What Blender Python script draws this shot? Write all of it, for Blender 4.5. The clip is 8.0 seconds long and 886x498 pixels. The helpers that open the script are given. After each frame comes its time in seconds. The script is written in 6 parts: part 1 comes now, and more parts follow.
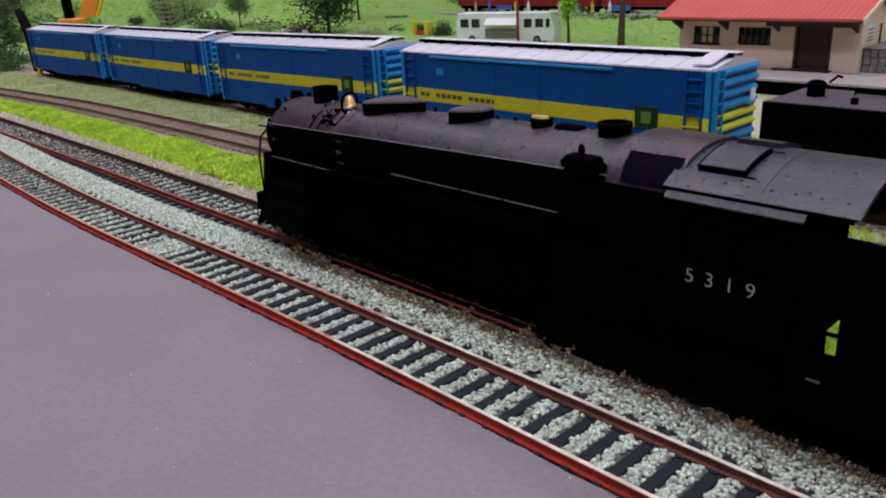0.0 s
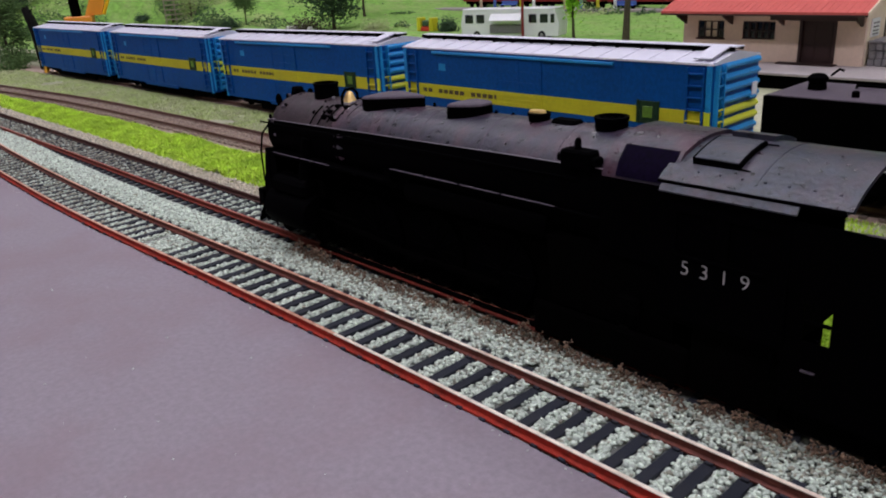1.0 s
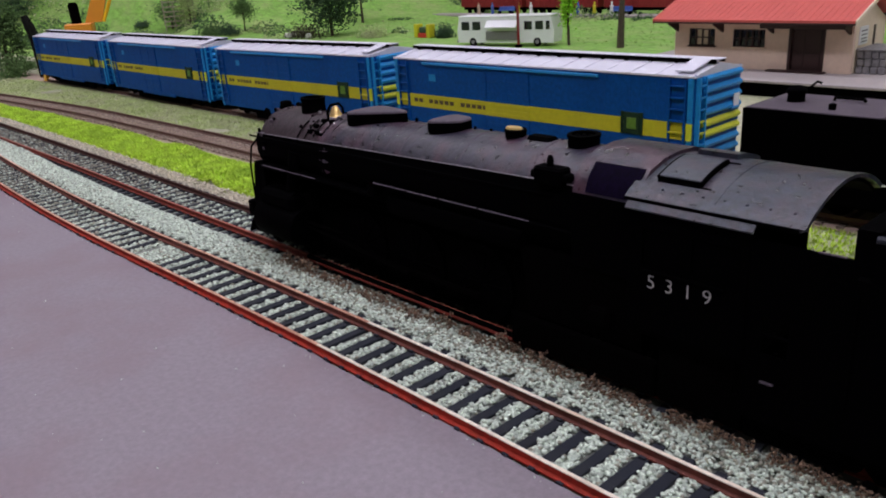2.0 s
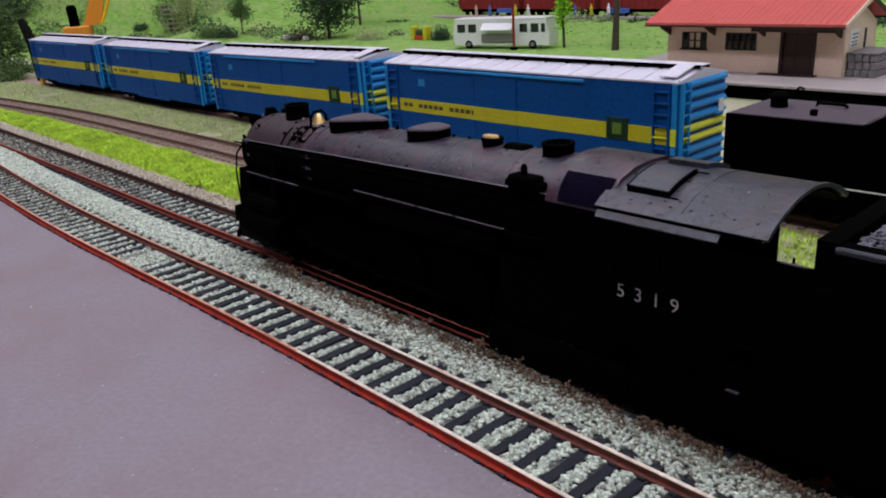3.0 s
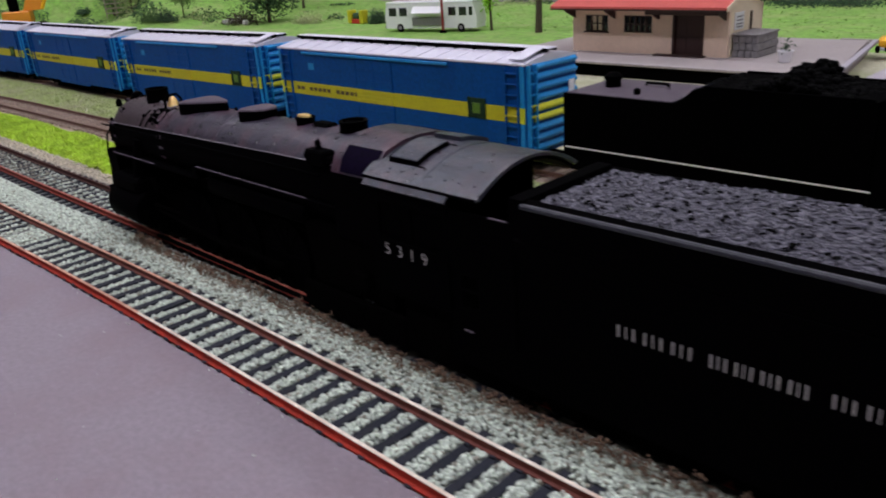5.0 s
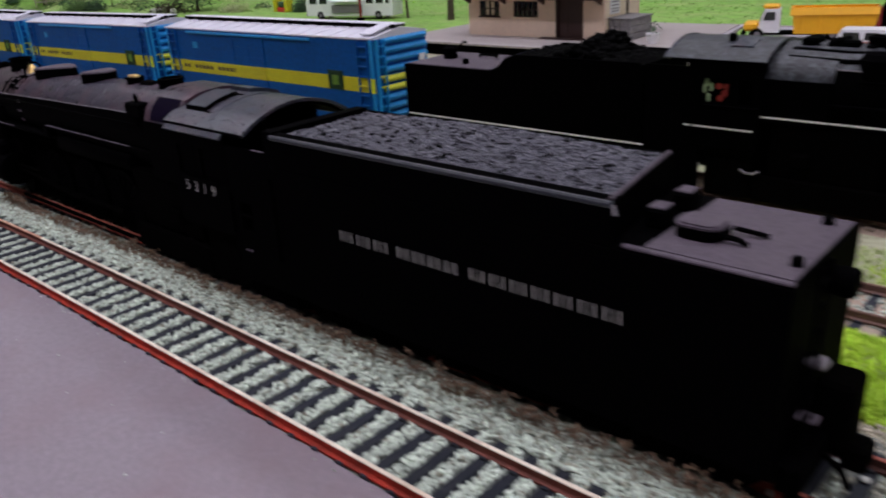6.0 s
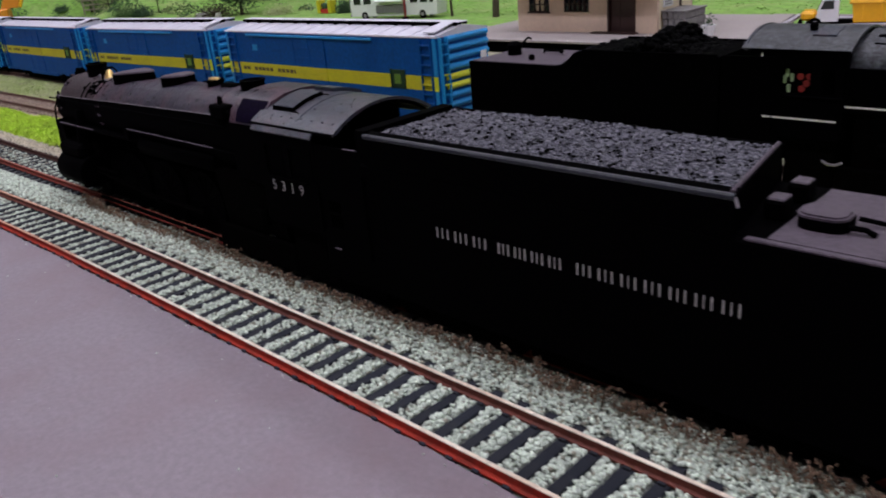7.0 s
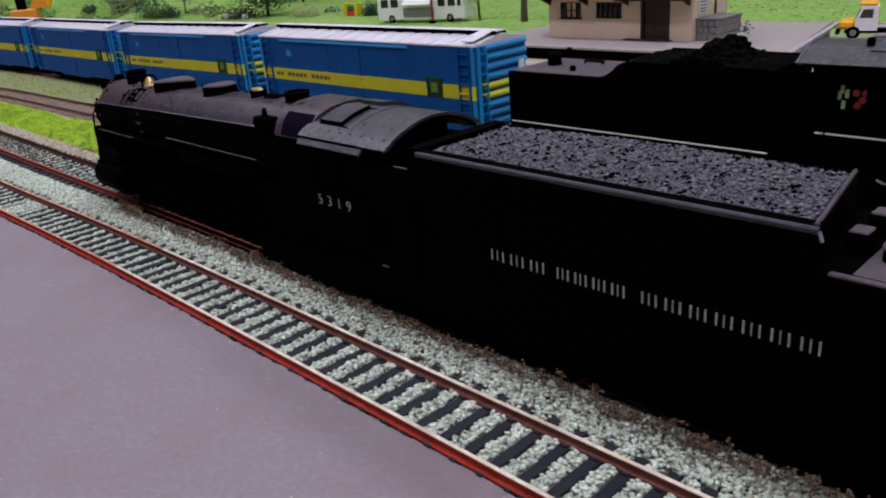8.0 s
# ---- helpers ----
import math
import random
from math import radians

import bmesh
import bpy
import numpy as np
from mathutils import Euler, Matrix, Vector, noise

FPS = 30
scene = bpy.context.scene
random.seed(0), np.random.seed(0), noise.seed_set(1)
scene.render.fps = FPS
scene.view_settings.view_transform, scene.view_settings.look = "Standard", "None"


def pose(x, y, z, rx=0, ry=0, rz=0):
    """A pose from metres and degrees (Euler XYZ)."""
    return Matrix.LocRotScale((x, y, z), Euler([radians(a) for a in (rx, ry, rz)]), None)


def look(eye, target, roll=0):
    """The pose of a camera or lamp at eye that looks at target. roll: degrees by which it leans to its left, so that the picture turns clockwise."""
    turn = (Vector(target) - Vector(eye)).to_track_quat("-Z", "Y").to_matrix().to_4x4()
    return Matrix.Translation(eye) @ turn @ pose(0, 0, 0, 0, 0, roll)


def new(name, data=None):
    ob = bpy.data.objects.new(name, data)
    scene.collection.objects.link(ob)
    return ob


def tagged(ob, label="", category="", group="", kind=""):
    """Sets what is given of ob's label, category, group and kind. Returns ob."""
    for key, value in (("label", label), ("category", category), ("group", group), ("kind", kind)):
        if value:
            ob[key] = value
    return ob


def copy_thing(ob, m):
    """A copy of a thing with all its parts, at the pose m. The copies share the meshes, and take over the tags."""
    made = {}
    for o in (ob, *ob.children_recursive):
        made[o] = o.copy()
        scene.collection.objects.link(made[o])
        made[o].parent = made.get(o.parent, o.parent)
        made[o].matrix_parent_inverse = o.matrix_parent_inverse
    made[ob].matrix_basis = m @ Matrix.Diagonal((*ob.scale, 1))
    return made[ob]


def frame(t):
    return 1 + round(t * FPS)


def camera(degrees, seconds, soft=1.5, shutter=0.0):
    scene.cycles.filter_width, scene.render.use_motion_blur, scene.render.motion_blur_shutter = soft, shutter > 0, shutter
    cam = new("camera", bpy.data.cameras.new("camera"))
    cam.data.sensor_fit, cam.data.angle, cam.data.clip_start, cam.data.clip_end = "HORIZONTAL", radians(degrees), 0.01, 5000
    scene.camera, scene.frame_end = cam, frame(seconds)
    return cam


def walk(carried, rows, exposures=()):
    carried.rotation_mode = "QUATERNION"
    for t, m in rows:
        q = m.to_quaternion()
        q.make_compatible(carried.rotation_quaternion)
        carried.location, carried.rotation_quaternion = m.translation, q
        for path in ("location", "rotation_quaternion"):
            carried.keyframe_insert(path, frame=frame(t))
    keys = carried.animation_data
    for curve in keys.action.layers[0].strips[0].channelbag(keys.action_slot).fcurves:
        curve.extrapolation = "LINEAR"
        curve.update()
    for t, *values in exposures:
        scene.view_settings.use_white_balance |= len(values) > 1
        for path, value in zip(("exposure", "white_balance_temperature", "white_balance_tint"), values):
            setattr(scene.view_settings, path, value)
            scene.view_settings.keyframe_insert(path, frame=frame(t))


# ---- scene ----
cam = camera(59.00, 8.0, soft=1.9, shutter=0.6)
PATH = [
    (0, (0.00579, -0.13150, 0.09244), (-0.20129, 0.05939, -0.01091), -3.09),
    (0.5, (0.00672, -0.13147, 0.09126), (-0.20158, 0.05736, -0.01341), -3.28),
    (1, (0.00813, -0.13071, 0.09213), (-0.20056, 0.05779, -0.01233), -3.46),
    (1.5, (0.01235, -0.13018, 0.09415), (-0.19679, 0.05829, -0.00946), -3.62),
    (3, (0.02022, -0.12544, 0.09779), (-0.18959, 0.06265, -0.00516), -3.78),
    (3.5, (0.02595, -0.12240, 0.09707), (-0.18354, 0.06608, -0.00581), -4.13),
    (4, (0.03713, -0.11761, 0.09882), (-0.17136, 0.07218, -0.00370), -4.13),
    (4.2, (0.04467, -0.11485, 0.09821), (-0.16309, 0.07470, -0.00624), -4.42),
    (5.3, (0.08071, -0.10896, 0.09910), (-0.11834, 0.08638, -0.01143), -3.68),
    (5.5, (0.09296, -0.10704, 0.09414), (-0.10707, 0.08783, -0.01546), -3.04),
    (6, (0.12661, -0.10594, 0.09259), (-0.06212, 0.09824, -0.02007), -3.53),
    (6.3, (0.13566, -0.10869, 0.09485), (-0.05116, 0.09730, -0.01771), -3.39),
    (6.5, (0.13119, -0.11304, 0.09620), (-0.06073, 0.08921, -0.01454), -4.21),
    (7, (0.11690, -0.11555, 0.09323), (-0.08172, 0.07924, -0.01905), -5.23),
    (7.5, (0.11042, -0.11494, 0.09566), (-0.09109, 0.07740, -0.01569), -4.80),
    (8, (0.10740, -0.11728, 0.09677), (-0.09599, 0.07301, -0.01467), -4.91),
]
walk(cam, [(t, look(eye, target, roll)) for t, eye, target, roll in PATH])


# ---- world and light ----
world = bpy.data.worlds.new("room_air")
scene.world = world
world.use_nodes = True
world.node_tree.nodes["Background"].inputs[0].default_value = (0.75, 0.8, 0.9, 1)
world.node_tree.nodes["Background"].inputs[1].default_value = 0.1
scene.view_settings.exposure = 0.0

MM = 0.001


def tube_lamp(x, y, z, sx, sy, power):
    """The light of one ceiling fitting, facing down."""
    d = bpy.data.lights.new("fluorescent_light", "AREA")
    d.shape, d.size, d.size_y, d.energy, d.color = "RECTANGLE", sx, sy, power, (0.96, 0.92, 1.12)
    ob = new("fluorescent_light", d)
    ob.matrix_world = pose(x, y, z)
    return tagged(ob, "cool white light of a ceiling fitting", "light", kind="structure")


LAMPS = [(lx, ly, lw) for ly, lw in ((-0.85, 5.9), (0.08, 6.2), (1.25, 4.6)) for lx in (-1.5, -0.25, 1.0)]
CEIL = 1.55
for lx, ly, lw in LAMPS:
    tube_lamp(lx, ly, CEIL - 0.07, 1.0, 0.22, lw)


# ---- materials ----
def mat(name, colour, rough=0.6, metal=0.0, grain=0.15, size=2.0, bump=0.15, spec=0.5, stain=0.0, stain_size=20.0, stain_colour=(0.1, 0.08, 0.06), vary=0.0, coat=0.0, spread=0.1):
    """A painted or natural surface; size and stain_size in millimetres."""
    m = bpy.data.materials.new(name)
    m.use_nodes = True
    nt = m.node_tree
    N, L = nt.nodes, nt.links
    b = N["Principled BSDF"]
    b.inputs["Metallic"].default_value = metal
    b.inputs["Specular IOR Level"].default_value = spec
    b.inputs["Coat Weight"].default_value = coat
    tc = N.new("ShaderNodeTexCoord")

    def noise_tex(scale_mm, detail):
        n = N.new("ShaderNodeTexNoise")
        n.inputs["Scale"].default_value = 1000.0 / scale_mm
        n.inputs["Detail"].default_value = detail
        n.inputs["Roughness"].default_value = 0.65
        L.new(tc.outputs["Object"], n.inputs["Vector"])
        return n

    fine = noise_tex(size, 5)
    ramp = N.new("ShaderNodeMapRange")
    ramp.inputs["From Min"].default_value, ramp.inputs["From Max"].default_value = 0.25, 0.75
    ramp.inputs["To Min"].default_value, ramp.inputs["To Max"].default_value = 1 - grain, 1 + grain
    L.new(fine.outputs["Fac"], ramp.inputs["Value"])
    mul = N.new("ShaderNodeVectorMath")
    mul.operation = "SCALE"
    mul.inputs[0].default_value = colour
    L.new(ramp.outputs["Result"], mul.inputs["Scale"])
    out = mul.outputs["Vector"]
    if vary:
        info = N.new("ShaderNodeNewGeometry")
        oi = N.new("ShaderNodeObjectInfo")
        add = N.new("ShaderNodeMath")
        add.operation = "ADD"
        L.new(info.outputs["Random Per Island"], add.inputs[0])
        L.new(oi.outputs["Random"], add.inputs[1])
        mr = N.new("ShaderNodeMapRange")
        mr.inputs["From Max"].default_value = 2.0
        mr.inputs["To Min"].default_value, mr.inputs["To Max"].default_value = 1 - vary, 1 + vary
        L.new(add.outputs[0], mr.inputs["Value"])
        m2 = N.new("ShaderNodeVectorMath")
        m2.operation = "SCALE"
        L.new(out, m2.inputs[0])
        L.new(mr.outputs["Result"], m2.inputs["Scale"])
        out = m2.outputs["Vector"]
    if stain:
        big = noise_tex(stain_size, 6)
        mr = N.new("ShaderNodeMapRange")
        mr.inputs["From Min"].default_value, mr.inputs["From Max"].default_value = 0.45, 0.72
        mr.inputs["To Max"].default_value = stain
        L.new(big.outputs["Fac"], mr.inputs["Value"])
        mix = N.new("ShaderNodeMix")
        mix.data_type = "RGBA"
        mix.inputs["B"].default_value = (*stain_colour, 1)
        for sock in mix.inputs:
            if sock.identifier == "B_Color":
                sock.default_value = (*stain_colour, 1)
        L.new(mr.outputs["Result"], mix.inputs["Factor"])
        L.new(out, [k for k in mix.inputs if k.identifier == "A_Color"][0])
        out = [k for k in mix.outputs if k.identifier == "Result_Color"][0]
    L.new(out, b.inputs["Base Color"])
    rr = N.new("ShaderNodeMapRange")
    rr.inputs["To Min"].default_value, rr.inputs["To Max"].default_value = max(0.03, rough - spread), min(1, rough + spread)
    L.new(fine.outputs["Fac"], rr.inputs["Value"])
    L.new(rr.outputs["Result"], b.inputs["Roughness"])
    if bump:
        bp = N.new("ShaderNodeBump")
        bp.inputs["Strength"].default_value = bump
        bp.inputs["Distance"].default_value = size * MM * 0.15
        L.new(fine.outputs["Fac"], bp.inputs["Height"])
        L.new(bp.outputs["Normal"], b.inputs["Normal"])
    return m


def glow(name, colour, strength):
    m = bpy.data.materials.new(name)
    m.use_nodes = True
    b = m.node_tree.nodes["Principled BSDF"]
    b.inputs["Emission Color"].default_value = (*colour, 1)
    b.inputs["Emission Strength"].default_value = strength
    return m


M_BOARD = mat("grey_board_paint", (0.221, 0.187, 0.212), 0.7, grain=0.16, size=1.6, bump=0.15, stain=0.75, stain_size=60, stain_colour=(0.198, 0.135, 0.150))
M_DIRT = mat("scatter_earth", (0.40, 0.39, 0.27), 0.95, grain=0.4, size=2.5, bump=0.5, stain=0.8, stain_size=40, stain_colour=(0.24, 0.28, 0.13))
M_TURF = mat("turf_fibre", (0.50, 0.70, 0.075), 0.85, grain=0.4, size=6, bump=0.0, vary=0.4, spec=0.15, stain=0.85, stain_size=16, stain_colour=(0.26, 0.42, 0.05))
M_TURF2 = mat("dull_turf_fibre", (0.44, 0.54, 0.22), 0.9, grain=0.35, size=6, bump=0.0, vary=0.4, spec=0.2, stain=0.7, stain_size=34, stain_colour=(0.54, 0.50, 0.38))
M_BALLAST = mat("pale_ballast_stone", (0.455, 0.515, 0.43), 0.85, grain=0.5, size=0.7, bump=0.4, vary=0.65)
M_BALLAST2 = mat("brown_ballast_stone", (0.27, 0.265, 0.205), 0.9, grain=0.35, size=0.7, bump=0.3, vary=0.6)
M_BED = mat("ballast_bed", (0.17, 0.18, 0.155), 0.95, grain=0.4, size=1.2, bump=0.6, stain=0.4, stain_size=30, stain_colour=(0.06, 0.05, 0.045))
M_BROWNBED = mat("brown_track_bed", (0.31, 0.225, 0.175), 0.95, grain=0.4, size=1.4, bump=0.6, stain=0.5, stain_size=25, stain_colour=(0.36, 0.33, 0.25), vary=0.4)
M_WEED = mat("dry_weed", (0.22, 0.140, 0.092), 0.9, grain=0.3, size=1.5, bump=0.0, vary=0.75)
M_SLEEPER = mat("sleeper_plastic", (0.018, 0.0205, 0.028), 0.6, grain=0.35, size=0.7, bump=0.3, vary=0.3, spec=0.2, stain=0.25, stain_size=8, stain_colour=(0.045, 0.042, 0.04))
M_SLEEPER2 = mat("dusty_brown_sleeper", (0.19, 0.145, 0.115), 0.85, grain=0.35, size=1.2, bump=0.3, vary=0.4, spec=0.2, stain=0.6, stain_size=9, stain_colour=(0.24, 0.18, 0.14))
M_RUST = mat("rust_painted_rail", (0.29, 0.026, 0.015), 0.65, spec=0.12, grain=0.3, size=1.2, bump=0.15, stain=0.7, stain_size=8, stain_colour=(0.065, 0.018, 0.012))
M_RUST3 = mat("dark_brown_rail", (0.055, 0.021, 0.017), 0.65, spec=0.15, grain=0.3, size=1.2, bump=0.15, stain=0.6, stain_size=20, stain_colour=(0.085, 0.040, 0.030))
M_RUST5 = mat("dull_red_rail", (0.17, 0.030, 0.020), 0.65, spec=0.12, grain=0.3, size=1.2, bump=0.15, stain=0.7, stain_size=12, stain_colour=(0.080, 0.026, 0.018))
M_RUST4 = mat("shaded_brown_red_rail", (0.13, 0.036, 0.025), 0.6, spec=0.2, grain=0.35, size=1.2, bump=0.15, stain=0.7, stain_size=9, stain_colour=(0.045, 0.018, 0.013))
M_RUST2 = mat("brown_rusty_rail", (0.12, 0.058, 0.042), 0.7, grain=0.25, size=1.2, bump=0.2)
M_HEAD = mat("worn_gleam_rail_head", (0.90, 0.80, 0.66), 0.35, metal=0.1, grain=0.3, size=2.0, bump=0.05, stain=0.6, stain_size=16, stain_colour=(0.42, 0.20, 0.10))
M_HEAD3 = mat("dull_rail_head", (0.60, 0.32, 0.22), 0.45, metal=0.0, spec=0.3, grain=0.4, size=2.0, bump=0.05, stain=0.6, stain_size=14, stain_colour=(0.30, 0.10, 0.06))
M_HEAD2 = mat("red_rail_head", (0.34, 0.095, 0.068), 0.5, metal=0.0, spec=0.2, grain=0.3, size=2.0, bump=0.05, stain=0.2, stain_size=30, stain_colour=(0.48, 0.26, 0.19))
M_STEEL = mat("bright_nickel", (0.75, 0.72, 0.66), 0.25, metal=1.0, grain=0.1, size=2, bump=0.03)
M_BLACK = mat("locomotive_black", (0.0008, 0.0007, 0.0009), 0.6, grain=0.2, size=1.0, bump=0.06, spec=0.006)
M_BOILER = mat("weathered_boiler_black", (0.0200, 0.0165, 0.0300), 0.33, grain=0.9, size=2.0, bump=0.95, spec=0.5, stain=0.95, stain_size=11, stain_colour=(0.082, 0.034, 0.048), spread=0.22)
M_SMOKE = mat("sooty_smokebox_paint", (0.036, 0.021, 0.026), 0.5, grain=0.9, size=1.2, bump=0.8, spec=0.35, stain=0.9, stain_size=6, stain_colour=(0.006, 0.004, 0.005), spread=0.2)
M_FIREBOX = mat("firebox_dark_panel", (0.004, 0.0018, 0.010), 0.6, grain=0.7, size=1.2, bump=0.3, spec=0.025)
M_ROOFBLK = mat("cab_roof_dark_grey", (0.024, 0.029, 0.043), 0.34, grain=0.9, size=1.8, bump=0.9, spec=0.55, stain=0.9, stain_size=7, stain_colour=(0.060, 0.036, 0.048), spread=0.22)
M_LIP = mat("lit_lip_grey", (0.015, 0.017, 0.025), 0.38, grain=0.6, size=1.2, bump=0.3, spec=0.4, stain=0.6, stain_size=9, stain_colour=(0.034, 0.034, 0.044))
M_SCRATCH = mat("scratched_dusty_black", (0.022, 0.023, 0.028), 0.45, grain=0.9, size=1.1, bump=0.9, spec=0.4, stain=0.9, stain_size=2.2, stain_colour=(0.088, 0.098, 0.11), spread=0.25)
# tops get this paler grey than the black sides: overhead light in the colour
M_DECK = mat("lit_top_and_worn_grey", (0.074, 0.057, 0.074), 0.6, grain=0.5, size=1.2, bump=0.3, spec=0.3, stain=0.6, stain_size=8, stain_colour=(0.095, 0.075, 0.09))
M_INK = mat("faded_lettering_ink", (0.09, 0.06, 0.03), 0.6, grain=0.5, size=0.8, bump=0.0)
M_GAUGE = mat("pale_green_gauge", (0.26, 0.36, 0.20), 0.5, grain=0.5, size=0.9, bump=0.0)
M_COAL = mat("coal_lump", (0.086, 0.084, 0.103), 0.42, grain=0.7, size=0.6, bump=0.3, spec=0.4, vary=0.7)
M_COALBLK = mat("deep_black_coal", (0.002, 0.002, 0.002), 0.7, grain=0.4, size=0.8, bump=0.3, spec=0.02, vary=0.4)
M_BRASS = mat("polished_brass", (0.90, 0.62, 0.24), 0.35, metal=0.7, grain=0.05, size=1, bump=0.02)
M_WHITE = mat("lettering_white", (0.36, 0.345, 0.33), 0.6, grain=0.5, size=0.6, bump=0.0)
M_LINE = mat("lining_white", (0.80, 0.78, 0.74), 0.5, grain=0.1, size=0.8, bump=0.0)
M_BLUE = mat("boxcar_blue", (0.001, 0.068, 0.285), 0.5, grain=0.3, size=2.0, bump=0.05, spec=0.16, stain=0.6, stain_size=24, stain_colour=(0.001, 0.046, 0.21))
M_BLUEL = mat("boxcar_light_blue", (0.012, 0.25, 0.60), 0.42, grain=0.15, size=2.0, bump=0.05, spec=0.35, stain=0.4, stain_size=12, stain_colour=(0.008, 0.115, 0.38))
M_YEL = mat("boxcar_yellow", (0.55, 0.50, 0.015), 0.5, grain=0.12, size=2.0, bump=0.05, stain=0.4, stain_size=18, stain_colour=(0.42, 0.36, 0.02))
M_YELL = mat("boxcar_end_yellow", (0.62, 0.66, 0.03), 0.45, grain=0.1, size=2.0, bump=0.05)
M_ROOF = mat("boxcar_roof_silver", (0.66, 0.65, 0.73), 0.45, grain=0.08, size=3.0, bump=0.06, stain=0.35, stain_size=25, stain_colour=(0.58, 0.56, 0.62))
M_PLACARD = mat("placard_frame_green", (0.012, 0.035, 0.016), 0.6, grain=0.4, size=1.5, spec=0.2)
M_GREENL = mat("placard_green", (0.10, 0.20, 0.02), 0.5, grain=0.4, size=1.5)
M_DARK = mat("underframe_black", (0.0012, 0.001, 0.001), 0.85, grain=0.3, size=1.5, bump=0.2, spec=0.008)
M_GREY = mat("weathered_grey_metal", (0.20, 0.18, 0.20), 0.5, grain=0.3, size=1.5, bump=0.2)
M_GRAVEL = mat("beige_fine_gravel", (0.66, 0.59, 0.46), 0.9, grain=0.35, size=1.0, bump=0.4, vary=0.5)
M_PEBBLE = mat("white_pebble", (0.60, 0.60, 0.55), 0.8, grain=0.25, size=1.5, bump=0.3, stain=0.4, stain_size=4, stain_colour=(0.40, 0.38, 0.33))
M_WALL = mat("cream_house_wall", (0.72, 0.55, 0.425), 0.8, grain=0.08, size=3, bump=0.1, stain=0.25, stain_size=30, stain_colour=(0.55, 0.40, 0.30))
M_WALL2 = mat("pale_gable_wall", (0.75, 0.64, 0.47), 0.8, grain=0.08, size=3, bump=0.1)
M_TILE = mat("red_roof", (0.55, 0.095, 0.075), 0.7, grain=0.12, size=2.5, bump=0.25, stain=0.3, stain_size=20, stain_colour=(0.42, 0.07, 0.06))
M_WOOD = mat("dark_brown_door", (0.030, 0.009, 0.007), 0.6, grain=0.3, size=1.5, bump=0.2)
M_PLAT = mat("platform_concrete", (0.34, 0.30, 0.29), 0.85, grain=0.12, size=2.5, bump=0.2, stain=0.3, stain_size=40, stain_colour=(0.24, 0.22, 0.21))
M_ROAD = mat("road_grey", (0.36, 0.335, 0.37), 0.85, grain=0.10, size=3, bump=0.15)
M_STONE = mat("grey_stone_block", (0.20, 0.19, 0.19), 0.8, grain=0.35, size=3, bump=0.5)
M_HILL = mat("meadow_scatter", (0.19, 0.37, 0.06), 0.95, grain=0.45, size=9, bump=0.4, stain=0.8, stain_size=45, stain_colour=(0.32, 0.38, 0.14))
M_LEAF = mat("dark_leaf", (0.055, 0.100, 0.052), 0.8, grain=0.3, size=6, bump=0.0, vary=0.35, spec=0.2)
M_LEAF2 = mat("mid_leaf", (0.11, 0.19, 0.065), 0.8, grain=0.3, size=6, bump=0.0, vary=0.35, spec=0.2)
M_LIME = mat("lime_leaf", (0.26, 0.55, 0.03), 0.8, grain=0.3, size=6, bump=0.0, vary=0.35, spec=0.2)
M_TRUNK = mat("bark_brown", (0.06, 0.045, 0.028), 0.9, grain=0.4, size=3, bump=0.5)
M_CHAR = mat("black_charred_bark", (0.008, 0.008, 0.007), 0.9, grain=0.5, size=3, bump=0.5, spec=0.1)
M_ORANGE = mat("orange_machine_paint", (0.72, 0.25, 0.02), 0.45, grain=0.08, size=3, bump=0.03)
M_TRUCKY = mat("yellow_machine_paint", (0.85, 0.42, 0.01), 0.4, grain=0.06, size=3, bump=0.03)
M_VWHITE = mat("white_vehicle_paint", (0.75, 0.74, 0.76), 0.35, grain=0.04, size=3, bump=0.02)
M_VRED = mat("red_paint", (0.55, 0.03, 0.025), 0.4, grain=0.1, size=3, bump=0.03)
M_WAGON = mat("oxide_red_wagon", (0.22, 0.012, 0.012), 0.6, grain=0.2, size=4, bump=0.1)
M_BENCH = mat("blue_bench_paint", (0.06, 0.12, 0.40), 0.5, grain=0.1, size=3)
M_GLASS = mat("dark_window_glass", (0.012, 0.013, 0.018), 0.12, grain=0.1, size=5, bump=0.0, spec=0.6)
M_FIG = mat("painted_figure", (0.50, 0.36, 0.28), 0.7, grain=0.2, size=3)
M_TRELLIS = mat("weathered_pale_wood", (0.27, 0.24, 0.18), 0.85, grain=0.3, size=3, bump=0.3, stain=0.5, stain_size=12, stain_colour=(0.20, 0.17, 0.12))
M_ROOMW = mat("room_wall_paint", (0.20, 0.19, 0.18), 0.9, grain=0.04, size=40, bump=0.05)
M_CEIL = mat("ceiling_paint", (0.45, 0.45, 0.46), 0.9, grain=0.03, size=40, bump=0.05)
M_TUBE = glow("lit_tube", (1.0, 0.96, 0.93), 6.0)


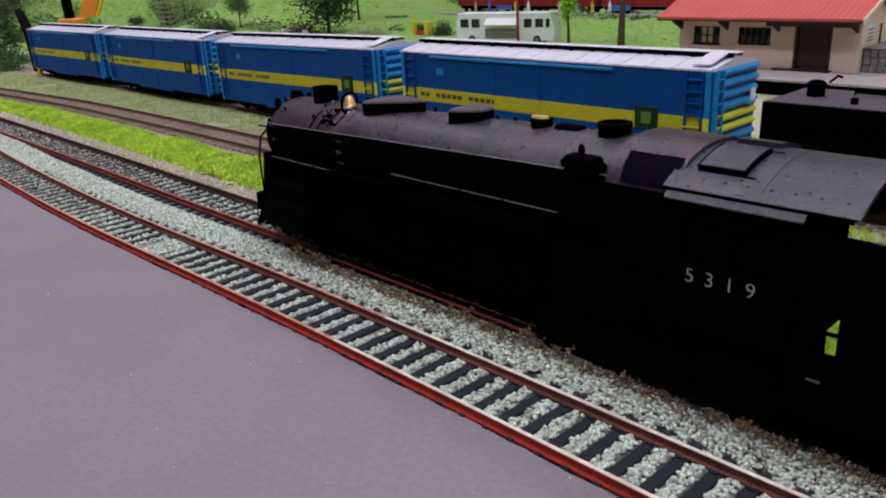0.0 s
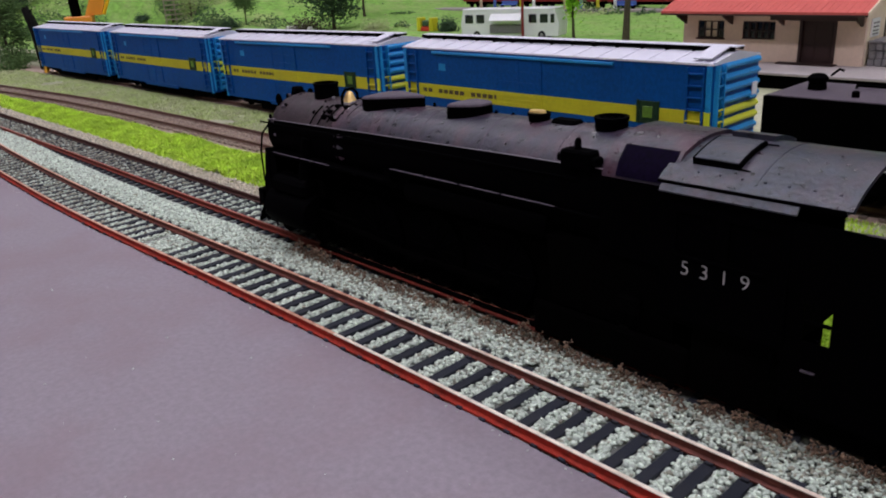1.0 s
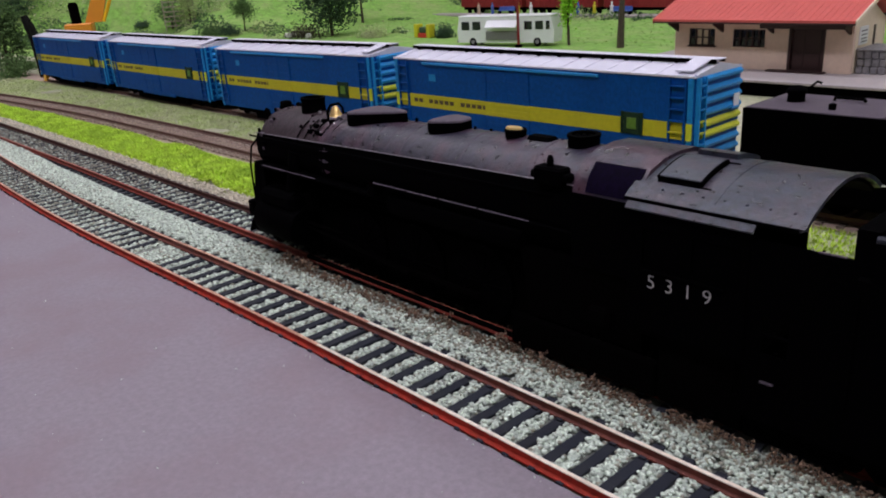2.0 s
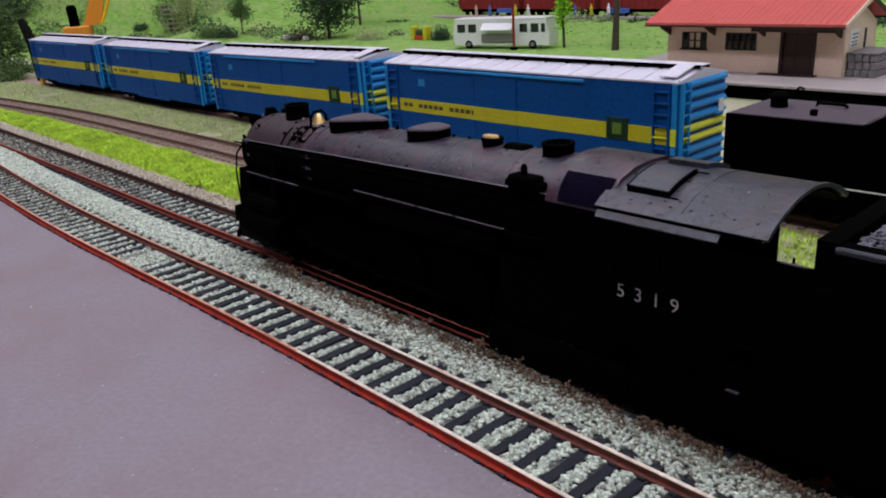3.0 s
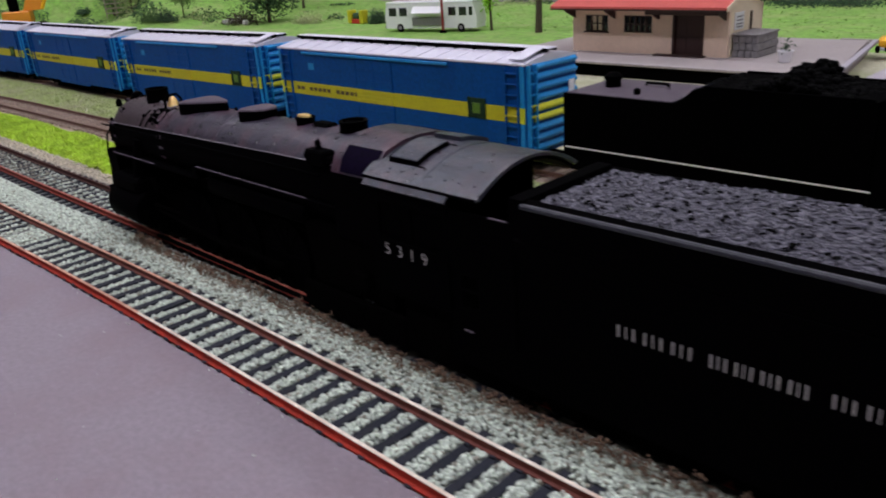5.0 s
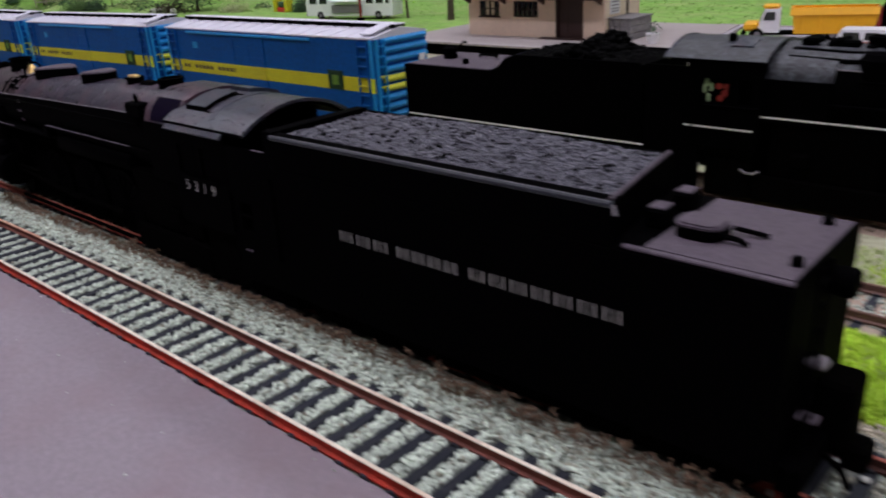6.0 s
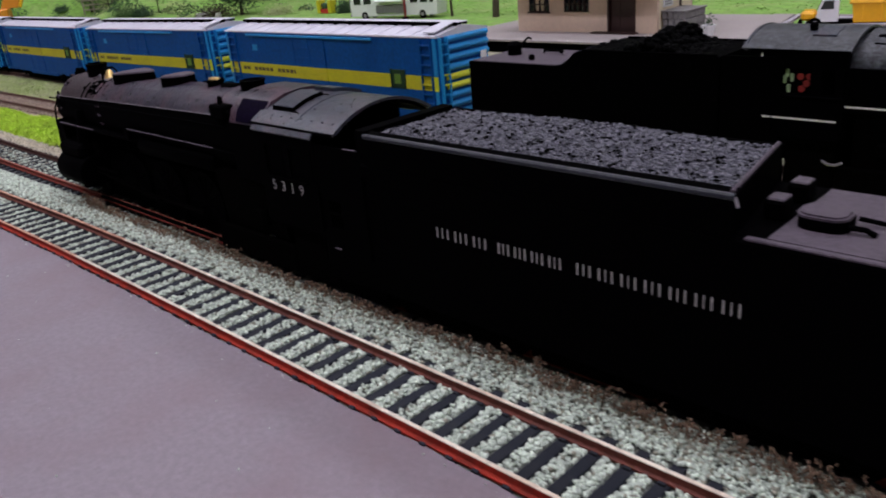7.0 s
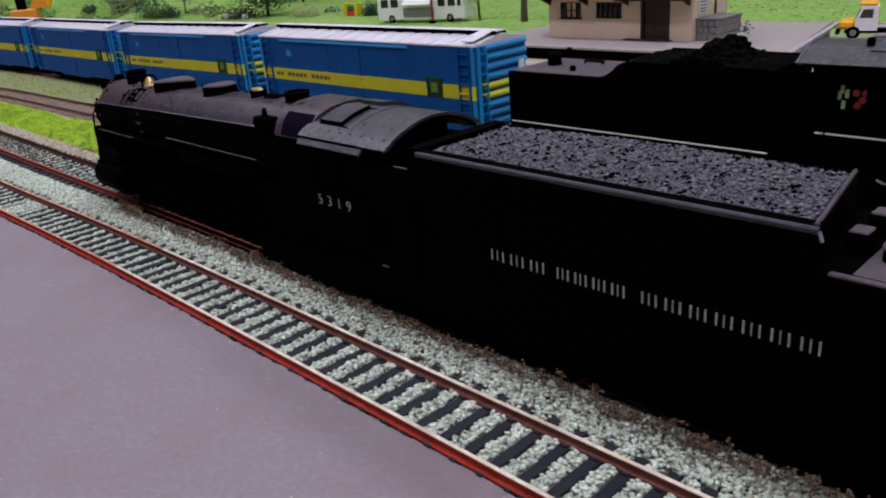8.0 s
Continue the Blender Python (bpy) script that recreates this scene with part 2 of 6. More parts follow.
# ---- mesh helpers (all in millimetres) ----
class Shape:
    """Collects faces of one part, in millimetres."""

    def __init__(self):
        self.v, self.f = [], []

    def add(self, verts, faces):
        n = len(self.v)
        self.v += [tuple(p) for p in verts]
        self.f += [tuple(n + k for k in f) for f in faces]
        return self

    def box(self, x0, x1, y0, y1, z0, z1, c=0.0):
        """A box; c: the size of its chamfered edges."""
        if c <= 0:
            vs = [(x, y, z) for z in (z0, z1) for y in (y0, y1) for x in (x0, x1)]
            return self.add(vs, [(0, 2, 3, 1), (4, 5, 7, 6), (0, 1, 5, 4), (2, 6, 7, 3), (0, 4, 6, 2), (1, 3, 7, 5)])
        c = min(c, (x1 - x0) * 0.45, (y1 - y0) * 0.45, (z1 - z0) * 0.45)
        bm = bmesh.new()
        r = bmesh.ops.create_cube(bm, size=1.0)
        for q in r["verts"]:
            q.co = ((x0 + x1) / 2 + q.co.x * (x1 - x0), (y0 + y1) / 2 + q.co.y * (y1 - y0), (z0 + z1) / 2 + q.co.z * (z1 - z0))
        bmesh.ops.bevel(bm, geom=bm.edges[:], offset=c, segments=1, affect="EDGES")
        bm.verts.index_update()
        self.add([q.co[:] for q in bm.verts], [[q.index for q in f.verts] for f in bm.faces])
        bm.free()
        return self

    def prism(self, outline, a0, a1, axis="x"):
        """A closed outline of (u, w) pairs, drawn out from a0 to a1 along an axis. x: (y, z); y: (x, z); z: (x, y)."""
        put = {"x": lambda u, w, a: (a, u, w), "y": lambda u, w, a: (u, a, w), "z": lambda u, w, a: (u, w, a)}[axis]
        n = len(outline)
        vs = [put(u, w, a) for a in (a0, a1) for u, w in outline]
        fs = [(k, (k + 1) % n, n + (k + 1) % n, n + k) for k in range(n)]
        return self.add(vs, fs + [tuple(range(n))[::-1], tuple(range(n, 2 * n))])

    def rod(self, p, q, r, seg=10, r2=None):
        p, q = Vector(p), Vector(q)
        d = (q - p).normalized()
        a = d.orthogonal().normalized()
        b = d.cross(a)
        r2 = r if r2 is None else r2
        ring = [(math.cos(2 * math.pi * k / seg), math.sin(2 * math.pi * k / seg)) for k in range(seg)]
        vs = [p + (a * c + b * s) * r for c, s in ring] + [q + (a * c + b * s) * r2 for c, s in ring]
        fs = [(k, (k + 1) % seg, seg + (k + 1) % seg, seg + k) for k in range(seg)]
        return self.add(vs, fs + [tuple(range(seg))[::-1], tuple(range(seg, 2 * seg))])

    def lathe(self, profile, origin=(0, 0, 0), axis="z", seg=24, squash=(1, 1)):
        """profile: (radius, along) pairs."""
        ox, oy, oz = origin
        n = len(profile)
        vs = []
        for k in range(seg):
            c, s = math.cos(2 * math.pi * k / seg) * squash[0], math.sin(2 * math.pi * k / seg) * squash[1]
            for r, h in profile:
                vs.append({"z": (ox + r * c, oy + r * s, oz + h), "x": (ox + h, oy + r * c, oz + r * s), "y": (ox + r * c, oy + h, oz + r * s)}[axis])
        fs = []
        for k in range(seg):
            for i in range(n - 1):
                fs.append((k * n + i, k * n + i + 1, ((k + 1) % seg) * n + i + 1, ((k + 1) % seg) * n + i))
        fs.append(tuple(k * n for k in range(seg)))
        fs.append(tuple(k * n + n - 1 for k in range(seg))[::-1])
        return self.add(vs, fs)

    def wire(self, pts, r, seg=6):
        """A round bar bent along points, as one closed tube."""
        P = [Vector(p) for p in pts]
        side, vs, fs = None, [], []
        for i, p in enumerate(P):
            d = (P[min(i + 1, len(P) - 1)] - P[max(i - 1, 0)]).normalized()
            side = d.orthogonal().normalized() if side is None else (side - d * side.dot(d)).normalized()
            up = d.cross(side)
            vs += [p + (side * math.cos(2 * math.pi * k / seg) + up * math.sin(2 * math.pi * k / seg)) * r for k in range(seg)]
        for i in range(len(P) - 1):
            fs += [(i * seg + k, i * seg + (k + 1) % seg, (i + 1) * seg + (k + 1) % seg, (i + 1) * seg + k) for k in range(seg)]
        return self.add(vs, fs + [tuple(range(seg))[::-1], tuple(range((len(P) - 1) * seg, len(P) * seg))])

    def mesh(self, name, smooth=True):
        me = bpy.data.meshes.new(name)
        me.from_pydata([(x * MM, y * MM, z * MM) for x, y, z in self.v], [], self.f)
        bm = bmesh.new()
        bm.from_mesh(me)
        bmesh.ops.recalc_face_normals(bm, faces=bm.faces[:])
        if smooth:
            for f in bm.faces:
                f.smooth = True
            for e in bm.edges:
                e.smooth = not (len(e.link_faces) == 2 and e.calc_face_angle(0) > 0.6)
        bm.to_mesh(me)
        bm.free()
        return me


def part(name, shape, material, parent=None, label=""):
    """One mesh object under a thing or under a part."""
    me = shape.mesh(name) if isinstance(shape, Shape) else shape
    if not me.materials:
        me.materials.append(material)
    ob = new(name, me)
    ob.parent = parent
    if label:
        ob["label"] = label
    return ob


def thing(name, m=None, label="", category="", group="", kind=""):
    ob = new(name)
    ob.empty_display_size = 0.01
    if m is not None:
        ob.matrix_world = m
    return tagged(ob, label, category, group, kind)


ICO_V = np.array([(0, -.526, .851), (0, .526, .851), (0, .526, -.851), (0, -.526, -.851), (.851, 0, .526), (.851, 0, -.526), (-.851, 0, -.526), (-.851, 0, .526), (-.526, .851, 0), (.526, .851, 0), (.526, -.851, 0), (-.526, -.851, 0)])
ICO_F = np.array([(0, 4, 1), (0, 1, 7), (4, 9, 1), (9, 8, 1), (8, 7, 1), (4, 5, 9), (5, 2, 9), (9, 2, 8), (2, 6, 8), (8, 6, 7), (6, 11, 7), (11, 0, 7), (10, 11, 3), (11, 6, 3), (6, 2, 3), (2, 5, 3), (5, 10, 3), (5, 4, 10), (4, 0, 10), (10, 0, 11)])
OCT_V = np.array([(1, 0, 0), (-1, 0, 0), (0, 1, 0), (0, -1, 0), (0, 0, 1), (0, 0, -1)], float)
OCT_F = np.array([(0, 2, 4), (2, 1, 4), (1, 3, 4), (3, 0, 4), (2, 0, 5), (1, 2, 5), (3, 1, 5), (0, 3, 5)])


def raw_mesh(name, verts, tris):
    me = bpy.data.meshes.new(name)
    me.vertices.add(len(verts))
    me.vertices.foreach_set("co", (verts * MM).astype(np.float32).ravel())
    me.loops.add(len(tris) * 3)
    me.loops.foreach_set("vertex_index", tris.astype(np.int32).ravel())
    me.polygons.add(len(tris))
    me.polygons.foreach_set("loop_start", np.arange(0, len(tris) * 3, 3, dtype=np.int32))
    me.update(calc_edges=True)
    return me


def lumps(name, pos, size, rng, shape="ico", flat=0.75):
    """Many small broken stones at pos (n, 3) with sizes (n,), as one mesh."""
    bv, bf = (ICO_V, ICO_F) if shape == "ico" else (OCT_V, OCT_F)
    n, k = len(pos), len(bv)
    v = bv[None] * rng.uniform(0.65, 1.25, (n, k, 1))
    v = v * (rng.uniform(0.7, 1.3, (n, 1, 3)) * np.array([1, 1, flat]))
    ang = rng.uniform(0, 2 * np.pi, n)
    c, s = np.cos(ang)[:, None], np.sin(ang)[:, None]
    v = np.stack([v[..., 0] * c - v[..., 1] * s, v[..., 0] * s + v[..., 1] * c, v[..., 2]], -1)
    v = v * size[:, None, None] / 2 + pos[:, None]
    f = bf[None] + (np.arange(n) * k)[:, None, None]
    return raw_mesh(name, v.reshape(-1, 3), f.reshape(-1, 3))


def blades(name, pos, height, rng, width=0.3, lean=0.6):
    """Short fibres standing at pos, each a thin bent triangle pair."""
    n = len(pos)
    ang = rng.uniform(0, 2 * np.pi, n)
    d = np.stack([np.cos(ang), np.sin(ang), 0 * ang], -1)
    s = np.stack([-np.sin(ang), np.cos(ang), 0 * ang], -1) * (width / 2)
    up = np.array([0, 0, 1.0])
    h = height[:, None]
    lean_by = rng.uniform(0.1, lean, n)[:, None] * h
    v = np.stack([pos - s, pos + s, pos + up * h * 0.55 + d * lean_by * 0.3 + s * 0.7, pos + up * h * 0.55 + d * lean_by * 0.3 - s * 0.7, pos + up * h + d * lean_by], 1)
    f = np.array([(0, 1, 2), (0, 2, 3), (3, 2, 4)])[None] + (np.arange(n) * 5)[:, None, None]
    return raw_mesh(name, v.reshape(-1, 3), f.reshape(-1, 3))


def stuff(name, me, material, label, category, parent=None):
    me.materials.append(material)
    ob = new(name, me)
    ob.parent = parent
    return tagged(ob, label, category, kind="stuff")


rng = np.random.default_rng(7)
SLEEPER_0, SLEEPER_STEP = -1194.76, 7.06


# ---- plan of the four tracks: centre lines as (x, y) in millimetres ----
def smooth_line(knots, step=6.0):
    kx, ky = np.array([k[0] for k in knots], float), np.array([k[1] for k in knots], float)
    xs = np.arange(kx[0], kx[-1] + step, step)
    ys = np.interp(xs, kx, ky)
    for _ in range(60):
        ys[1:-1] = 0.25 * ys[:-2] + 0.5 * ys[1:-1] + 0.25 * ys[2:]
    return xs, ys


LINES = {
    "near": smooth_line([(-1300, 60), (-900, 8), (-700, -9), (-520, -19.5), (-440, -23.5), (-345, -25.6), (-280, -24.6), (-200, -21.5), (-130, -20.5), (600, -20.5)]),
    "engine": smooth_line([(-1300, 96), (-900, 36), (-700, 15), (-560, 16), (-420, 16.8), (-320, 16.4), (-220, 17.6), (600, 18.5)]),
    "middle": smooth_line([(-1300, 20), (-1000, 48), (-800, 71), (-640, 86), (-420, 91), (600, 93)]),
    "far": smooth_line([(-1300, 142), (-1000, 153), (-850, 157.5), (-700, 160), (-300, 161.5), (600, 161)]),
}


def sag(line, x):
    """How far a track's level lies below the others."""
    return np.interp(x, [-480, -330], [-1.5, 0.0]) if line == "far" else 0.0 * x


def centre(line, x):
    return float(np.interp(x, *LINES[line]))


def rail_profile(dy, z0, foot):
    web, head = 0.3, 0.5
    return [(dy - foot, z0), (dy + foot, z0), (dy + foot, z0 + 0.4), (dy + web, z0 + 0.75), (dy + web, z0 + 1.6), (dy + head, z0 + 1.85), (dy + head, z0 + 2.2), (dy - head, z0 + 2.2), (dy - head, z0 + 1.85), (dy - web, z0 + 1.6), (dy - web, z0 + 0.75), (dy - foot, z0 + 0.4)]


def sweep(outline, xs, ys, zs=None):
    """An outline (across, up) carried along a plan line."""
    sh = Shape()
    tx, ty = np.gradient(xs), np.gradient(ys)
    ln = np.hypot(tx, ty)
    nx, ny = -ty / ln, tx / ln
    n = len(outline)
    vs, fs = [], []
    zs = np.zeros(len(xs)) if zs is None else zs
    for i in range(len(xs)):
        vs += [(xs[i] + nx[i] * u, ys[i] + ny[i] * u, w + zs[i]) for u, w in outline]
    for i in range(len(xs) - 1):
        fs += [(i * n + k, i * n + (k + 1) % n, (i + 1) * n + (k + 1) % n, (i + 1) * n + k) for k in range(n)]
    fs += [tuple(range(n)), tuple(range((len(xs) - 1) * n, len(xs) * n))[::-1]]
    return sh.add(vs, fs)


# ---- ground, board, room ----
def hill_height(x, y):
    """Height of the landscape in millimetres."""
    d = max(0.0, y - 1020) + max(0.0, -x - 1080) * 0.8 * min(1.0, max(0.0, (y - 260) / 250))
    w = noise.noise(Vector((x * 0.004, y * 0.004, 0.3))) * 10 * min(1, d / 150)
    pad = min(1.0, max(0.0, (math.hypot(x + 1470, y - 396) - 130) / 160))
    return (0.26 * d * min(1.0, d / 200) + w) * pad * pad * (3 - 2 * pad)


def ground():
    xs = [-2600 + 40 * k for k in range(111)]
    ys = [-1000, -200, -45, -32] + [-24 + 24 * k for k in range(30)] + [720 + 40 * k for k in range(34)]
    sh = Shape()
    nx = len(xs)
    vs = [(x, y, -1.6 + hill_height(x, y)) for y in ys for x in xs]
    fs = [(j * nx + i, j * nx + i + 1, (j + 1) * nx + i + 1, (j + 1) * nx + i) for j in range(len(ys) - 1) for i in range(nx - 1)]
    sh.add(vs, fs)
    me = sh.mesh("ground")
    me.materials.append(M_DIRT)
    me.materials.append(M_HILL)
    for p in me.polygons:
        c = p.center
        if c.y > 0.545 or (c.y > 0.25 and c.x < -0.36):
            p.material_index = 1
    ob = new("ground", me)
    return tagged(ob, "model landscape of earth and green scatter rising to a meadow", "ground", kind="structure")


ground()


def board():
    """The grey painted board in front of the tracks, its edge cut along the first rail."""
    xs, ys = LINES["near"]
    sh = Shape()
    edge = [(x, y - 10.4 + 0.2 * math.sin(x * 0.11) + 0.2 * math.sin(x * 0.37)) for x, y in zip(xs, ys) if -1200 < x < 560]
    n = len(edge)
    vs = [(x, y, 0.1) for x, y in edge] + [(x, -900, 0.1) for x, y in edge] + [(x, y, -1.4) for x, y in edge]
    fs = [(k, n + k, n + k + 1, k + 1) for k in range(n - 1)] + [(k, k + 1, 2 * n + k + 1, 2 * n + k) for k in range(n - 1)]
    sh.add(vs, fs)
    ob = part("pavement", sh, M_BOARD)
    tagged(ob, "grey painted board with a dusty speckled face", "pavement", kind="structure")
    pos = np.stack([rng.uniform(-520, 200, 420), rng.uniform(-260, -34, 420), np.full(420, 0.2)], -1)
    keep = pos[:, 1] < np.interp(pos[:, 0], *LINES["near"]) - 11.5
    edge_x = rng.uniform(-450, 150, 90)
    edge_p = np.stack([edge_x, np.interp(edge_x, *LINES["near"]) - 11.2 - rng.exponential(0.9, 90), np.full(90, 0.25)], -1)
    pos = np.concatenate([pos[keep], edge_p])
    stuff("grit", lumps("grit", pos, rng.uniform(0.2, 0.7, len(pos)) ** 1.3, rng, "oct"), M_BALLAST, "loose pale grit scattered on the grey board", "grit")


board()


def room():
    # room shell added out of view; dark walls keep side reflections low
    def wall(name, *b):
        ob = part(name, Shape().box(*b), M_ROOMW)
        tagged(ob, "plain grey room wall, added out of view", "wall", kind="structure")

    wall("wall_north", -2600, 1800, 2050, 2110, -900, 1550)
    wall("wall_south", -2600, 1800, -1660, -1600, -900, 1550)
    wall("wall_west", -2660, -2600, -1660, 2110, -900, 1550)
    wall("wall_east", 1800, 1860, -1660, 2110, -900, 1550)
    ob = part("ceiling", Shape().box(-2660, 1860, -1660, 2110, 1550, 1610), M_CEIL)
    tagged(ob, "plain white painted ceiling", "ceiling", kind="structure")
    ob = part("floor", Shape().box(-2660, 1860, -1660, 2110, -960, -900), M_ROAD)
    tagged(ob, "plain grey room floor", "floor", kind="structure")
    for lx, ly, lw in LAMPS:
        t = thing("ceiling_lamp", pose(lx, ly, CEIL), "white fluorescent batten lamp under the ceiling", "lamp", "ceiling lamps")
        part("housing", Shape().box(-520, 520, -120, 120, -40, 0, 4), M_VWHITE, t)
        for dy in (-60, 60):
            part("tube", Shape().rod((-500, dy, -52), (500, dy, -52), 9, 12), M_TUBE, t, "glowing fluorescent tube")


room()


# ---- tracks ----
def track(line, x0, x1, rail_mat, sleeper_mat, label, skip=()):
    """Two rails on sleepers, each sleeper a piece of its own on one shared mesh."""
    xs, ys = LINES[line]
    k = (xs >= x0) & (xs <= x1)
    xs, ys = xs[k], ys[k]
    t = thing("railway_track", None, label, "track", "tracks of the yard")
    head_split = int(np.searchsorted(xs, -150))
    for side in (-8.7, 8.7):
        # far-side rails darker; the near track's holds its side's shade in the colour
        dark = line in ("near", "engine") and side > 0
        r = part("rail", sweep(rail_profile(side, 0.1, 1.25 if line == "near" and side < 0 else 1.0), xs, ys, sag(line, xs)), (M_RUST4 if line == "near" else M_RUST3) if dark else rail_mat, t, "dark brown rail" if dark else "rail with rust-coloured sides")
        top = [(side - 0.47, 2.26), (side + 0.47, 2.26), (side + 0.42, 2.48), (side - 0.42, 2.48)]
        if line == "near":
            # lamp gleam painted as a paler head from x = -150 on
            for sel, head, lab in ((slice(0, head_split + 1), M_HEAD3, "rail head left without the painted gleam"), (slice(head_split, None), M_HEAD, "worn rail head with a lamp gleam painted in")):
                part("rail_head", sweep(top, xs[sel], ys[sel]), head, r, lab)
        else:
            cut = head_split if dark else 0
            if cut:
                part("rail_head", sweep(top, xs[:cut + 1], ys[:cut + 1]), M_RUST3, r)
            part("rail_head", sweep(top, xs[cut:], ys[cut:], sag(line, xs[cut:])), M_HEAD2 if line == "engine" else M_RUST2, r, "worn rail head")
    one = Shape().box(-1.35, 1.35, -10.2 if line == "near" else -13.4, 13.9, -1.3, 0.1, 0.18)
    for side in (-8.7, 8.7):
        for o in (-1.5, 1.5):
            one.box(-0.8, 0.8, side + o - 0.35, side + o + 0.35, 0.1, 0.75, 0.12)
    me = one.mesh("sleeper")
    me.materials.append(sleeper_mat)
    x = SLEEPER_0 if x0 == -1200 else x0 + 4
    while x < x1 - 4:
        y = centre(line, x)
        slope = (centre(line, x + 5) - centre(line, x - 5)) / 10
        if not any(a < x < b for a, b in skip):
            ob = new("sleeper", me)
            ob.matrix_world = pose(x * MM, y * MM, (random.uniform(-0.1, 0.05) + sag(line, x)) * MM, 0, 0, math.degrees(math.atan(slope)) + random.uniform(-1.2, 1.2))
            ob.parent = t
        x += SLEEPER_STEP
    return t


def strip_points(n, x0, x1, y_of, spread0, spread1, z0=0.0):
    x = x0 + (x1 - x0) * rng.uniform(0, 1, n)
    u = rng.uniform(0, 1, n)
    y = y_of(x) + spread0 + (spread1 - spread0) * u
    return np.stack([x, y, np.full(n, z0)], -1), u


def line_y(line):
    return lambda x: np.interp(x, *LINES[line])


NEAR_GAP = [(-272, -252)]
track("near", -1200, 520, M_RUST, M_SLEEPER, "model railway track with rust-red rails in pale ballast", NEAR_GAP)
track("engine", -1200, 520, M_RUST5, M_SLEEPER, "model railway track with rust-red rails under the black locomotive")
track("middle", -1200, 40, M_RUST2, M_SLEEPER2, "brown weathered model railway track beside the green strip")
track("middle", 40, 520, M_RUST2, M_SLEEPER, "model railway track with dark sleepers and rusty rails")
track("far", -935, 520, M_RUST2, M_SLEEPER2, "brown model railway track under the blue boxcars")


def ballast():
    n, e, m = line_y("near"), line_y("engine"), line_y("middle")
    # packed bed under the stones
    xs, ys = LINES["near"]
    k = (xs > -1200) & (xs < 520)
    bed = sweep([(-10.5, -1.5), (-10.5, -0.75), (58, -0.75), (58, -1.5)], xs[k], ys[k])
    tagged(part("trackbed", bed, M_BED), "grey bed of glued fine ballast", "ballast", kind="structure")
    for ln in ("middle", "far"):
        xs, ys = LINES[ln]
        k = (xs > -1200) & (xs < 520)
        tagged(part("trackbed", sweep([(-15, -1.6), (-12, -0.4), (12, -0.4), (15, -1.6)], xs[k], ys[k], sag(ln, xs[k]) * 0.7), M_BROWNBED), "brown earthy track bed", "ballast", kind="structure")

    # between the sleepers of the two front tracks
    def cribs(line, x0, x1, count, size):
        p, u = strip_points(count, x0, x1, line_y(line), -7.9, 7.9)
        rel = (p[:, 0] - SLEEPER_0) / SLEEPER_STEP
        off = np.abs(rel - np.round(rel)) * SLEEPER_STEP
        gap = np.zeros(len(p), bool)
        for a, b in NEAR_GAP if line == "near" else ():
            gap |= (p[:, 0] > a + 4) & (p[:, 0] < b - 4)
        # thinly filled stretch of the near track
        thin = np.clip((-95 - p[:, 0]) / 50, 0, 1) * np.clip((p[:, 0] + 330) / 60, 0, 1) * (line == "near")
        k = (off > 1.85 + 0.45 * thin) | gap
        p = p[k]
        p[:, 2] = rng.uniform(-0.55, 0.25, len(p)) - 0.35 * thin[k]
        return p, rng.uniform(*size, len(p))

    a, sa = cribs("near", -330, 180, 24000, (0.7, 1.55))
    a2, sa2 = cribs("near", -850, -330, 11000, (0.7, 1.4))
    b, sb = cribs("engine", -850, 190, 15000, (0.8, 1.5))
    # the shoulder between them
    c, _ = strip_points(40000, -430, 190, n, 9.7, 27.0)
    rel = (c[:, 0] - SLEEPER_0) / SLEEPER_STEP
    on_end = (np.abs(rel - np.round(rel)) * SLEEPER_STEP < 1.75) & (c[:, 1] - n(c[:, 0]) < 13.9)
    low = np.interp(c[:, 0], [-95, -70, -25, 0], [27.0, 23.5, 23.5, 27.0])
    c = c[~on_end & (c[:, 1] - n(c[:, 0]) < low)]
    rise = np.sin(np.clip((c[:, 1] - n(c[:, 0]) - 9.9) / 19.4, 0, 1) * np.pi)
    c[:, 2] = -0.4 + 1.1 * rise + rng.uniform(-0.3, 0.5, len(c))
    c2, _ = strip_points(15000, -850, -430, n, 9.9, 26)
    c2[:, 2] = rng.uniform(-0.4, 0.7, len(c2))
    pos = np.concatenate([a, a2, b, c, c2])
    size = np.concatenate([sa, sa2, sb, rng.uniform(0.55, 1.35, len(c)), rng.uniform(0.9, 1.7, len(c2))])
    # dirtier far off and in random patches, browned by the locomotive for its shade
    inner = (pos[:, 1] - n(pos[:, 0])) / 29.0
    by_train = np.clip((pos[:, 0] + 260) / 60, 0, 1)
    dirt_and_shade = 0.06 + 0.12 * (inner > 0.3) * by_train + 0.5 * np.clip((-230 - pos[:, 0]) / 200, 0, 1) * (np.abs(inner) < 0.3) + 0.45 * np.clip((inner - 0.5) / 0.4, 0, 1) * by_train
    dirt_and_shade += 0.75 * np.clip((-290 - pos[:, 0]) / 110, 0, 1) * (np.abs(pos[:, 1] - e(pos[:, 0])) < 9)
    brown = rng.uniform(0, 1, len(pos)) < dirt_and_shade
    stuff("brown_ballast", lumps("brown_ballast", pos[brown], size[brown], rng), M_BALLAST2, "brown ballast stones among the pale ones, for dirt and train shade", "ballast")
    pos, size = pos[~brown], size[~brown]
    stuff("ballast", lumps("ballast", pos, size, rng), M_BALLAST, "pale grey-green ballast stones between the rails", "ballast")
    # far side of the engine track and the brown tracks
    d, _ = strip_points(18000, -800, 200, e, 10.5, 23.5)
    d[:, 2] = rng.uniform(-1.2, -0.2, len(d))
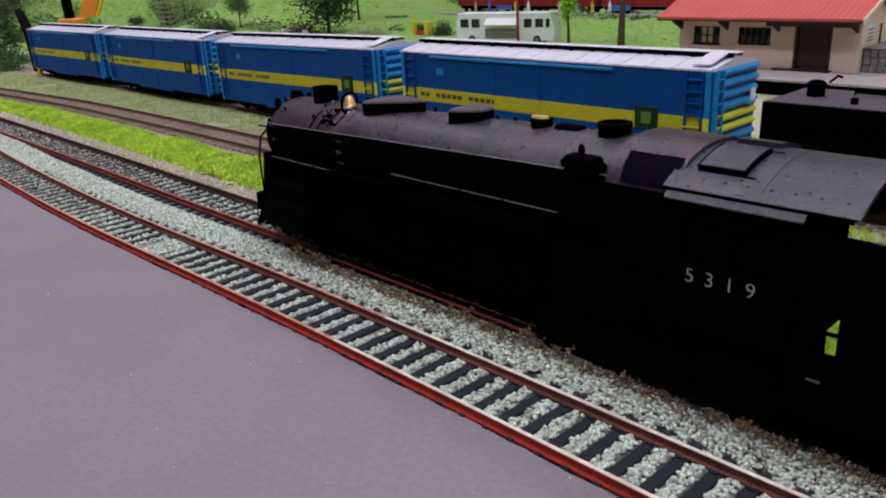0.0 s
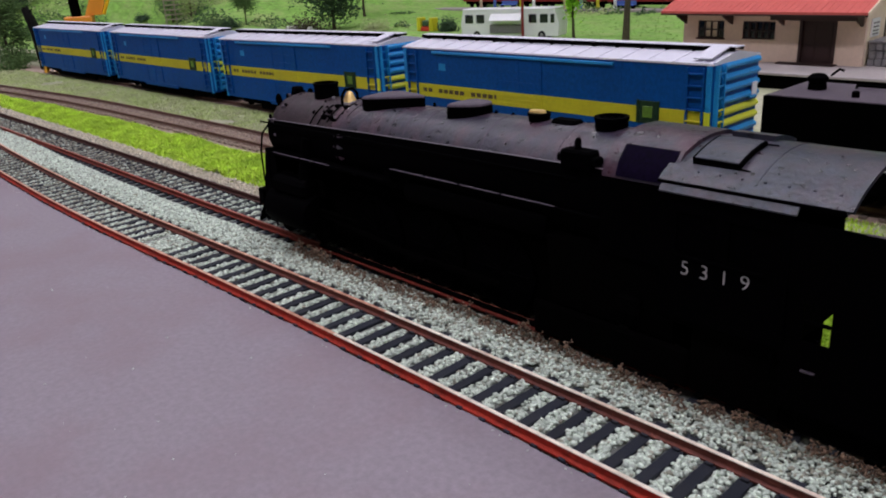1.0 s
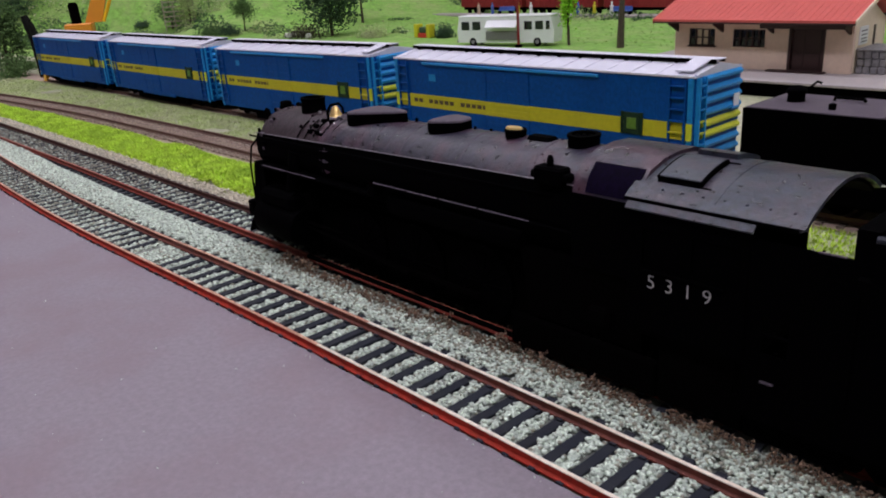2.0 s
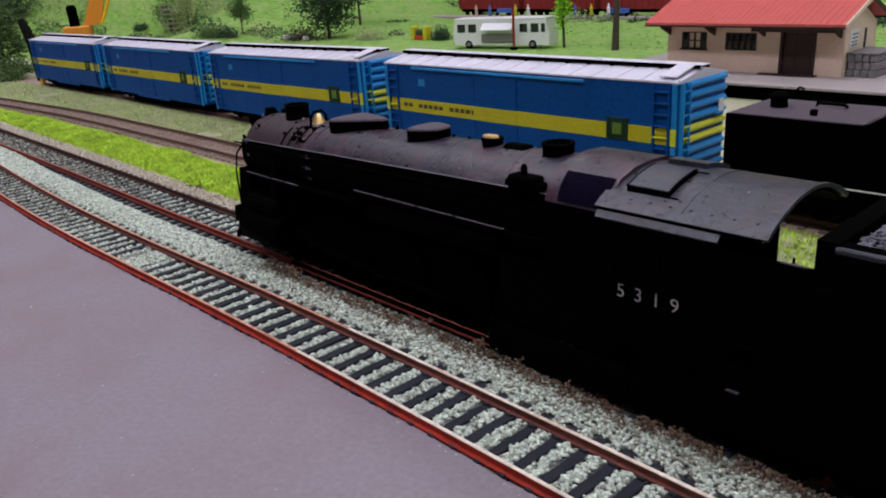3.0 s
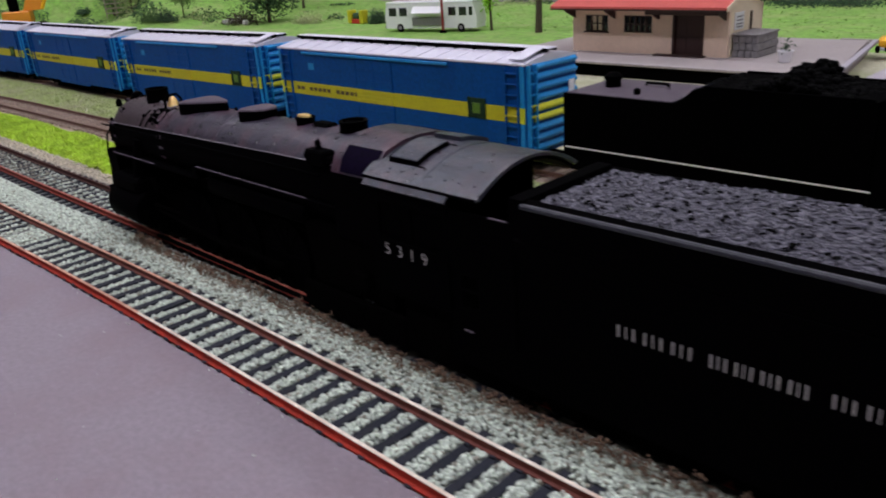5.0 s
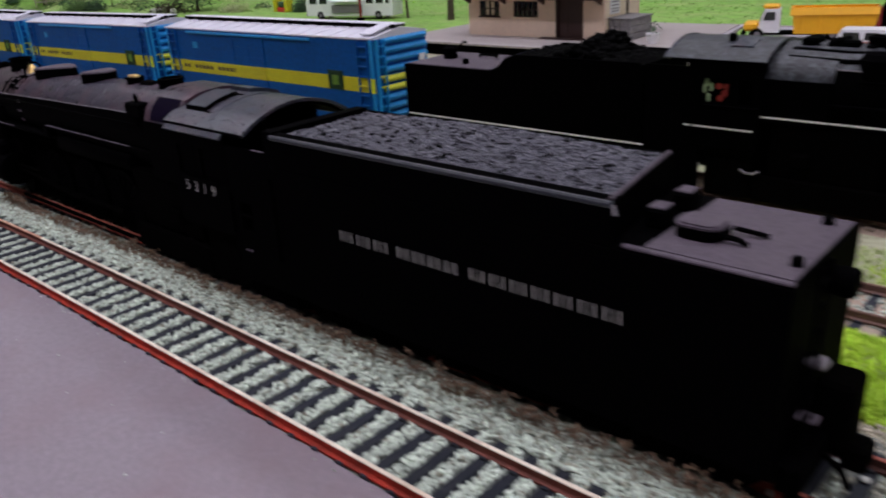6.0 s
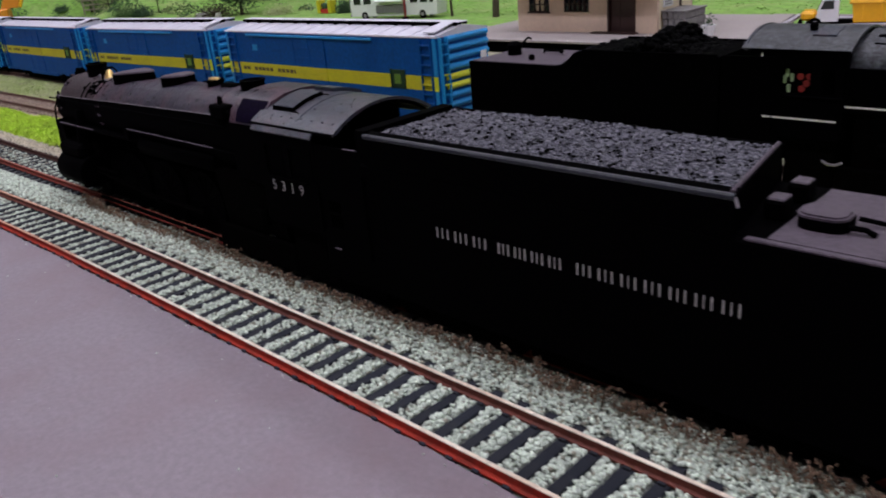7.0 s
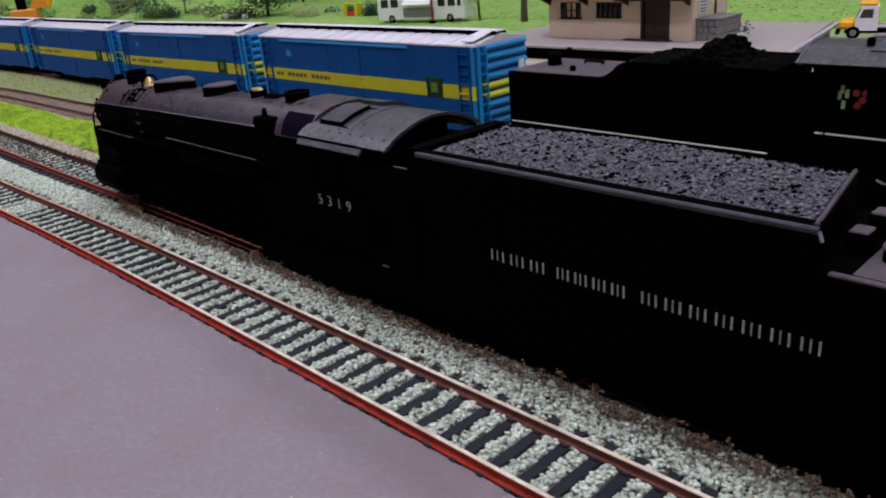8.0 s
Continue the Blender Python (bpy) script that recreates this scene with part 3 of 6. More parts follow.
    f, _ = strip_points(16000, -900, 60, m, -14, 14)
    f[:, 2] = rng.uniform(-0.5, 0.35, len(f))
    stuff("gravel", lumps("gravel", d, rng.uniform(0.7, 1.6, len(d)), rng, "oct"), M_GRAVEL, "pale beige gravel along the turf", "gravel")
    pale, _ = strip_points(2600, 60, 240, m, -11, 11)
    pale[:, 2] = rng.uniform(-0.4, 0.1, len(pale))
    stuff("ballast", lumps("ballast", pale, rng.uniform(0.8, 1.7, len(pale)), rng, "oct"), M_BALLAST, "pale ballast stones in patches between the sleepers", "ballast")
    pos = f
    stuff("gravel", lumps("gravel", pos, rng.uniform(0.8, 1.9, len(pos)), rng, "oct"), M_BROWNBED, "brownish fine gravel beside the tracks", "gravel")
    # dry weeds under the locomotive's edge
    w, _ = strip_points(8500, -215, 190, n, 20.6, 25.4)
    clump = np.array([noise.noise(Vector((x * 0.13, 2.0, 0))) for x in w[:, 0]])
    w = w[clump > -0.25]
    w[:, 2] = 0.2 + rng.uniform(0.0, 1.0, len(w)) ** 1.5 * 1.5
    size = rng.uniform(0.35, 0.95, len(w))
    # spindly sprigs standing out of the low growth
    tufts, fine = [w], [size]
    x = -214.0
    while x < 190:
        x += rng.uniform(1.8, 7.0)
        high = rng.uniform(2.2, 6.0) * float(np.interp(x, [-95, -70, -25, 0], [1.0, 0.5, 0.5, 1.0]))
        foot = np.array([x, float(n(x)) + rng.uniform(20.0, 23.0), 0.3])
        for _ in range(rng.integers(3, 6)):
            u = np.linspace(0, 1, 9)[:, None]
            lean = np.array([rng.uniform(-1.6, 1.6), rng.uniform(-1.2, 1.0), high * rng.uniform(0.6, 1.0)])
            stem = foot + u * lean + np.hstack([rng.uniform(-0.12, 0.12, (9, 2)), np.zeros((9, 1))])
            crown = stem[-1] + rng.normal(0, 0.42, (4, 3))
            tufts += [stem, crown]
            fine += [np.full(9, 0.42), rng.uniform(0.5, 0.95, 4)]
    w, size = np.concatenate(tufts), np.concatenate(fine)
    stuff("weeds", lumps("weeds", w, size, rng, "oct", 1.0), M_WEED, "dry brown weeds along the ballast edge", "weeds")


ballast()

for px_, py_, r_ in ((93, 8.6, 1.9), (99, 23.6, 2.0), (104.5, 21.8, 1.8), (97.5, 2.5, 1.3), (110, 14, 1.7)):
    S = thing("pebble", pose(px_ * MM, py_ * MM, 0.6 * MM), "small rounded white pebble between the rails", "stone", "white pebbles by the tender")
    part("stone", lumps("stone", np.array([[0.0, 0.0, 0.0]]), np.array([r_]), rng, "ico", 0.8), M_PEBBLE, S)


def turf():
    e, m = line_y("engine"), line_y("middle")
    n = 120000
    x = rng.uniform(-900, 230, n)
    u = rng.uniform(0, 1, n)
    y0, y1 = e(x) + 22, m(x) - 15
    y = y0 + (y1 - y0) * u
    edge = np.minimum(u, 1 - u) * (y1 - y0)
    ragged = np.array([noise.noise(Vector((a * 0.05, b * 0.05, 0))) for a, b in zip(x, y)])
    keep = edge > 1.5 + 3 * ragged
    pos = np.stack([x, y, np.full(n, -1.5)], -1)[keep]
    heave = np.array([noise.noise(Vector((a * 0.022, b * 0.05, 8))) for a, b in zip(pos[:, 0], pos[:, 1])])
    mound = 2.0 * np.clip(edge[keep] / 7, 0, 1) + 1.5 * np.clip(ragged[keep], -0.5, 1) + 4.0 * np.clip(heave, -0.3, 1)
    pos[:, 2] += mound
    stuff("turf", blades("turf", pos, rng.uniform(0.7, 1.9, len(pos)), rng, 0.42, 1.0), M_TURF, "bright green scatter turf between the tracks", "grass")
    base = pos[rng.uniform(0, 1, len(pos)) < 0.35].copy()
    base[:, 2] -= 0.6
    stuff("turf_clumps", lumps("turf_clumps", base, rng.uniform(1.0, 2.6, len(base)), rng, "oct", 0.9), M_TURF, "bright green foam clumps in the turf strip", "grass")
    n = 90000
    x = rng.uniform(-1100, 260, n)
    y = m(x) + 13 + (line_y("far")(x) - 14 - m(x) - 13) * rng.uniform(0, 1, n)
    patch = np.array([noise.noise(Vector((a * 0.02, b * 0.03, 5))) for a, b in zip(x, y)])
    k = patch > -0.55
    pos = np.stack([x, y, np.full(n, -1.5)], -1)[k]
    green = (pos[:, 0] > -250 + 60 * patch[k]) & (patch[k] > 0.0) | (pos[:, 0] > 40) & (patch[k] > -0.3)
    stuff("mossy_turf", blades("mossy_turf", pos[green], rng.uniform(0.6, 1.6, green.sum()), rng, 0.5, 1.2), M_TURF, "patchy green scatter between the tracks", "grass")
    pos = pos[~green]
    stuff("dry_turf", blades("dry_turf", pos, rng.uniform(0.5, 1.5, len(pos)), rng, 0.5, 1.0), M_TURF2, "thin dull green scatter between the tracks", "grass")


turf()


# ---- locomotive and tender ----
def arch(half, eave, apex, n=14):
    """Points of a roof's arc from one eave to the other, as (y, z)."""
    rise = apex - eave
    rad = (half * half + rise * rise) / (2 * rise)
    a0 = math.asin(half / rad)
    return [(rad * math.sin(a), apex - rad + rad * math.cos(a)) for a in [-a0 + 2 * a0 * k / n for k in range(n + 1)]]


def wheel(parent, x, side, dia, name="wheel", spokes=0):
    y = side * 7.9
    r = dia / 2
    zc = 2.5 + r
    sh = Shape()
    sh.lathe([(r, -0.9), (r, 0.9), (r * 0.84, 1.1), (r * 0.80, 0.5), (r * 0.25, 0.5), (r * 0.25, 1.3), (0.3, 1.3), (0.3, -0.9)], (x, y, zc), "y", 24)
    w = part(name, sh, M_BLACK, parent)
    if spokes:
        sp = Shape()
        for k in range(spokes):
            a = 2 * math.pi * k / spokes
            sp.rod((x, y + side * 0.9, zc), (x + math.cos(a) * r * 0.85, y + side * 0.9, zc + math.sin(a) * r * 0.85), 0.35, 6)
        part("spokes", sp, M_BLACK, w)
    return w


def oblong(x0, x1, y0, y1, r, n=6):
    """Outline of a plate with rounded corners."""
    pts = []
    for cx, cy, a0 in ((x1 - r, y1 - r, 0), (x0 + r, y1 - r, 90), (x0 + r, y0 + r, 180), (x1 - r, y0 + r, 270)):
        for k in range(n + 1):
            a = math.radians(a0 + 90 * k / n)
            pts.append((cx + r * math.cos(a), cy + r * math.sin(a)))
    return pts


def text_mesh(name, body, height, depth=0.05):
    """Raised writing with the built-in font, in millimetres, its middle at the origin, standing in the xz plane and read from -y."""
    cu = bpy.data.curves.new(name, "FONT")
    cu.body, cu.size, cu.extrude, cu.align_x, cu.align_y = body, height * 1.38, depth, "CENTER", "CENTER"
    cu.space_character = 1.95
    cu.offset = -0.012 * height
    ob = bpy.data.objects.new(name, cu)
    scene.collection.objects.link(ob)
    me = bpy.data.meshes.new_from_object(ob.evaluated_get(bpy.context.evaluated_depsgraph_get()))
    me.transform(Matrix.Diagonal((MM, MM, MM, 1)))
    me.transform(pose(0, 0, 0, 90))
    bpy.data.objects.remove(ob)
    return me


def locomotive(m, label, number, white_edge, cab_lines):
    """Front towards -x; origin on the track's centre line at sleeper height."""
    L = thing("steam_locomotive", m, label, "locomotive", "black steam locomotives")
    # boiler and smokebox, lying along x
    bz = 39.5
    b = Shape().lathe([(0.2, -193), (12.2, -193), (12.6, -188), (13.1, -150), (13.6, -125), (14.2, -92), (14.2, -70), (0.2, -70)], (0, 0, bz), "x", 48)
    boiler = part("boiler", b, M_SCRATCH if white_edge else M_BOILER, L, "dusty weathered black boiler barrel")

    def barrel(x):
        return float(np.interp(x, [-234, -193, -188, -150, -125, -92, -70], [12.1, 12.2, 12.6, 13.1, 13.6, 14.2, 14.2]))

    for x in (-190, -165, -158.5, -152, -128, -104):
        r = barrel(x)
        part("boiler_band", Shape().lathe([(r, -0.22), (r + 0.09, -0.14), (r + 0.09, 0.14), (r, 0.22)], (x, 0, bz), "x", 48), M_DECK, boiler, "worn boiler band")
    sm = Shape().lathe([(0.2, -230.2), (8.6, -230.2), (10.6, -229.2), (11.6, -226.6), (12.1, -223), (12.1, -193), (0.2, -193)], (0, 0, bz), "x", 40)
    smoke = part("smokebox", sm, M_SMOKE, L, "sooty brown-black smokebox")
    # black sheets painting the lower sides' shade, a bright beading along the upper edge
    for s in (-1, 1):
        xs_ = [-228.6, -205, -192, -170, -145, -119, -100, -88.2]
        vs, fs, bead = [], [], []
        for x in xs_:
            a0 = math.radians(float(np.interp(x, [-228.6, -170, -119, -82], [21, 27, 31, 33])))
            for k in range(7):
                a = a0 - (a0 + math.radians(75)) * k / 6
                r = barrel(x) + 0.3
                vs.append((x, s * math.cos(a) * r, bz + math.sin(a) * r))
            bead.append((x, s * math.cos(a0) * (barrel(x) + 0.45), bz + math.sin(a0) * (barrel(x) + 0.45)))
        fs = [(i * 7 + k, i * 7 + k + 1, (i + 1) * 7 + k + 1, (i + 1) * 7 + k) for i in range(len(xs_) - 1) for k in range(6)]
        lower_sheet = part("lower_lagging", Shape().add(vs, fs), M_BLACK, L, "black lower boiler face, its shade put into the colour")
        part("beading", Shape().wire(bead, 0.17), M_GREY, lower_sheet, "worn metal beading")
    part("smokebox_door", Shape().lathe([(0.2, -233.6), (4.5, -233.4), (8.2, -232.2), (8.8, -230.4), (0.2, -230.1)], (0, 0, bz), "x", 28), M_BLACK, smoke)
    hl = part("headlight", Shape().lathe([(0.2, -237), (2.6, -237), (2.9, -236.4), (2.9, -233.0), (1.8, -232.4), (0.2, -232.4)], (0, 0, bz + 3), "x", 18), M_BLACK, L)
    part("lens", Shape().lathe([(0.1, -237.3), (2.0, -237.1), (2.2, -236.9), (0.1, -236.9)], (0, 0, bz + 3), "x", 18), M_GLASS, hl)
    part("number_board", Shape().box(-233.6, -232.2, -4.5, 4.5, bz + 6.4, bz + 8.8, 0.3), M_BLACK, L)
    # pipes and fittings on the smokebox top, by the bell
    fit_rng = random.Random(11)
    for k in range(44):
        a = math.radians(fit_rng.uniform(-58, 25))
        x, w, h = fit_rng.uniform(-205, -184), fit_rng.uniform(0.3, 1.1), fit_rng.uniform(0.3, 1.1)
        y, z = math.sin(a) * 12.0, bz + math.cos(a) * 12.0
        part("pipe_fitting", Shape().box(x - w, x + w, y - w * 0.7, y + w * 0.7, z - 0.6, z + h, 0.2), M_BLACK if k % 4 else M_GREY, smoke)
    for k in range(5):
        a0 = math.radians(-70 + 6 * k)
        pts = [(-204 + 4.4 * k + 0.5 * j, math.sin(a0 + 0.16 * j) * 12.5, bz + math.cos(a0 + 0.16 * j) * 12.5) for j in range(5)]
        part("pipe", Shape().wire(pts, 0.24), M_BLACK, smoke)
    for k in range(16):
        a = math.radians(fit_rng.uniform(-95, 25))
        x, w, h = fit_rng.uniform(-229.5, -221), fit_rng.uniform(0.4, 1.1), fit_rng.uniform(0.3, 1.1)
        r = 11.2 if x < -227 else 11.9
        y, z = math.sin(a) * r, bz + math.cos(a) * r
        part("pipe_fitting", Shape().box(x - w, x + w, y - w * 0.7, y + w * 0.7, z - 0.6, z + h, 0.2), M_BLACK if k % 5 else M_DECK, smoke)
    part("lamp_bracket", Shape().box(-228.0, -224.5, -1.6, 1.6, 50.4, 53.4, 0.5), M_BLACK, smoke)
    for x in (-221, -203):
        for k in range(15):
            a = math.radians(-52 + k * 6)
            part("rivet", Shape().lathe([(0.3, -0.1), (0.26, 0.2), (0.05, 0.28)], (x, math.sin(a) * 12.05, bz + math.cos(a) * 12.05), "z", 5), M_SMOKE, smoke)
    # stack, domes
    def oblong(x0, x1, w, z0, z1, name, lab="", crown=0.9, slope=0.0, taper=0.0):
        cx, hx = (x0 + x1) / 2, (x1 - x0) / 2
        seg = 36

        def ring(prof, cap):
            vs, fs = [], []
            for k in range(seg):
                a = 2 * math.pi * k / seg
                c, s = math.cos(a), math.sin(a)
                px, py = math.copysign(abs(c) ** 0.55, c), math.copysign(abs(s) ** 0.75, s)
                for r, z in prof:
                    vs.append((cx + px * hx * r, py * w * r * (1 - taper * (px + 1) / 2), z + slope * px * r))
            n = len(prof)
            for k in range(seg):
                for i in range(n - 1):
                    fs.append((k * n + i, k * n + i + 1, ((k + 1) % seg) * n + i + 1, ((k + 1) % seg) * n + i))
            if cap:
                fs.append(tuple(k * n + n - 1 for k in range(seg)))
            return Shape().add(vs, fs)

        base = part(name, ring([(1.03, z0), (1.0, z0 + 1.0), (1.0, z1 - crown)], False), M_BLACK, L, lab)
        # cap painted lighter than the black sides for the light from above
        part("dome_cap", ring([(1.0, z1 - crown), (0.97, z1 - crown * 0.4), (0.88, z1 - 0.1), (0.5, z1), (0.02, z1)], True), M_DECK, base, "grey dome top, lightened for the light from above")
        return base

    st = part("smokestack", Shape().lathe([(4.5, 50.0), (4.1, 51.2), (4.0, 54.9), (4.2, 55.2), (4.2, 56.0), (3.2, 56.0), (3.1, 53.0), (0.2, 53.0)], (-209, 0, 0), "z", 28, (1.1, 0.95)), M_BLACK, L, "short wide black smoke stack")
    oblong(-184.0, -160.5, 8.6, 47.0, 55.2, "sand_dome", "long low sand dome tapering to the rear", crown=0.8, slope=0.7, taper=0.86)
    oblong(-147.2, -135.4, 6.6, 48.5, 55.6, "steam_dome", "short low steam dome", crown=0.8, slope=0.3, taper=0.5)
    # bell in its yoke
    bell = part("bell", Shape().lathe([(2.5, 0.0), (2.1, 0.8), (1.6, 2.0), (1.2, 3.2), (0.5, 3.9), (0.1, 4.0)], (-193.7, -2.0, 50.8), "z", 18), M_BRASS, L, "small polished brass bell")
    part("yoke", Shape().wire([(-193.7, -5.0, 49.2), (-193.7, -5.0, 53.6), (-193.7, -3.6, 55.2), (-193.7, -0.4, 55.2), (-193.7, 1.0, 53.6), (-193.7, 1.0, 50.0)], 0.45), M_BLACK, bell)
    part("bell_bracket", Shape().box(-196.4, -191, -6.0, 2.0, 48.0, 50.2, 0.4), M_BLACK, bell)
    part("valve_fitting", Shape().lathe([(0.9, 0), (0.9, 2.0), (0.3, 2.4)], (-189.4, -5.6, 48.2), "z", 10), M_STEEL, L, "bright metal valve")
    # safety valves, whistle, turret
    sv = part("safety_valve", Shape().lathe([(2.7, 52.0), (2.7, 54.0), (2.9, 54.3), (2.9, 55.0), (0.1, 55.0)], (-117.5, -0.5, 0), "z", 18), M_BLACK, L)
    part("brass_cap", Shape().lathe([(2.6, 55.05), (2.4, 55.5), (0.1, 55.6)], (-118, -0.5, 0), "z", 16, (1.0, 0.6)), M_BRASS, sv, "brass cap")
    part("pipe_cover", Shape().box(-113, -105, -2.2, 2.0, 51.5, 54.2, 0.8), M_BLACK, L)
    part("turret_ring", Shape().lathe([(3.8, 52.0), (3.8, 55.2), (4.0, 55.5), (4.0, 56.1), (2.9, 56.1), (2.8, 54.4), (0.2, 54.4)], (-96.4, 0, 0), "z", 28), M_BLACK, L, "round open turret casing")
    for k in range(3):
        part("valve_stem", Shape().lathe([(0.8, 54), (0.8, 55.6), (0.3, 56.0)], (-97.9 + 1.5 * k, 0.6 * (k - 1), 0), "z", 8), M_BLACK, L)
    for x in range(-158, -100, 6):
        part("stay_bolt", Shape().lathe([(0.45, 52.0), (0.45, 53.4), (0.1, 53.7)], (x, 1.5, 0), "z", 6), M_BLACK, boiler)
    # feed box on the near side
    fb = part("feed_box", Shape().box(-100, -91.8, -14.6, -10.4, 46.8, 51.0, 0.5), M_BLACK, L)
    part("spout", Shape().lathe([(0.8, 51.0), (0.8, 52.6), (0.4, 53.4)], (-96.6, -12.2, 0), "z", 8), M_BLACK, fb)
    part("bracket", Shape().box(-101.4, -90.4, -14.0, -11, 48.0, 49.8, 0.4), M_BLACK, fb)
    # firebox shoulders in front of the cab
    shoulder = [(-15.4, 44), (-15.2, 47.4), (-13.9, 50.6), (-11.2, 53.4), (-6, 54.9), (0, 55.3)]
    if white_edge:
        shoulder = [(y * 0.93, z - 3.2) for y, z in shoulder]
    fbx = Shape().prism(shoulder + [(-y, z) for y, z in shoulder[-2::-1]], -88, -67 if white_edge else -71)
    part("firebox", fbx, M_SCRATCH if white_edge else M_BOILER, L)
    # black lower firebox box, the shade below the shoulder put into the colour
    part("firebox_side", Shape().box(-88.1, -67 if white_edge else -71, -15.55, 15.55, 30, 43.6 if white_edge else 46.9), M_BLACK, L)
    for s in () if white_edge else (-1, 1):
        rim = [(s * (abs(y) + 0.22), z + 0.1) for y, z in shoulder[1:4]]
        part("firebox_panel", Shape().prism(rim + [(s * (abs(y) - 0.3), z - 0.2) for y, z in shoulder[3:0:-1]], -84.5, -72), M_FIREBOX, L, "dark firebox side panel")
    # running boards
    for s in (-1, 1):
        rb = part("running_board", Shape().box(-224, -163, min(s * 9, s * 15.2), max(s * 9, s * 15.2), 33.0, 33.9, 0.2).box(-163, -160, min(s * 9, s * 15.2), max(s * 9, s * 15.2), 33.0, 37.4, 0.2).box(-163, -72, min(s * 9, s * 15.2), max(s * 9, s * 15.2), 36.6, 37.4, 0.2), M_BLACK, L)
        if white_edge:
            part("white_edge", Shape().box(-222, -66.5, s * 15.8 - 0.12, s * 15.8 + 0.12, 31.5, 32.0), M_LINE, rb, "white painted edge")
        else:
            for xa, xb in ((-160, -146), (-145.4, -133), (-132, -118.5), (-117.5, -101)):
                part("worn_edge", Shape().box(xa, xb, s * 15.0 - 0.3, s * 15.0 + 0.2, 37.35, 37.6, 0.1), M_DECK, rb, "edge worn to grey metal")
            for xa, xb in ((-222, -207), (-206, -198.5), (-197.6, -190)):
                part("worn_edge", Shape().box(xa, xb, s * 15.0 - 0.3, s * 15.0 + 0.2, 33.85, 34.1, 0.1), M_DECK, rb, "edge worn to grey metal")
        hr = part("handrail", Shape().rod((-230, s * 13.9, 43.4), (-95, s * 13.9, 44.5), 0.28, 8), M_BLACK, L)
        for x in range(-225, -96, 22):
            z = 43.4 + (x + 230) * 0.0081
            part("stanchion", Shape().rod((x, s * 14.1, z), (x, s * 12.2, z - 0.2), 0.3, 6), M_BLACK, hr)
        part("steam_pipe", Shape().rod((-205, s * 11.5, 40), (-207, s * 14, 24), 2.4, 12), M_BLACK, L)
        # cylinder, slide bar, rods
        cy = part("cylinder", Shape().lathe([(0.2, -12), (6.2, -12), (6.6, -11), (6.6, 11), (6.2, 12), (0.2, 12)], (-212, s * 14, 15.5), "x", 22).box(-222, -202, min(s * 10, s * 18), max(s * 10, s * 18), 21, 26.5, 1.2), M_BLACK, L)
        part("valve_chest", Shape().lathe([(0.2, -9), (2.9, -9), (3.2, -8), (3.2, 8), (2.9, 9), (0.2, 9)], (-212, s * 14.5, 24), "x", 16), M_BLACK, cy)
        part("side_rod", Shape().box(-178, -122, s * 11.4 - 0.5, s * 11.4 + 0.5, 10.3, 12.0, 0.3), M_DARK, L)
        part("main_rod", Shape().rod((-200, s * 12.8, 15.5), (-150, s * 12.8, 11.2), 0.8, 8), M_DARK, L)
        part("slide_bar", Shape().box(-201, -180, s * 13.2 - 0.6, s * 13.2 + 0.6, 16.6, 17.6, 0.2), M_DARK, L)
        part("air_tank", Shape().lathe([(0.2, -26), (3.0, -25.4), (3.5, -24.5), (3.5, 24.5), (3.0, 25.4), (0.2, 26)], (-130, s * 11.5, 31.5), "x", 16), M_BLACK, L)
        part("injector", Shape().box(-84, -78, min(s * 12, s * 15.5), max(s * 12, s * 15.5), 16, 21, 0.8), M_DARK, L)
        for x in (-176, -150, -124):
            wheel(L, x, s, 22.5, "driving_wheel", 14)
        for x in (-229, -208):
            wheel(L, x, s, 10.5, "leading_wheel")
        for x in (-96, -79):
            wheel(L, x, s, 11.5 if x > -90 else 10.5, "trailing_wheel")
        part("cab_step", Shape().box(-48, -40, min(s * 14, s * 16.5), max(s * 14, s * 16.5), 12, 12.8, 0.2).rod((-48, s * 16.3, 12.5), (-48, s * 16.3, 24), 0.35, 6).rod((-40, s * 16.3, 12.5), (-40, s * 16.3, 24), 0.35, 6), M_BLACK, L)
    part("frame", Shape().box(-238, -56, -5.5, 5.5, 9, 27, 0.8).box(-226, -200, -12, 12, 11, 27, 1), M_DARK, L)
    # frames and cab pipes drawn low to keep the rail behind them dark
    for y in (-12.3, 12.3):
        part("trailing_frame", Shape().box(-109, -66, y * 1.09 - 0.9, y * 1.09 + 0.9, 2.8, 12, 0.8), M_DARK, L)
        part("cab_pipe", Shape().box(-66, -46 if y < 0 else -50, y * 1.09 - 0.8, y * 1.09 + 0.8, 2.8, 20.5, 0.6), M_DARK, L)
    # dark bars added over the rail heads for the engine's shade
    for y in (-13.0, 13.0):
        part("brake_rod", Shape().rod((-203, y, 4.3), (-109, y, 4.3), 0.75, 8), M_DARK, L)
    # dark box added between the wheels to block the lit ballast beyond
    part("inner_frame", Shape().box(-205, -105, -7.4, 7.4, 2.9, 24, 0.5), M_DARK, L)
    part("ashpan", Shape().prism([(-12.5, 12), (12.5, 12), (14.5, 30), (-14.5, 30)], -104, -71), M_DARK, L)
    # front deck, pilot, coupler, steps
    part("front_deck", Shape().prism([(-240, 16.5), (-229, 32.0), (-222, 33.0), (-222, 14), (-240, 14)], -8.5, 8.5, "y"), M_BLACK, L)
    part("front_skirt", Shape().prism([(-235.5, 9), (-230, 34), (-224, 35), (-224, 9)], -13.6, 13.6, "y"), M_BLACK, L, "black plated front below the smokebox")
    part("pilot_beam", Shape().box(-243, -239.5, -11.5, 11.5, 11.0, 17.0, 0.4), M_BLACK, L)
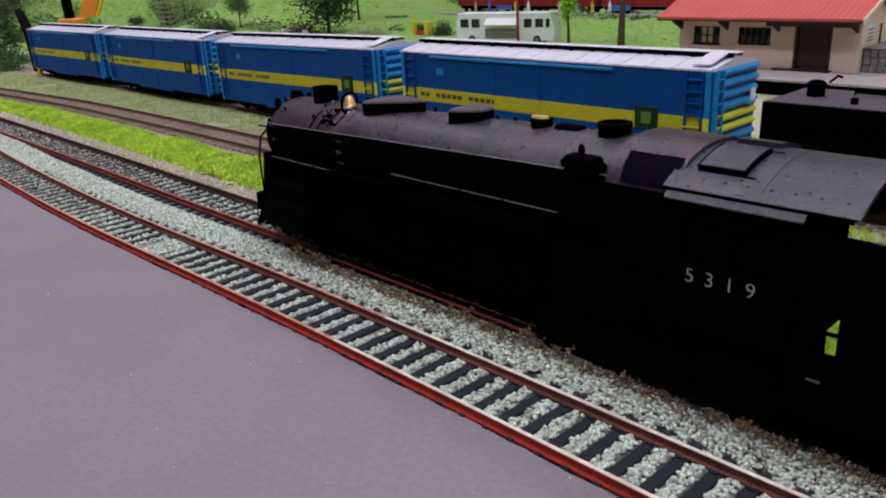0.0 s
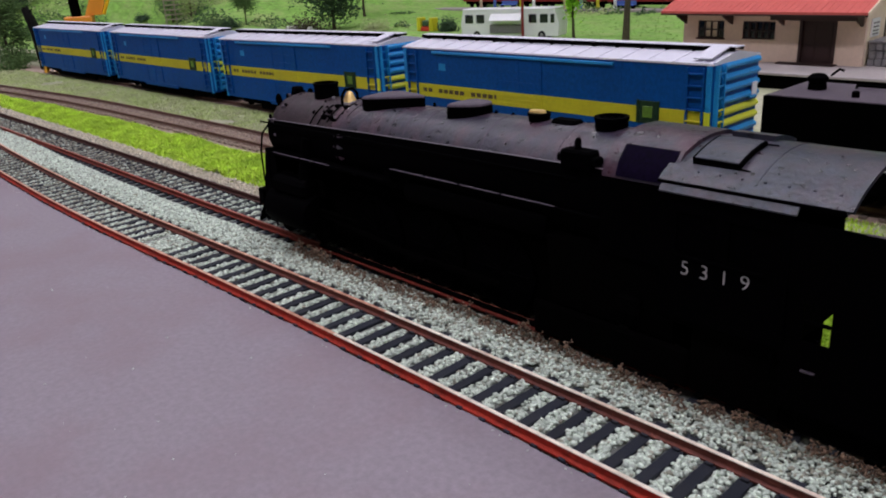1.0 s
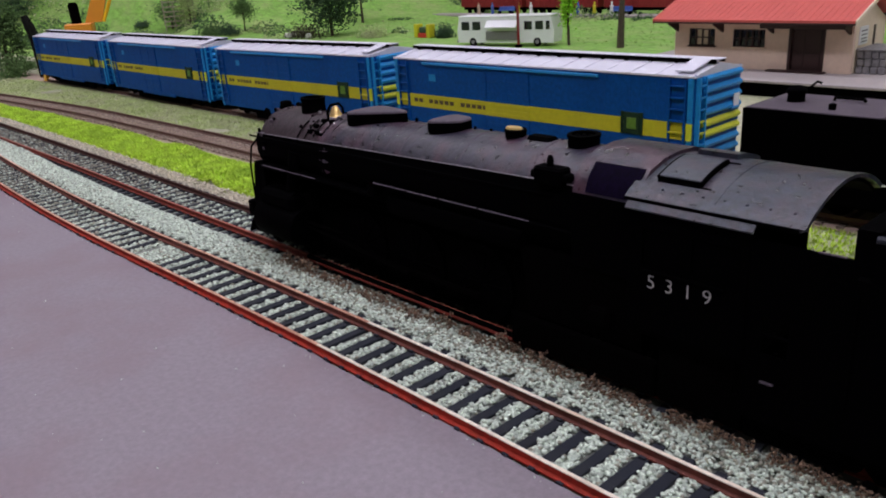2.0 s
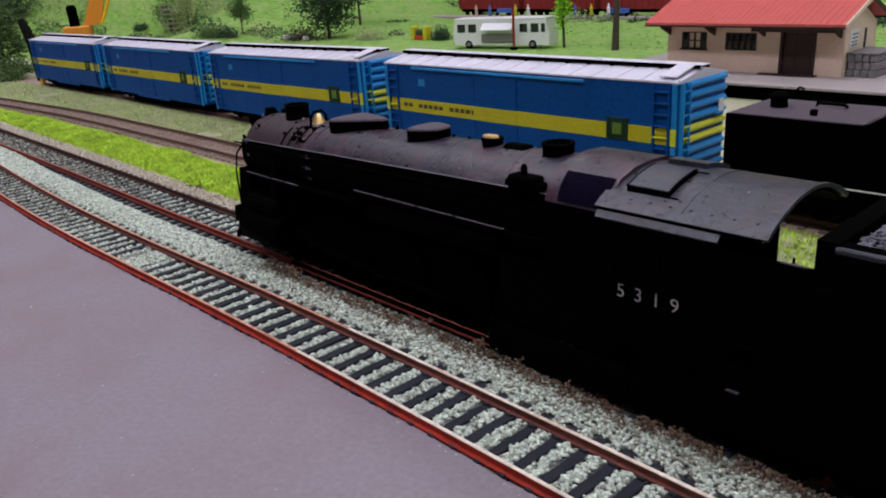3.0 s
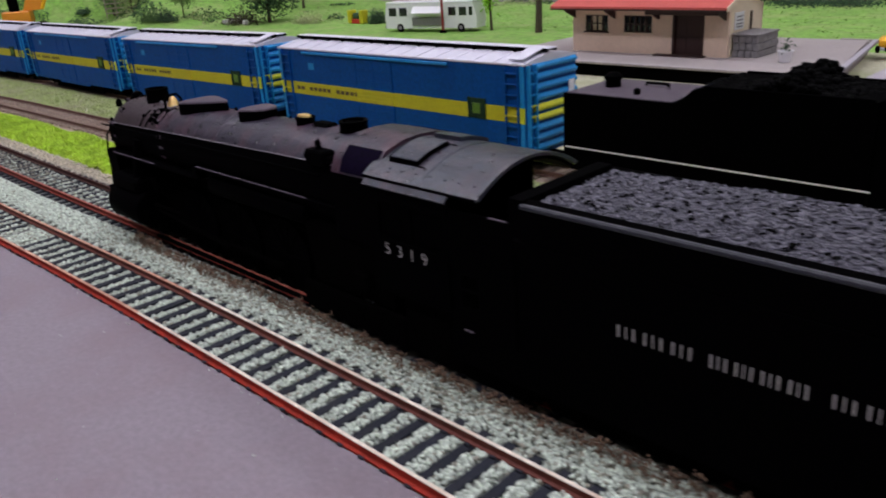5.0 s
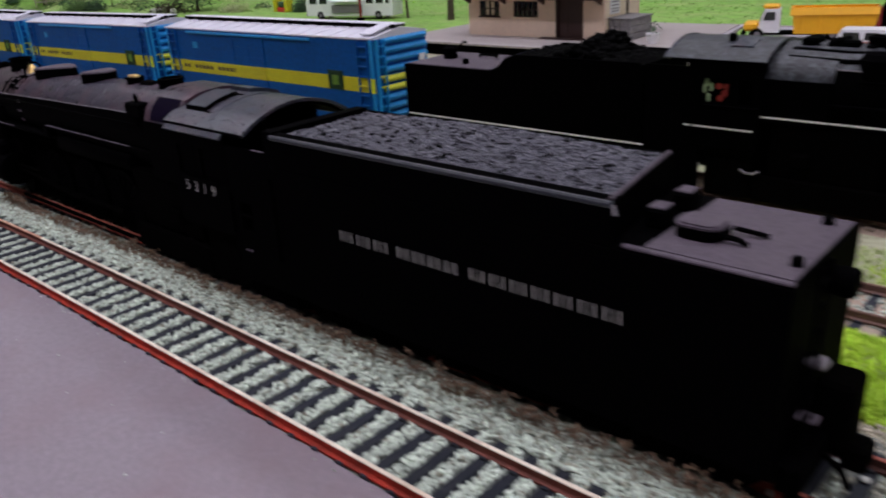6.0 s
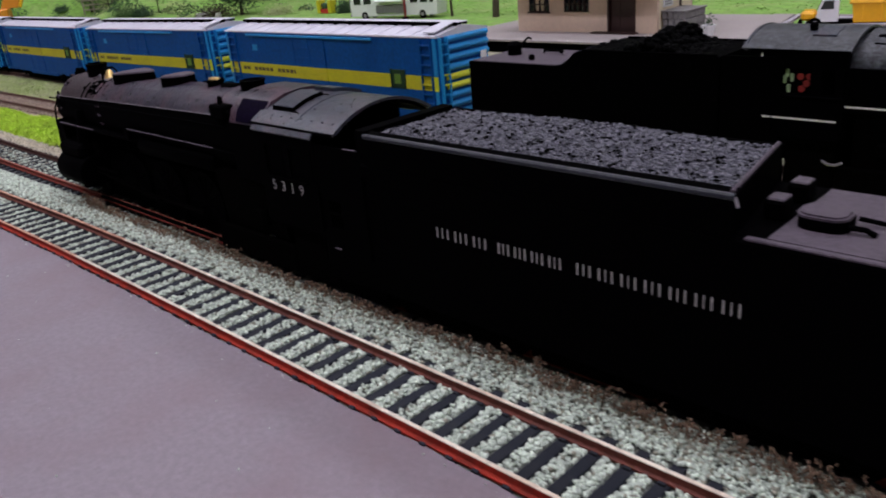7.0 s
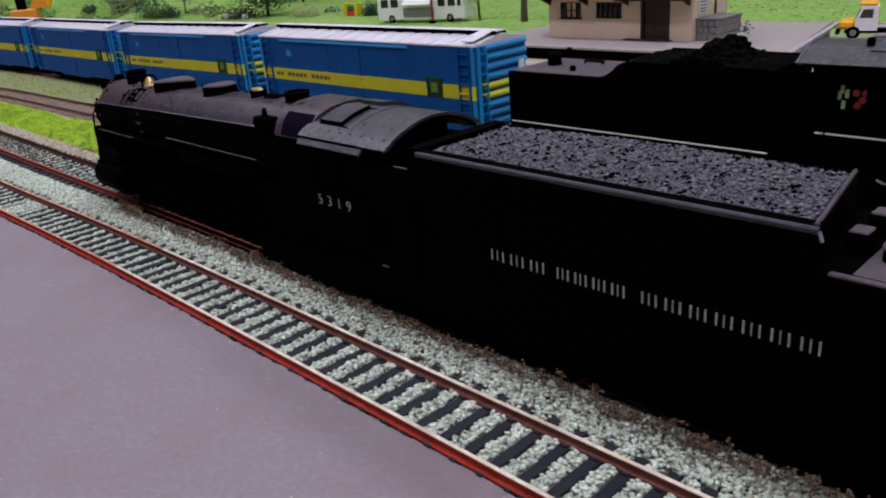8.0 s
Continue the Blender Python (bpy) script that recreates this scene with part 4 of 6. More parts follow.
    for k in range(9):
        y = -10 + 2.5 * k
        part("pilot_bar", Shape().rod((-242.5, y * 0.9, 11.2), (-252 + abs(y) * 0.6, y, 4.4), 0.6, 6), M_BLACK, L)
    part("pilot_foot", Shape().wire([(-252 + abs(y) * 0.6, y, 4.2) for y in (-10, -5, 0, 5, 10)], 0.75), M_BLACK, L)
    part("coupler", Shape().box(-254, -242, -1.3, 1.3, 7.6, 10.4, 0.4).box(-257.5, -253, -2.6, 2.4, 6.8, 11.2, 0.6), M_DARK, L)
    part("uncoupling_rod", Shape().wire([(-243, -10.5, 16), (-245, -10, 10), (-254, -3, 12.4)], 0.3), M_BLACK, L)
    part("brake_hose", Shape().wire([(-243.5, -4, 12), (-250, -4.4, 14.6), (-252, -4.6, 9.6)], 0.5), M_BLACK, L)
    for s in (-1, 1):
        part("front_handrail", Shape().wire([(-229.5, s * 10.6, 42.5), (-235.5, s * 10.8, 38), (-237.6, s * 11, 31), (-237.6, s * 11, 22), (-237, s * 11, 16)], 0.34), M_BLACK, L)
        part("front_step", Shape().box(-233, -226, min(s * 11, s * 15), max(s * 11, s * 15), 8, 8.8, 0.2).rod((-229, s * 13, 8), (-229, s * 13, 33), 0.8, 6), M_BLACK, L)
    part("classification_lamp", Shape().lathe([(1.1, 48.8), (1.2, 50.0), (0.9, 51.2), (0.2, 51.8)], (-228.5, -6.5, 0), "z", 10), M_BLACK, L)
    part("classification_lamp", Shape().lathe([(1.1, 48.8), (1.2, 50.0), (0.9, 51.2), (0.2, 51.8)], (-228.5, 6.5, 0), "z", 10), M_BLACK, L)
    # cab; cf: how far its front stands back
    cf = 4.0 if white_edge else 0.0
    for s in (-1, 1):
        y0, y1 = s * 17.3, s * 16.5
        a, c = min(y0, y1), max(y0, y1)
        xe = -46 if s < 0 or white_edge else -49.5
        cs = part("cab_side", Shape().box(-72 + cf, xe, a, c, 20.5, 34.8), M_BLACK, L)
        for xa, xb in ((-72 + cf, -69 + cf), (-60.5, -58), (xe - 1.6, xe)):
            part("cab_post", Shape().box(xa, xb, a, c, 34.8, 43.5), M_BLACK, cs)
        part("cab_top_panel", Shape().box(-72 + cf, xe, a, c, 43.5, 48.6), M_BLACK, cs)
        for x0, x1 in ((-69, -60.5), (-58, xe - 1.6)):
            part("window_frame", Shape().box(x0, x1, a - 0.1, c + 0.1, 34.6, 35.2).box(x0, x1, a - 0.1, c + 0.1, 43.1, 43.6).box(x0, x0 + 0.5, a - 0.1, c + 0.1, 35.2, 43.1).box(x1 - 0.5, x1, a - 0.1, c + 0.1, 35.2, 43.1), M_BLACK, cs)
        part("armrest", Shape().box(-68, -50, min(s * 17.3, s * 18.1), max(s * 17.3, s * 18.1), 34.0, 34.7, 0.2), M_BLACK, cs)
        part("cab_handrail", Shape().wire([(-46.0, s * 17.6, 22), (-46.0, s * 17.6, 33)], 0.3), M_BLACK, cs)
        # gutter strip and sloping eave under the roof
        if not white_edge:
            part("eave_panel", Shape().prism([(s * 18.5, 47.0), (s * 18.75, 47.35), (s * 17.5, 48.75), (s * 17.2, 48.5)], -72.0, -45.0), M_ROOFBLK, L, "sloping grey eave panel")
        part("gutter", Shape().box(-73 + cf, -37.4, s * 17.4 - 0.4, s * 17.4 + 0.4, 48.6, 49.2, 0.12), M_BLACK, L)
    part("cab_front", Shape().prism([(-16.5, 20.5), (16.5, 20.5)] + arch(16.5, 48.4, 53.6)[::-1], -72 + cf, -71.2 + cf), M_BLACK, L)
    part("cab_floor", Shape().box(-71 + cf, -46, -16.5, 16.5, 19, 20.6), M_DARK, L)
    part("backhead", Shape().box(-71, -64, -10, 10, 20.6, 44, 1.5), M_DARK, L)
    up = arch(17.4, 49.2, 54.5, 18)
    low = [(y * 0.985, z - 0.7) for y, z in up]
    roof = part("cab_roof", Shape().prism(up + low[::-1], -73.0 + cf, -37.0 + 0.4 * cf), M_SCRATCH if white_edge else M_ROOFBLK, L, "arched dark grey cab roof")
    part("roof_rim", Shape().prism(arch(17.55, 49.25, 54.75, 18) + [(y * 0.96, z - 0.5) for y, z in arch(17.4, 49.2, 54.5, 18)][::-1], -37.4 + 0.4 * cf, -36.4 + 0.4 * cf), M_ROOFBLK, roof)
    # roof hatches, lying on the arc
    def on_roof(y):
        return float(np.interp(y, [p[0] for p in up], [p[1] for p in up]))

    if not white_edge:
        ys = [-12.2, -10, -8, -6, -4, -2.2]
        part("roof_hatch", Shape().prism([(y, on_roof(y) + 1.05) for y in ys] + [(y, on_roof(y) - 0.2) for y in ys[::-1]], -68.2, -59.2), M_ROOFBLK, roof, "raised sliding roof hatch")
        part("hatch_rail", Shape().prism([(y, on_roof(y) + 0.5) for y in ys] + [(y, on_roof(y) - 0.2) for y in ys[::-1]], -72.6, -72.0), M_BLACK, roof)
        hatch = [(y, on_roof(y) + 1.0) for y in ys] + [(y, on_roof(y) - 0.2) for y in ys[::-1]]
        # black strips around the hatch stand for its shadow on the roof
        part("hatch_edge", Shape().prism(hatch, -59.2, -58.7).prism([(y, z) for y, z in hatch], -68.7, -68.2).box(-68.4, -59.0, -12.5, -12.2, on_roof(-12.2) - 0.3, on_roof(-12.2) + 0.85), M_BLACK, roof, "black strip for the hatch's shadow")
        ys2 = [2.2, 4, 6, 8, 10, 12.2]
        part("roof_hatch", Shape().prism([(y, on_roof(y) + 1.05) for y in ys2] + [(y, on_roof(y) - 0.2) for y in ys2[::-1]], -68.2, -59.2), M_ROOFBLK, roof)
        for yy in (-12.6, -1.6):
            part("hatch_guide", Shape().box(-68.4, -56.6, yy - 0.14, yy + 0.14, on_roof(yy) - 0.2, on_roof(yy) + 0.3, 0.1), M_BLACK, roof)
    else:
        part("roof_vent", Shape().prism([(3.5, on_roof(3.5) + 0.5), (11, on_roof(11) + 0.5), (11, on_roof(11) - 0.3), (3.5, on_roof(3.5) - 0.3)], -62, -55), M_ROOFBLK, roof, "low roof vent")
        part("vent_knob", Shape().lathe([(1.2, -0.2), (1.4, 1.8), (0.9, 2.4), (0.1, 2.5)], (-53.5, 6.5, on_roof(6.5)), "z", 10), M_BLACK, roof)
        # black piping along the boiler top in front of the cab
        clutter = random.Random(5)
        for k in range(20):
            x, w, h = clutter.uniform(-112, -75), clutter.uniform(1.0, 3.4), clutter.uniform(1.5, 5.0)
            part("pipe_fitting", Shape().box(x - w, x + w, -2.5 + clutter.uniform(-2, 4), 4.5, 49.5, 50.6 + h, 0.6), M_BLACK, L)
        for yy, zz in ((6.0, 51.6), (9.5, 49.6)):
            part("boiler_pipe", Shape().wire([(-73, yy, zz + 0.5), (-90, yy + 0.8, zz), (-114, yy, zz + 0.6), (-140, yy + 0.5, zz)], 0.7), M_BLACK, L)
        # pale arcs added in place of the ground glimpsed under the cab
        for xx in (-45.5, -66.0):
            part("leaf_spring", Shape().wire([(xx - 3.2, 15.9, 13.6), (xx - 1.2, 15.9, 12.6), (xx + 1.2, 15.9, 12.6), (xx + 3.2, 15.9, 13.6)], 0.45), M_GREY, L, "pale arc standing in for ground seen under the cab")
    part("roof_seam", Shape().prism([(y, z + 0.12) for y, z in up[1:-1]] + [(y, z - 0.2) for y, z in up[1:-1]][::-1], -54.4, -54.0), M_ROOFBLK, roof)
    for k in range(7):
        part("rivet", Shape().lathe([(0.32, -0.1), (0.28, 0.2), (0.05, 0.3)], (-66 + k * 4.4, -14.6, on_roof(-14.6)), "z", 6), M_ROOFBLK, roof)
    # black sheet under the roof, painting the cab's inner shade
    part("roof_lining", Shape().prism([(y * 0.975, z - 0.8) for y, z in up] + [(y * 0.95, z - 1.4) for y, z in up][::-1], -71 + cf, -37.6 + 0.4 * cf), M_BLACK, roof)
    if not white_edge:
        # black sheets and plates added to fill the see-through gaps behind the cab
        part("cab_apron", Shape().box(-46, -26.6, -17.2, -16.4, 31.0, 45.6), M_BLACK, L, "black sheet added to close the gap behind the cab")
        # pale strip painting the light caught on the sheet's top edge
        part("apron_edge", Shape().box(-34.0, -29.4, -17.2, -16.6, 45.6, 45.8), M_DECK, L, "pale top edge, caught light put into the colour")
        part("gangway_plate", Shape().box(-37.6, -26.6, -17.2, -16.4, 9, 31.0), M_BLACK, L)
        part("gangway_bar", Shape().box(-46, -37.6, -17.0, -16.5, 27.0, 27.8, 0.2), M_BLACK, L)
        part("step_plate", Shape().box(-42.0, -39.4, -17.8, -16.9, 17.6, 18.0, 0.1), M_DECK, L, "worn grey cab step")
        part("gangway_plate", Shape().box(-42.6, -37.6, -17.2, -16.4, 9, 23.4), M_BLACK, L)
        part("gangway_plate", Shape().box(-46.0, -42.6, -17.2, -16.4, 9, 31.0), M_BLACK, L)
        part("gangway_plate", Shape().box(-46.0, -26.6, -14.2, -13.2, 2.8, 19.5), M_BLACK, L)
        # black panes added to stop the view through the cab
        for s in (-1, 1):
            for x0, x1 in ((-69, -60.5), (-58, -47.6 if s < 0 else -51.1)):
                part("window_pane", Shape().box(x0, x1, s * 16.8 - 0.1, s * 16.8 + 0.1, 35.0, 43.4), M_BLACK, L, "dark window pane")
    else:
        # black panes added to stop the view through the far cab
        for x0, x1 in ((-69, -60.5), (-58, -47.6)):
            part("window_pane", Shape().box(x0, x1, -16.9, -16.7, 35.0, 43.4), M_BLACK, L, "dark window pane")
        for k, (xx, zz) in enumerate(((-47.2, 37.5), (-48.9, 39.5), (-50.3, 36.6), (-51.2, 40.2), (-49.6, 41.6))):
            part("gauge", Shape().box(xx - 0.7, xx + 0.5, 15.6, 16.2, zz - 1.5, zz + 1.3, 0.2), M_GAUGE, L, "pale green cab fitting")
        for k, (xx, zz) in enumerate(((-54.0, 40.5), (-56.0, 38.4), (-54.6, 36.6), (-56.8, 40.6))):
            part("valve_wheel", Shape().lathe([(0.7, -0.2), (1.1, -0.2), (1.1, 0.2), (0.7, 0.2)], (xx, 16.0, zz), "y", 10), M_WAGON, L, "small red valve wheel")
        for s in (-1, 1):
            # black sheets added to fill the gap behind the far cab
            part("cab_apron", Shape().box(-48.6, -28, min(s * 16.4, s * 17.2), max(s * 16.4, s * 17.2), 2.9, 46.5), M_BLACK, L, "black sheet added to close the gap behind the cab")
        part("lubricator_box", Shape().lathe([(4.6, 43.0), (5.6, 46), (5.8, 50.5), (4.4, 52.2), (0.1, 52.4)], (-99, 8.5, 0), "z", 18), M_BLACK, L, "round black sand box")
    if number:
        me = text_mesh("number", number, 3.1)
        me.materials.append(M_WHITE)
        nb = new("number", me)
        nb.matrix_world = pose(-60 * MM, -17.38 * MM, 31.7 * MM)
        nb.parent = L
        nb["label"] = "white painted number 5319"
    if cab_lines:
        part("white_line", Shape().box(-66.5, -43, -17.48, -17.3, 26.75, 27.25), M_LINE, L, "white painted line")
        part("white_line", Shape().box(-66.5, -43, 17.3, 17.48, 26.75, 27.25), M_LINE, L, "white painted line")
    return L


def tender(m, label, lettering, white_line, heap):
    """Front towards -x, same origin as its locomotive."""
    T = thing("tender", m, label, "tender", "coal tenders")
    W = 17.9
    FAR = 14.3
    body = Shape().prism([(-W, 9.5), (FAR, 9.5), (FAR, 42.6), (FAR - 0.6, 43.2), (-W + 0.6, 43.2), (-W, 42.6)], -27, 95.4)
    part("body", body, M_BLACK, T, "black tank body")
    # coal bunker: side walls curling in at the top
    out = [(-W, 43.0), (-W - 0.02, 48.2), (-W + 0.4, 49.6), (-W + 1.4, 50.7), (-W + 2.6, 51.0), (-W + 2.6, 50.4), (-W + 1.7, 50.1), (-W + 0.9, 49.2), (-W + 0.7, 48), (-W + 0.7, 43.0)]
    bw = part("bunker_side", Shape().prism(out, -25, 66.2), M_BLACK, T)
    # greyer than the black wall: light on the rounded edge put into the colour
    part("bunker_lip", Shape().rod((-25, -W + 0.6, 50.0), (66, -W + 0.6, 50.0), 0.66, 10), M_LIP, bw, "rolled top edge of the bunker, greyed for the light on it")
    part("bunker_side", Shape().box(-25, 61.2, FAR - 0.7, FAR, 43.0, 50.5, 0.15), M_BLACK, T)
    for yy in (-18.3, FAR + 0.4):
        part("handrail", Shape().wire([(-26.5, yy, 18), (-26.5, yy, 40)], 0.3), M_BLACK, T)
    part("tank_lip", Shape().box(68, 95.3, -W, -W + 1.3, 43.1, 43.7, 0.2), M_DECK, T, "tank edge, lightened for the light from above")
    part("bunker_front", Shape().prism([(-28.2, 43), (-28.2, 51.2), (-24.6, 51.2), (-24, 43)], -W + 0.6, FAR - 0.8, "y"), M_BLACK, T)
    part("bunker_rear", Shape().prism([(66.2, -W + 0.4), (61.0, FAR - 0.8), (59.8, FAR - 0.8), (65.0, -W + 0.4)], 43, 50.6, "z"), M_BLACK, T)
    part("rear_lip", Shape().rod((65.3, -W + 0.9, 50.7), (60.3, FAR - 0.6, 50.7), 0.42, 8), M_DECK, T, "worn rear edge of the bunker")
    part("bunker_end_strip", Shape().rod((66.0, -W + 0.6, 50.0), (66.7, -W + 0.2, 48.4), 0.3, 8), M_GREY, T, "worn corner of the bunker")
    # coal
    n = 26000
    x, y = rng.uniform(-23.5, 65, n), rng.uniform(-W + 2.6, FAR - 0.9, n)
    inside = x < 64.4 - 5.2 * (y + W) / (W + FAR)
    x, y = x[inside], y[inside]
    n = len(x)
    z = 49.7 + heap * np.exp(-((x - 18) / 30) ** 2) * np.cos(y / (W * 1.25)) + rng.uniform(-0.55, 0.4, n)
    part("coal_bed", Shape().prism([(-24, -W + 1), (65.2, -W + 1), (60.2, FAR - 0.8), (-24, FAR - 0.8)], 43.2, 49.5, "z"), M_COAL, T)
    me = lumps("coal", np.stack([x, y, z], -1), np.clip(rng.lognormal(-0.72, 0.4, n), 0.25, 1.5), rng, "ico", 0.7)
    me.materials.append(M_COAL)
    coal = new("coal", me)
    coal.parent = T
    coal["label"] = "loose grey-black coal lumps"
    # black lumps strewn in patches make the dark pits in the coal
    n = 1100
    x, y = rng.uniform(-23, 64, n), rng.uniform(-W + 3, FAR - 1.2, n)
    dark = np.array([noise.noise(Vector((a * 0.3, b * 0.3, 3.0))) for a, b in zip(x, y)]) > 0.05
    dark &= x < 63.8 - 5.2 * (y + W) / (W + FAR)
    x, y = x[dark], y[dark]
    z = 50.2 + heap * np.exp(-((x - 18) / 30) ** 2) * np.cos(y / (W * 1.25)) + rng.uniform(-0.3, 0.3, len(x))
    me = lumps("soot_black_coal", np.stack([x, y, z], -1), rng.uniform(0.5, 1.15, len(x)), rng, "ico", 0.5)
    me.materials.append(M_COALBLK)
    pit = new("soot_black_coal", me)
    pit.parent = T
    pit["label"] = "deep black coal lumps among the rest"
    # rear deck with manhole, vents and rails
    # deck, lid and caps lighter than the black body: overhead light painted in
    part("deck", Shape().box(71.0, 94.8, -W + 1.9, FAR - 1.6, 43.15, 43.5), M_DECK, T, "purple-grey rear deck, overhead light put into the colour")
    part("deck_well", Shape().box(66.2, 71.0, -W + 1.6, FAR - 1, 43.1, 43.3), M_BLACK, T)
    mh = part("manhole", Shape().prism(oblong(72.4, 80.6, -9.5, -2.2, 2.6), 43.4, 45.4, "z"), M_BLACK, T, "oblong hatch, shade and light painted as black sides and grey lid")
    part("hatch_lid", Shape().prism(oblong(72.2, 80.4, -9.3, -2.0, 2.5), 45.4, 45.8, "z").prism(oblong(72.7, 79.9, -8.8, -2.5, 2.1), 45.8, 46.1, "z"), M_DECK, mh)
    part("hatch_hinge", Shape().wire([(80.4, -8.0, 44.6), (83.0, -7.4, 44.4), (84.6, -7.6, 43.8)], 0.5), M_BLACK, mh)
    part("hatch_handle", Shape().rod((80.6, -3.2, 44.6), (86.2, -2.6, 44.0), 0.45, 6), M_BLACK, mh)
    for yy in (-7.6, 2.6):
        cg = part("coal_gate", Shape().box(66.6, 70.2, yy, yy + 4.4, 43.4, 46.8, 0.5), M_BLACK, T)
        part("gate_cap", Shape().box(66.9, 70.0, yy + 0.3, yy + 4.1, 46.7, 47.2, 0.4), M_DECK, cg, "grey cap, lightened for the light from above")
    for xx, yy in ((93.2, -10.5), (91.5, 9.5)):
        part("deck_bolt", Shape().lathe([(1.0, 43.4), (1.0, 44.6), (0.6, 45.0), (0.1, 45.1)], (xx, yy, 0), "z", 10), M_BLACK, T)
    # rear ladder, lamp, coupler
    for yy in (-13, -8.5):
        part("ladder_rail", Shape().rod((97.4, yy, 11), (97.4, yy, 45), 0.35, 6), M_BLACK, T)
    for k in range(8):
        part("ladder_rung", Shape().rod((97.4, -13, 14 + 4 * k), (97.4, -8.5, 14 + 4 * k), 0.28, 6), M_BLACK, T)
    part("rear_lamp", Shape().lathe([(0.2, 95.2), (2.3, 95.2), (2.5, 97.0), (2.5, 99.2), (2.0, 99.7), (0.2, 99.7)], (0, 0, 38), "x", 16), M_BLACK, T)
    part("rear_beam", Shape().box(95.3, 99.4, -16.5, 14.4, 7.0, 12.5, 0.5), M_BLACK, T)
    part("coupler", Shape().box(99, 102, -1.3, 1.3, 6.6, 9.4, 0.4).box(101, 105.5, -2.9, 2.6, 5.6, 10.6, 0.8), M_DARK, T)
    part("buffer_block", Shape().box(96.4, 102.4, -3.4, 4.4, 9.0, 21.5, 0.8), M_DARK, T)
    part("marker_box", Shape().box(95.2, 98.6, -8.4, -5.2, 25.6, 27.4, 0.6), M_GREY, T, "grey metal bracket")
    part("foot_plate", Shape().box(95.2, 98.6, -9.6, -6.6, 16.6, 17.2, 0.2), M_DECK, T, "grey metal foot plate")
    part("hose", Shape().wire([(99.4, -6, 10), (102.5, -6.2, 8), (104, -6.4, 5)], 0.55), M_DARK, T, "black brake hose")
    part("rear_step", Shape().box(97, 102, -17.6, -13.2, 5.0, 5.7, 0.2).rod((97.6, -17, 5), (97.6, -17, 12), 0.4, 6).rod((101.4, -17, 5), (101.4, -17, 9), 0.4, 6), M_DARK, T)
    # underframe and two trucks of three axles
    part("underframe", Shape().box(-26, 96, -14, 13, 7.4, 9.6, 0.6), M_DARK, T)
    # scoop and drawbar widened and lowered as dark filling below the tender
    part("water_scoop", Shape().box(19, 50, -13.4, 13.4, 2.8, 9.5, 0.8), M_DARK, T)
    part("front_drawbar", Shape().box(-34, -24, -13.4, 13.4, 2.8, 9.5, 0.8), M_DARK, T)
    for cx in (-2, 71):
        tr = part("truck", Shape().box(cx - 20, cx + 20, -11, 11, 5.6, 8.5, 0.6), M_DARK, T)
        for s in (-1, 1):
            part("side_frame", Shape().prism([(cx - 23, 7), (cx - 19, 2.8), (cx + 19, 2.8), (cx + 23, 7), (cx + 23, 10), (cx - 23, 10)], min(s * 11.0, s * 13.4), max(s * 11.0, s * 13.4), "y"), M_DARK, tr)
        for ox in (-12.5, 0, 12.5):
            for s in (-1, 1):
                wheel(tr, cx + ox, s, 10.5)
                part("axle_box", Shape().box(cx + ox - 1.9, cx + ox + 1.9, min(s * 13.4, s * 14.4), max(s * 13.4, s * 14.4), 4.6, 9.2, 0.4), M_DARK, tr)
    if lettering:
        # company lettering as plain bars, thin strokes of the letters' height
        for start, end, count in ((-3.0, 13.0, 3), (15.2, 32.2, 4), (35.0, 69.0, 7)):
            step = (end - start + 0.6) / count
            for k in range(count):
                x = start + step * k
                for o, w in ((0.1 * step, 0.36), (0.4 * step, 0.22), (0.68 * step, 0.36)):
                    part("lettering_bar", Shape().box(x + o, x + o + w, -W - 0.15, -W, 29.2, 31.7), M_WHITE, T, "off-white painted lettering bar")
    if white_line:
        for s in (-1, 1):
            part("white_line", Shape().box(-28, 95, min(s * W, s * (W + 0.2)), max(s * W, s * (W + 0.2)), 17.6, 18.3), M_LINE, T, "white painted line")
    return T


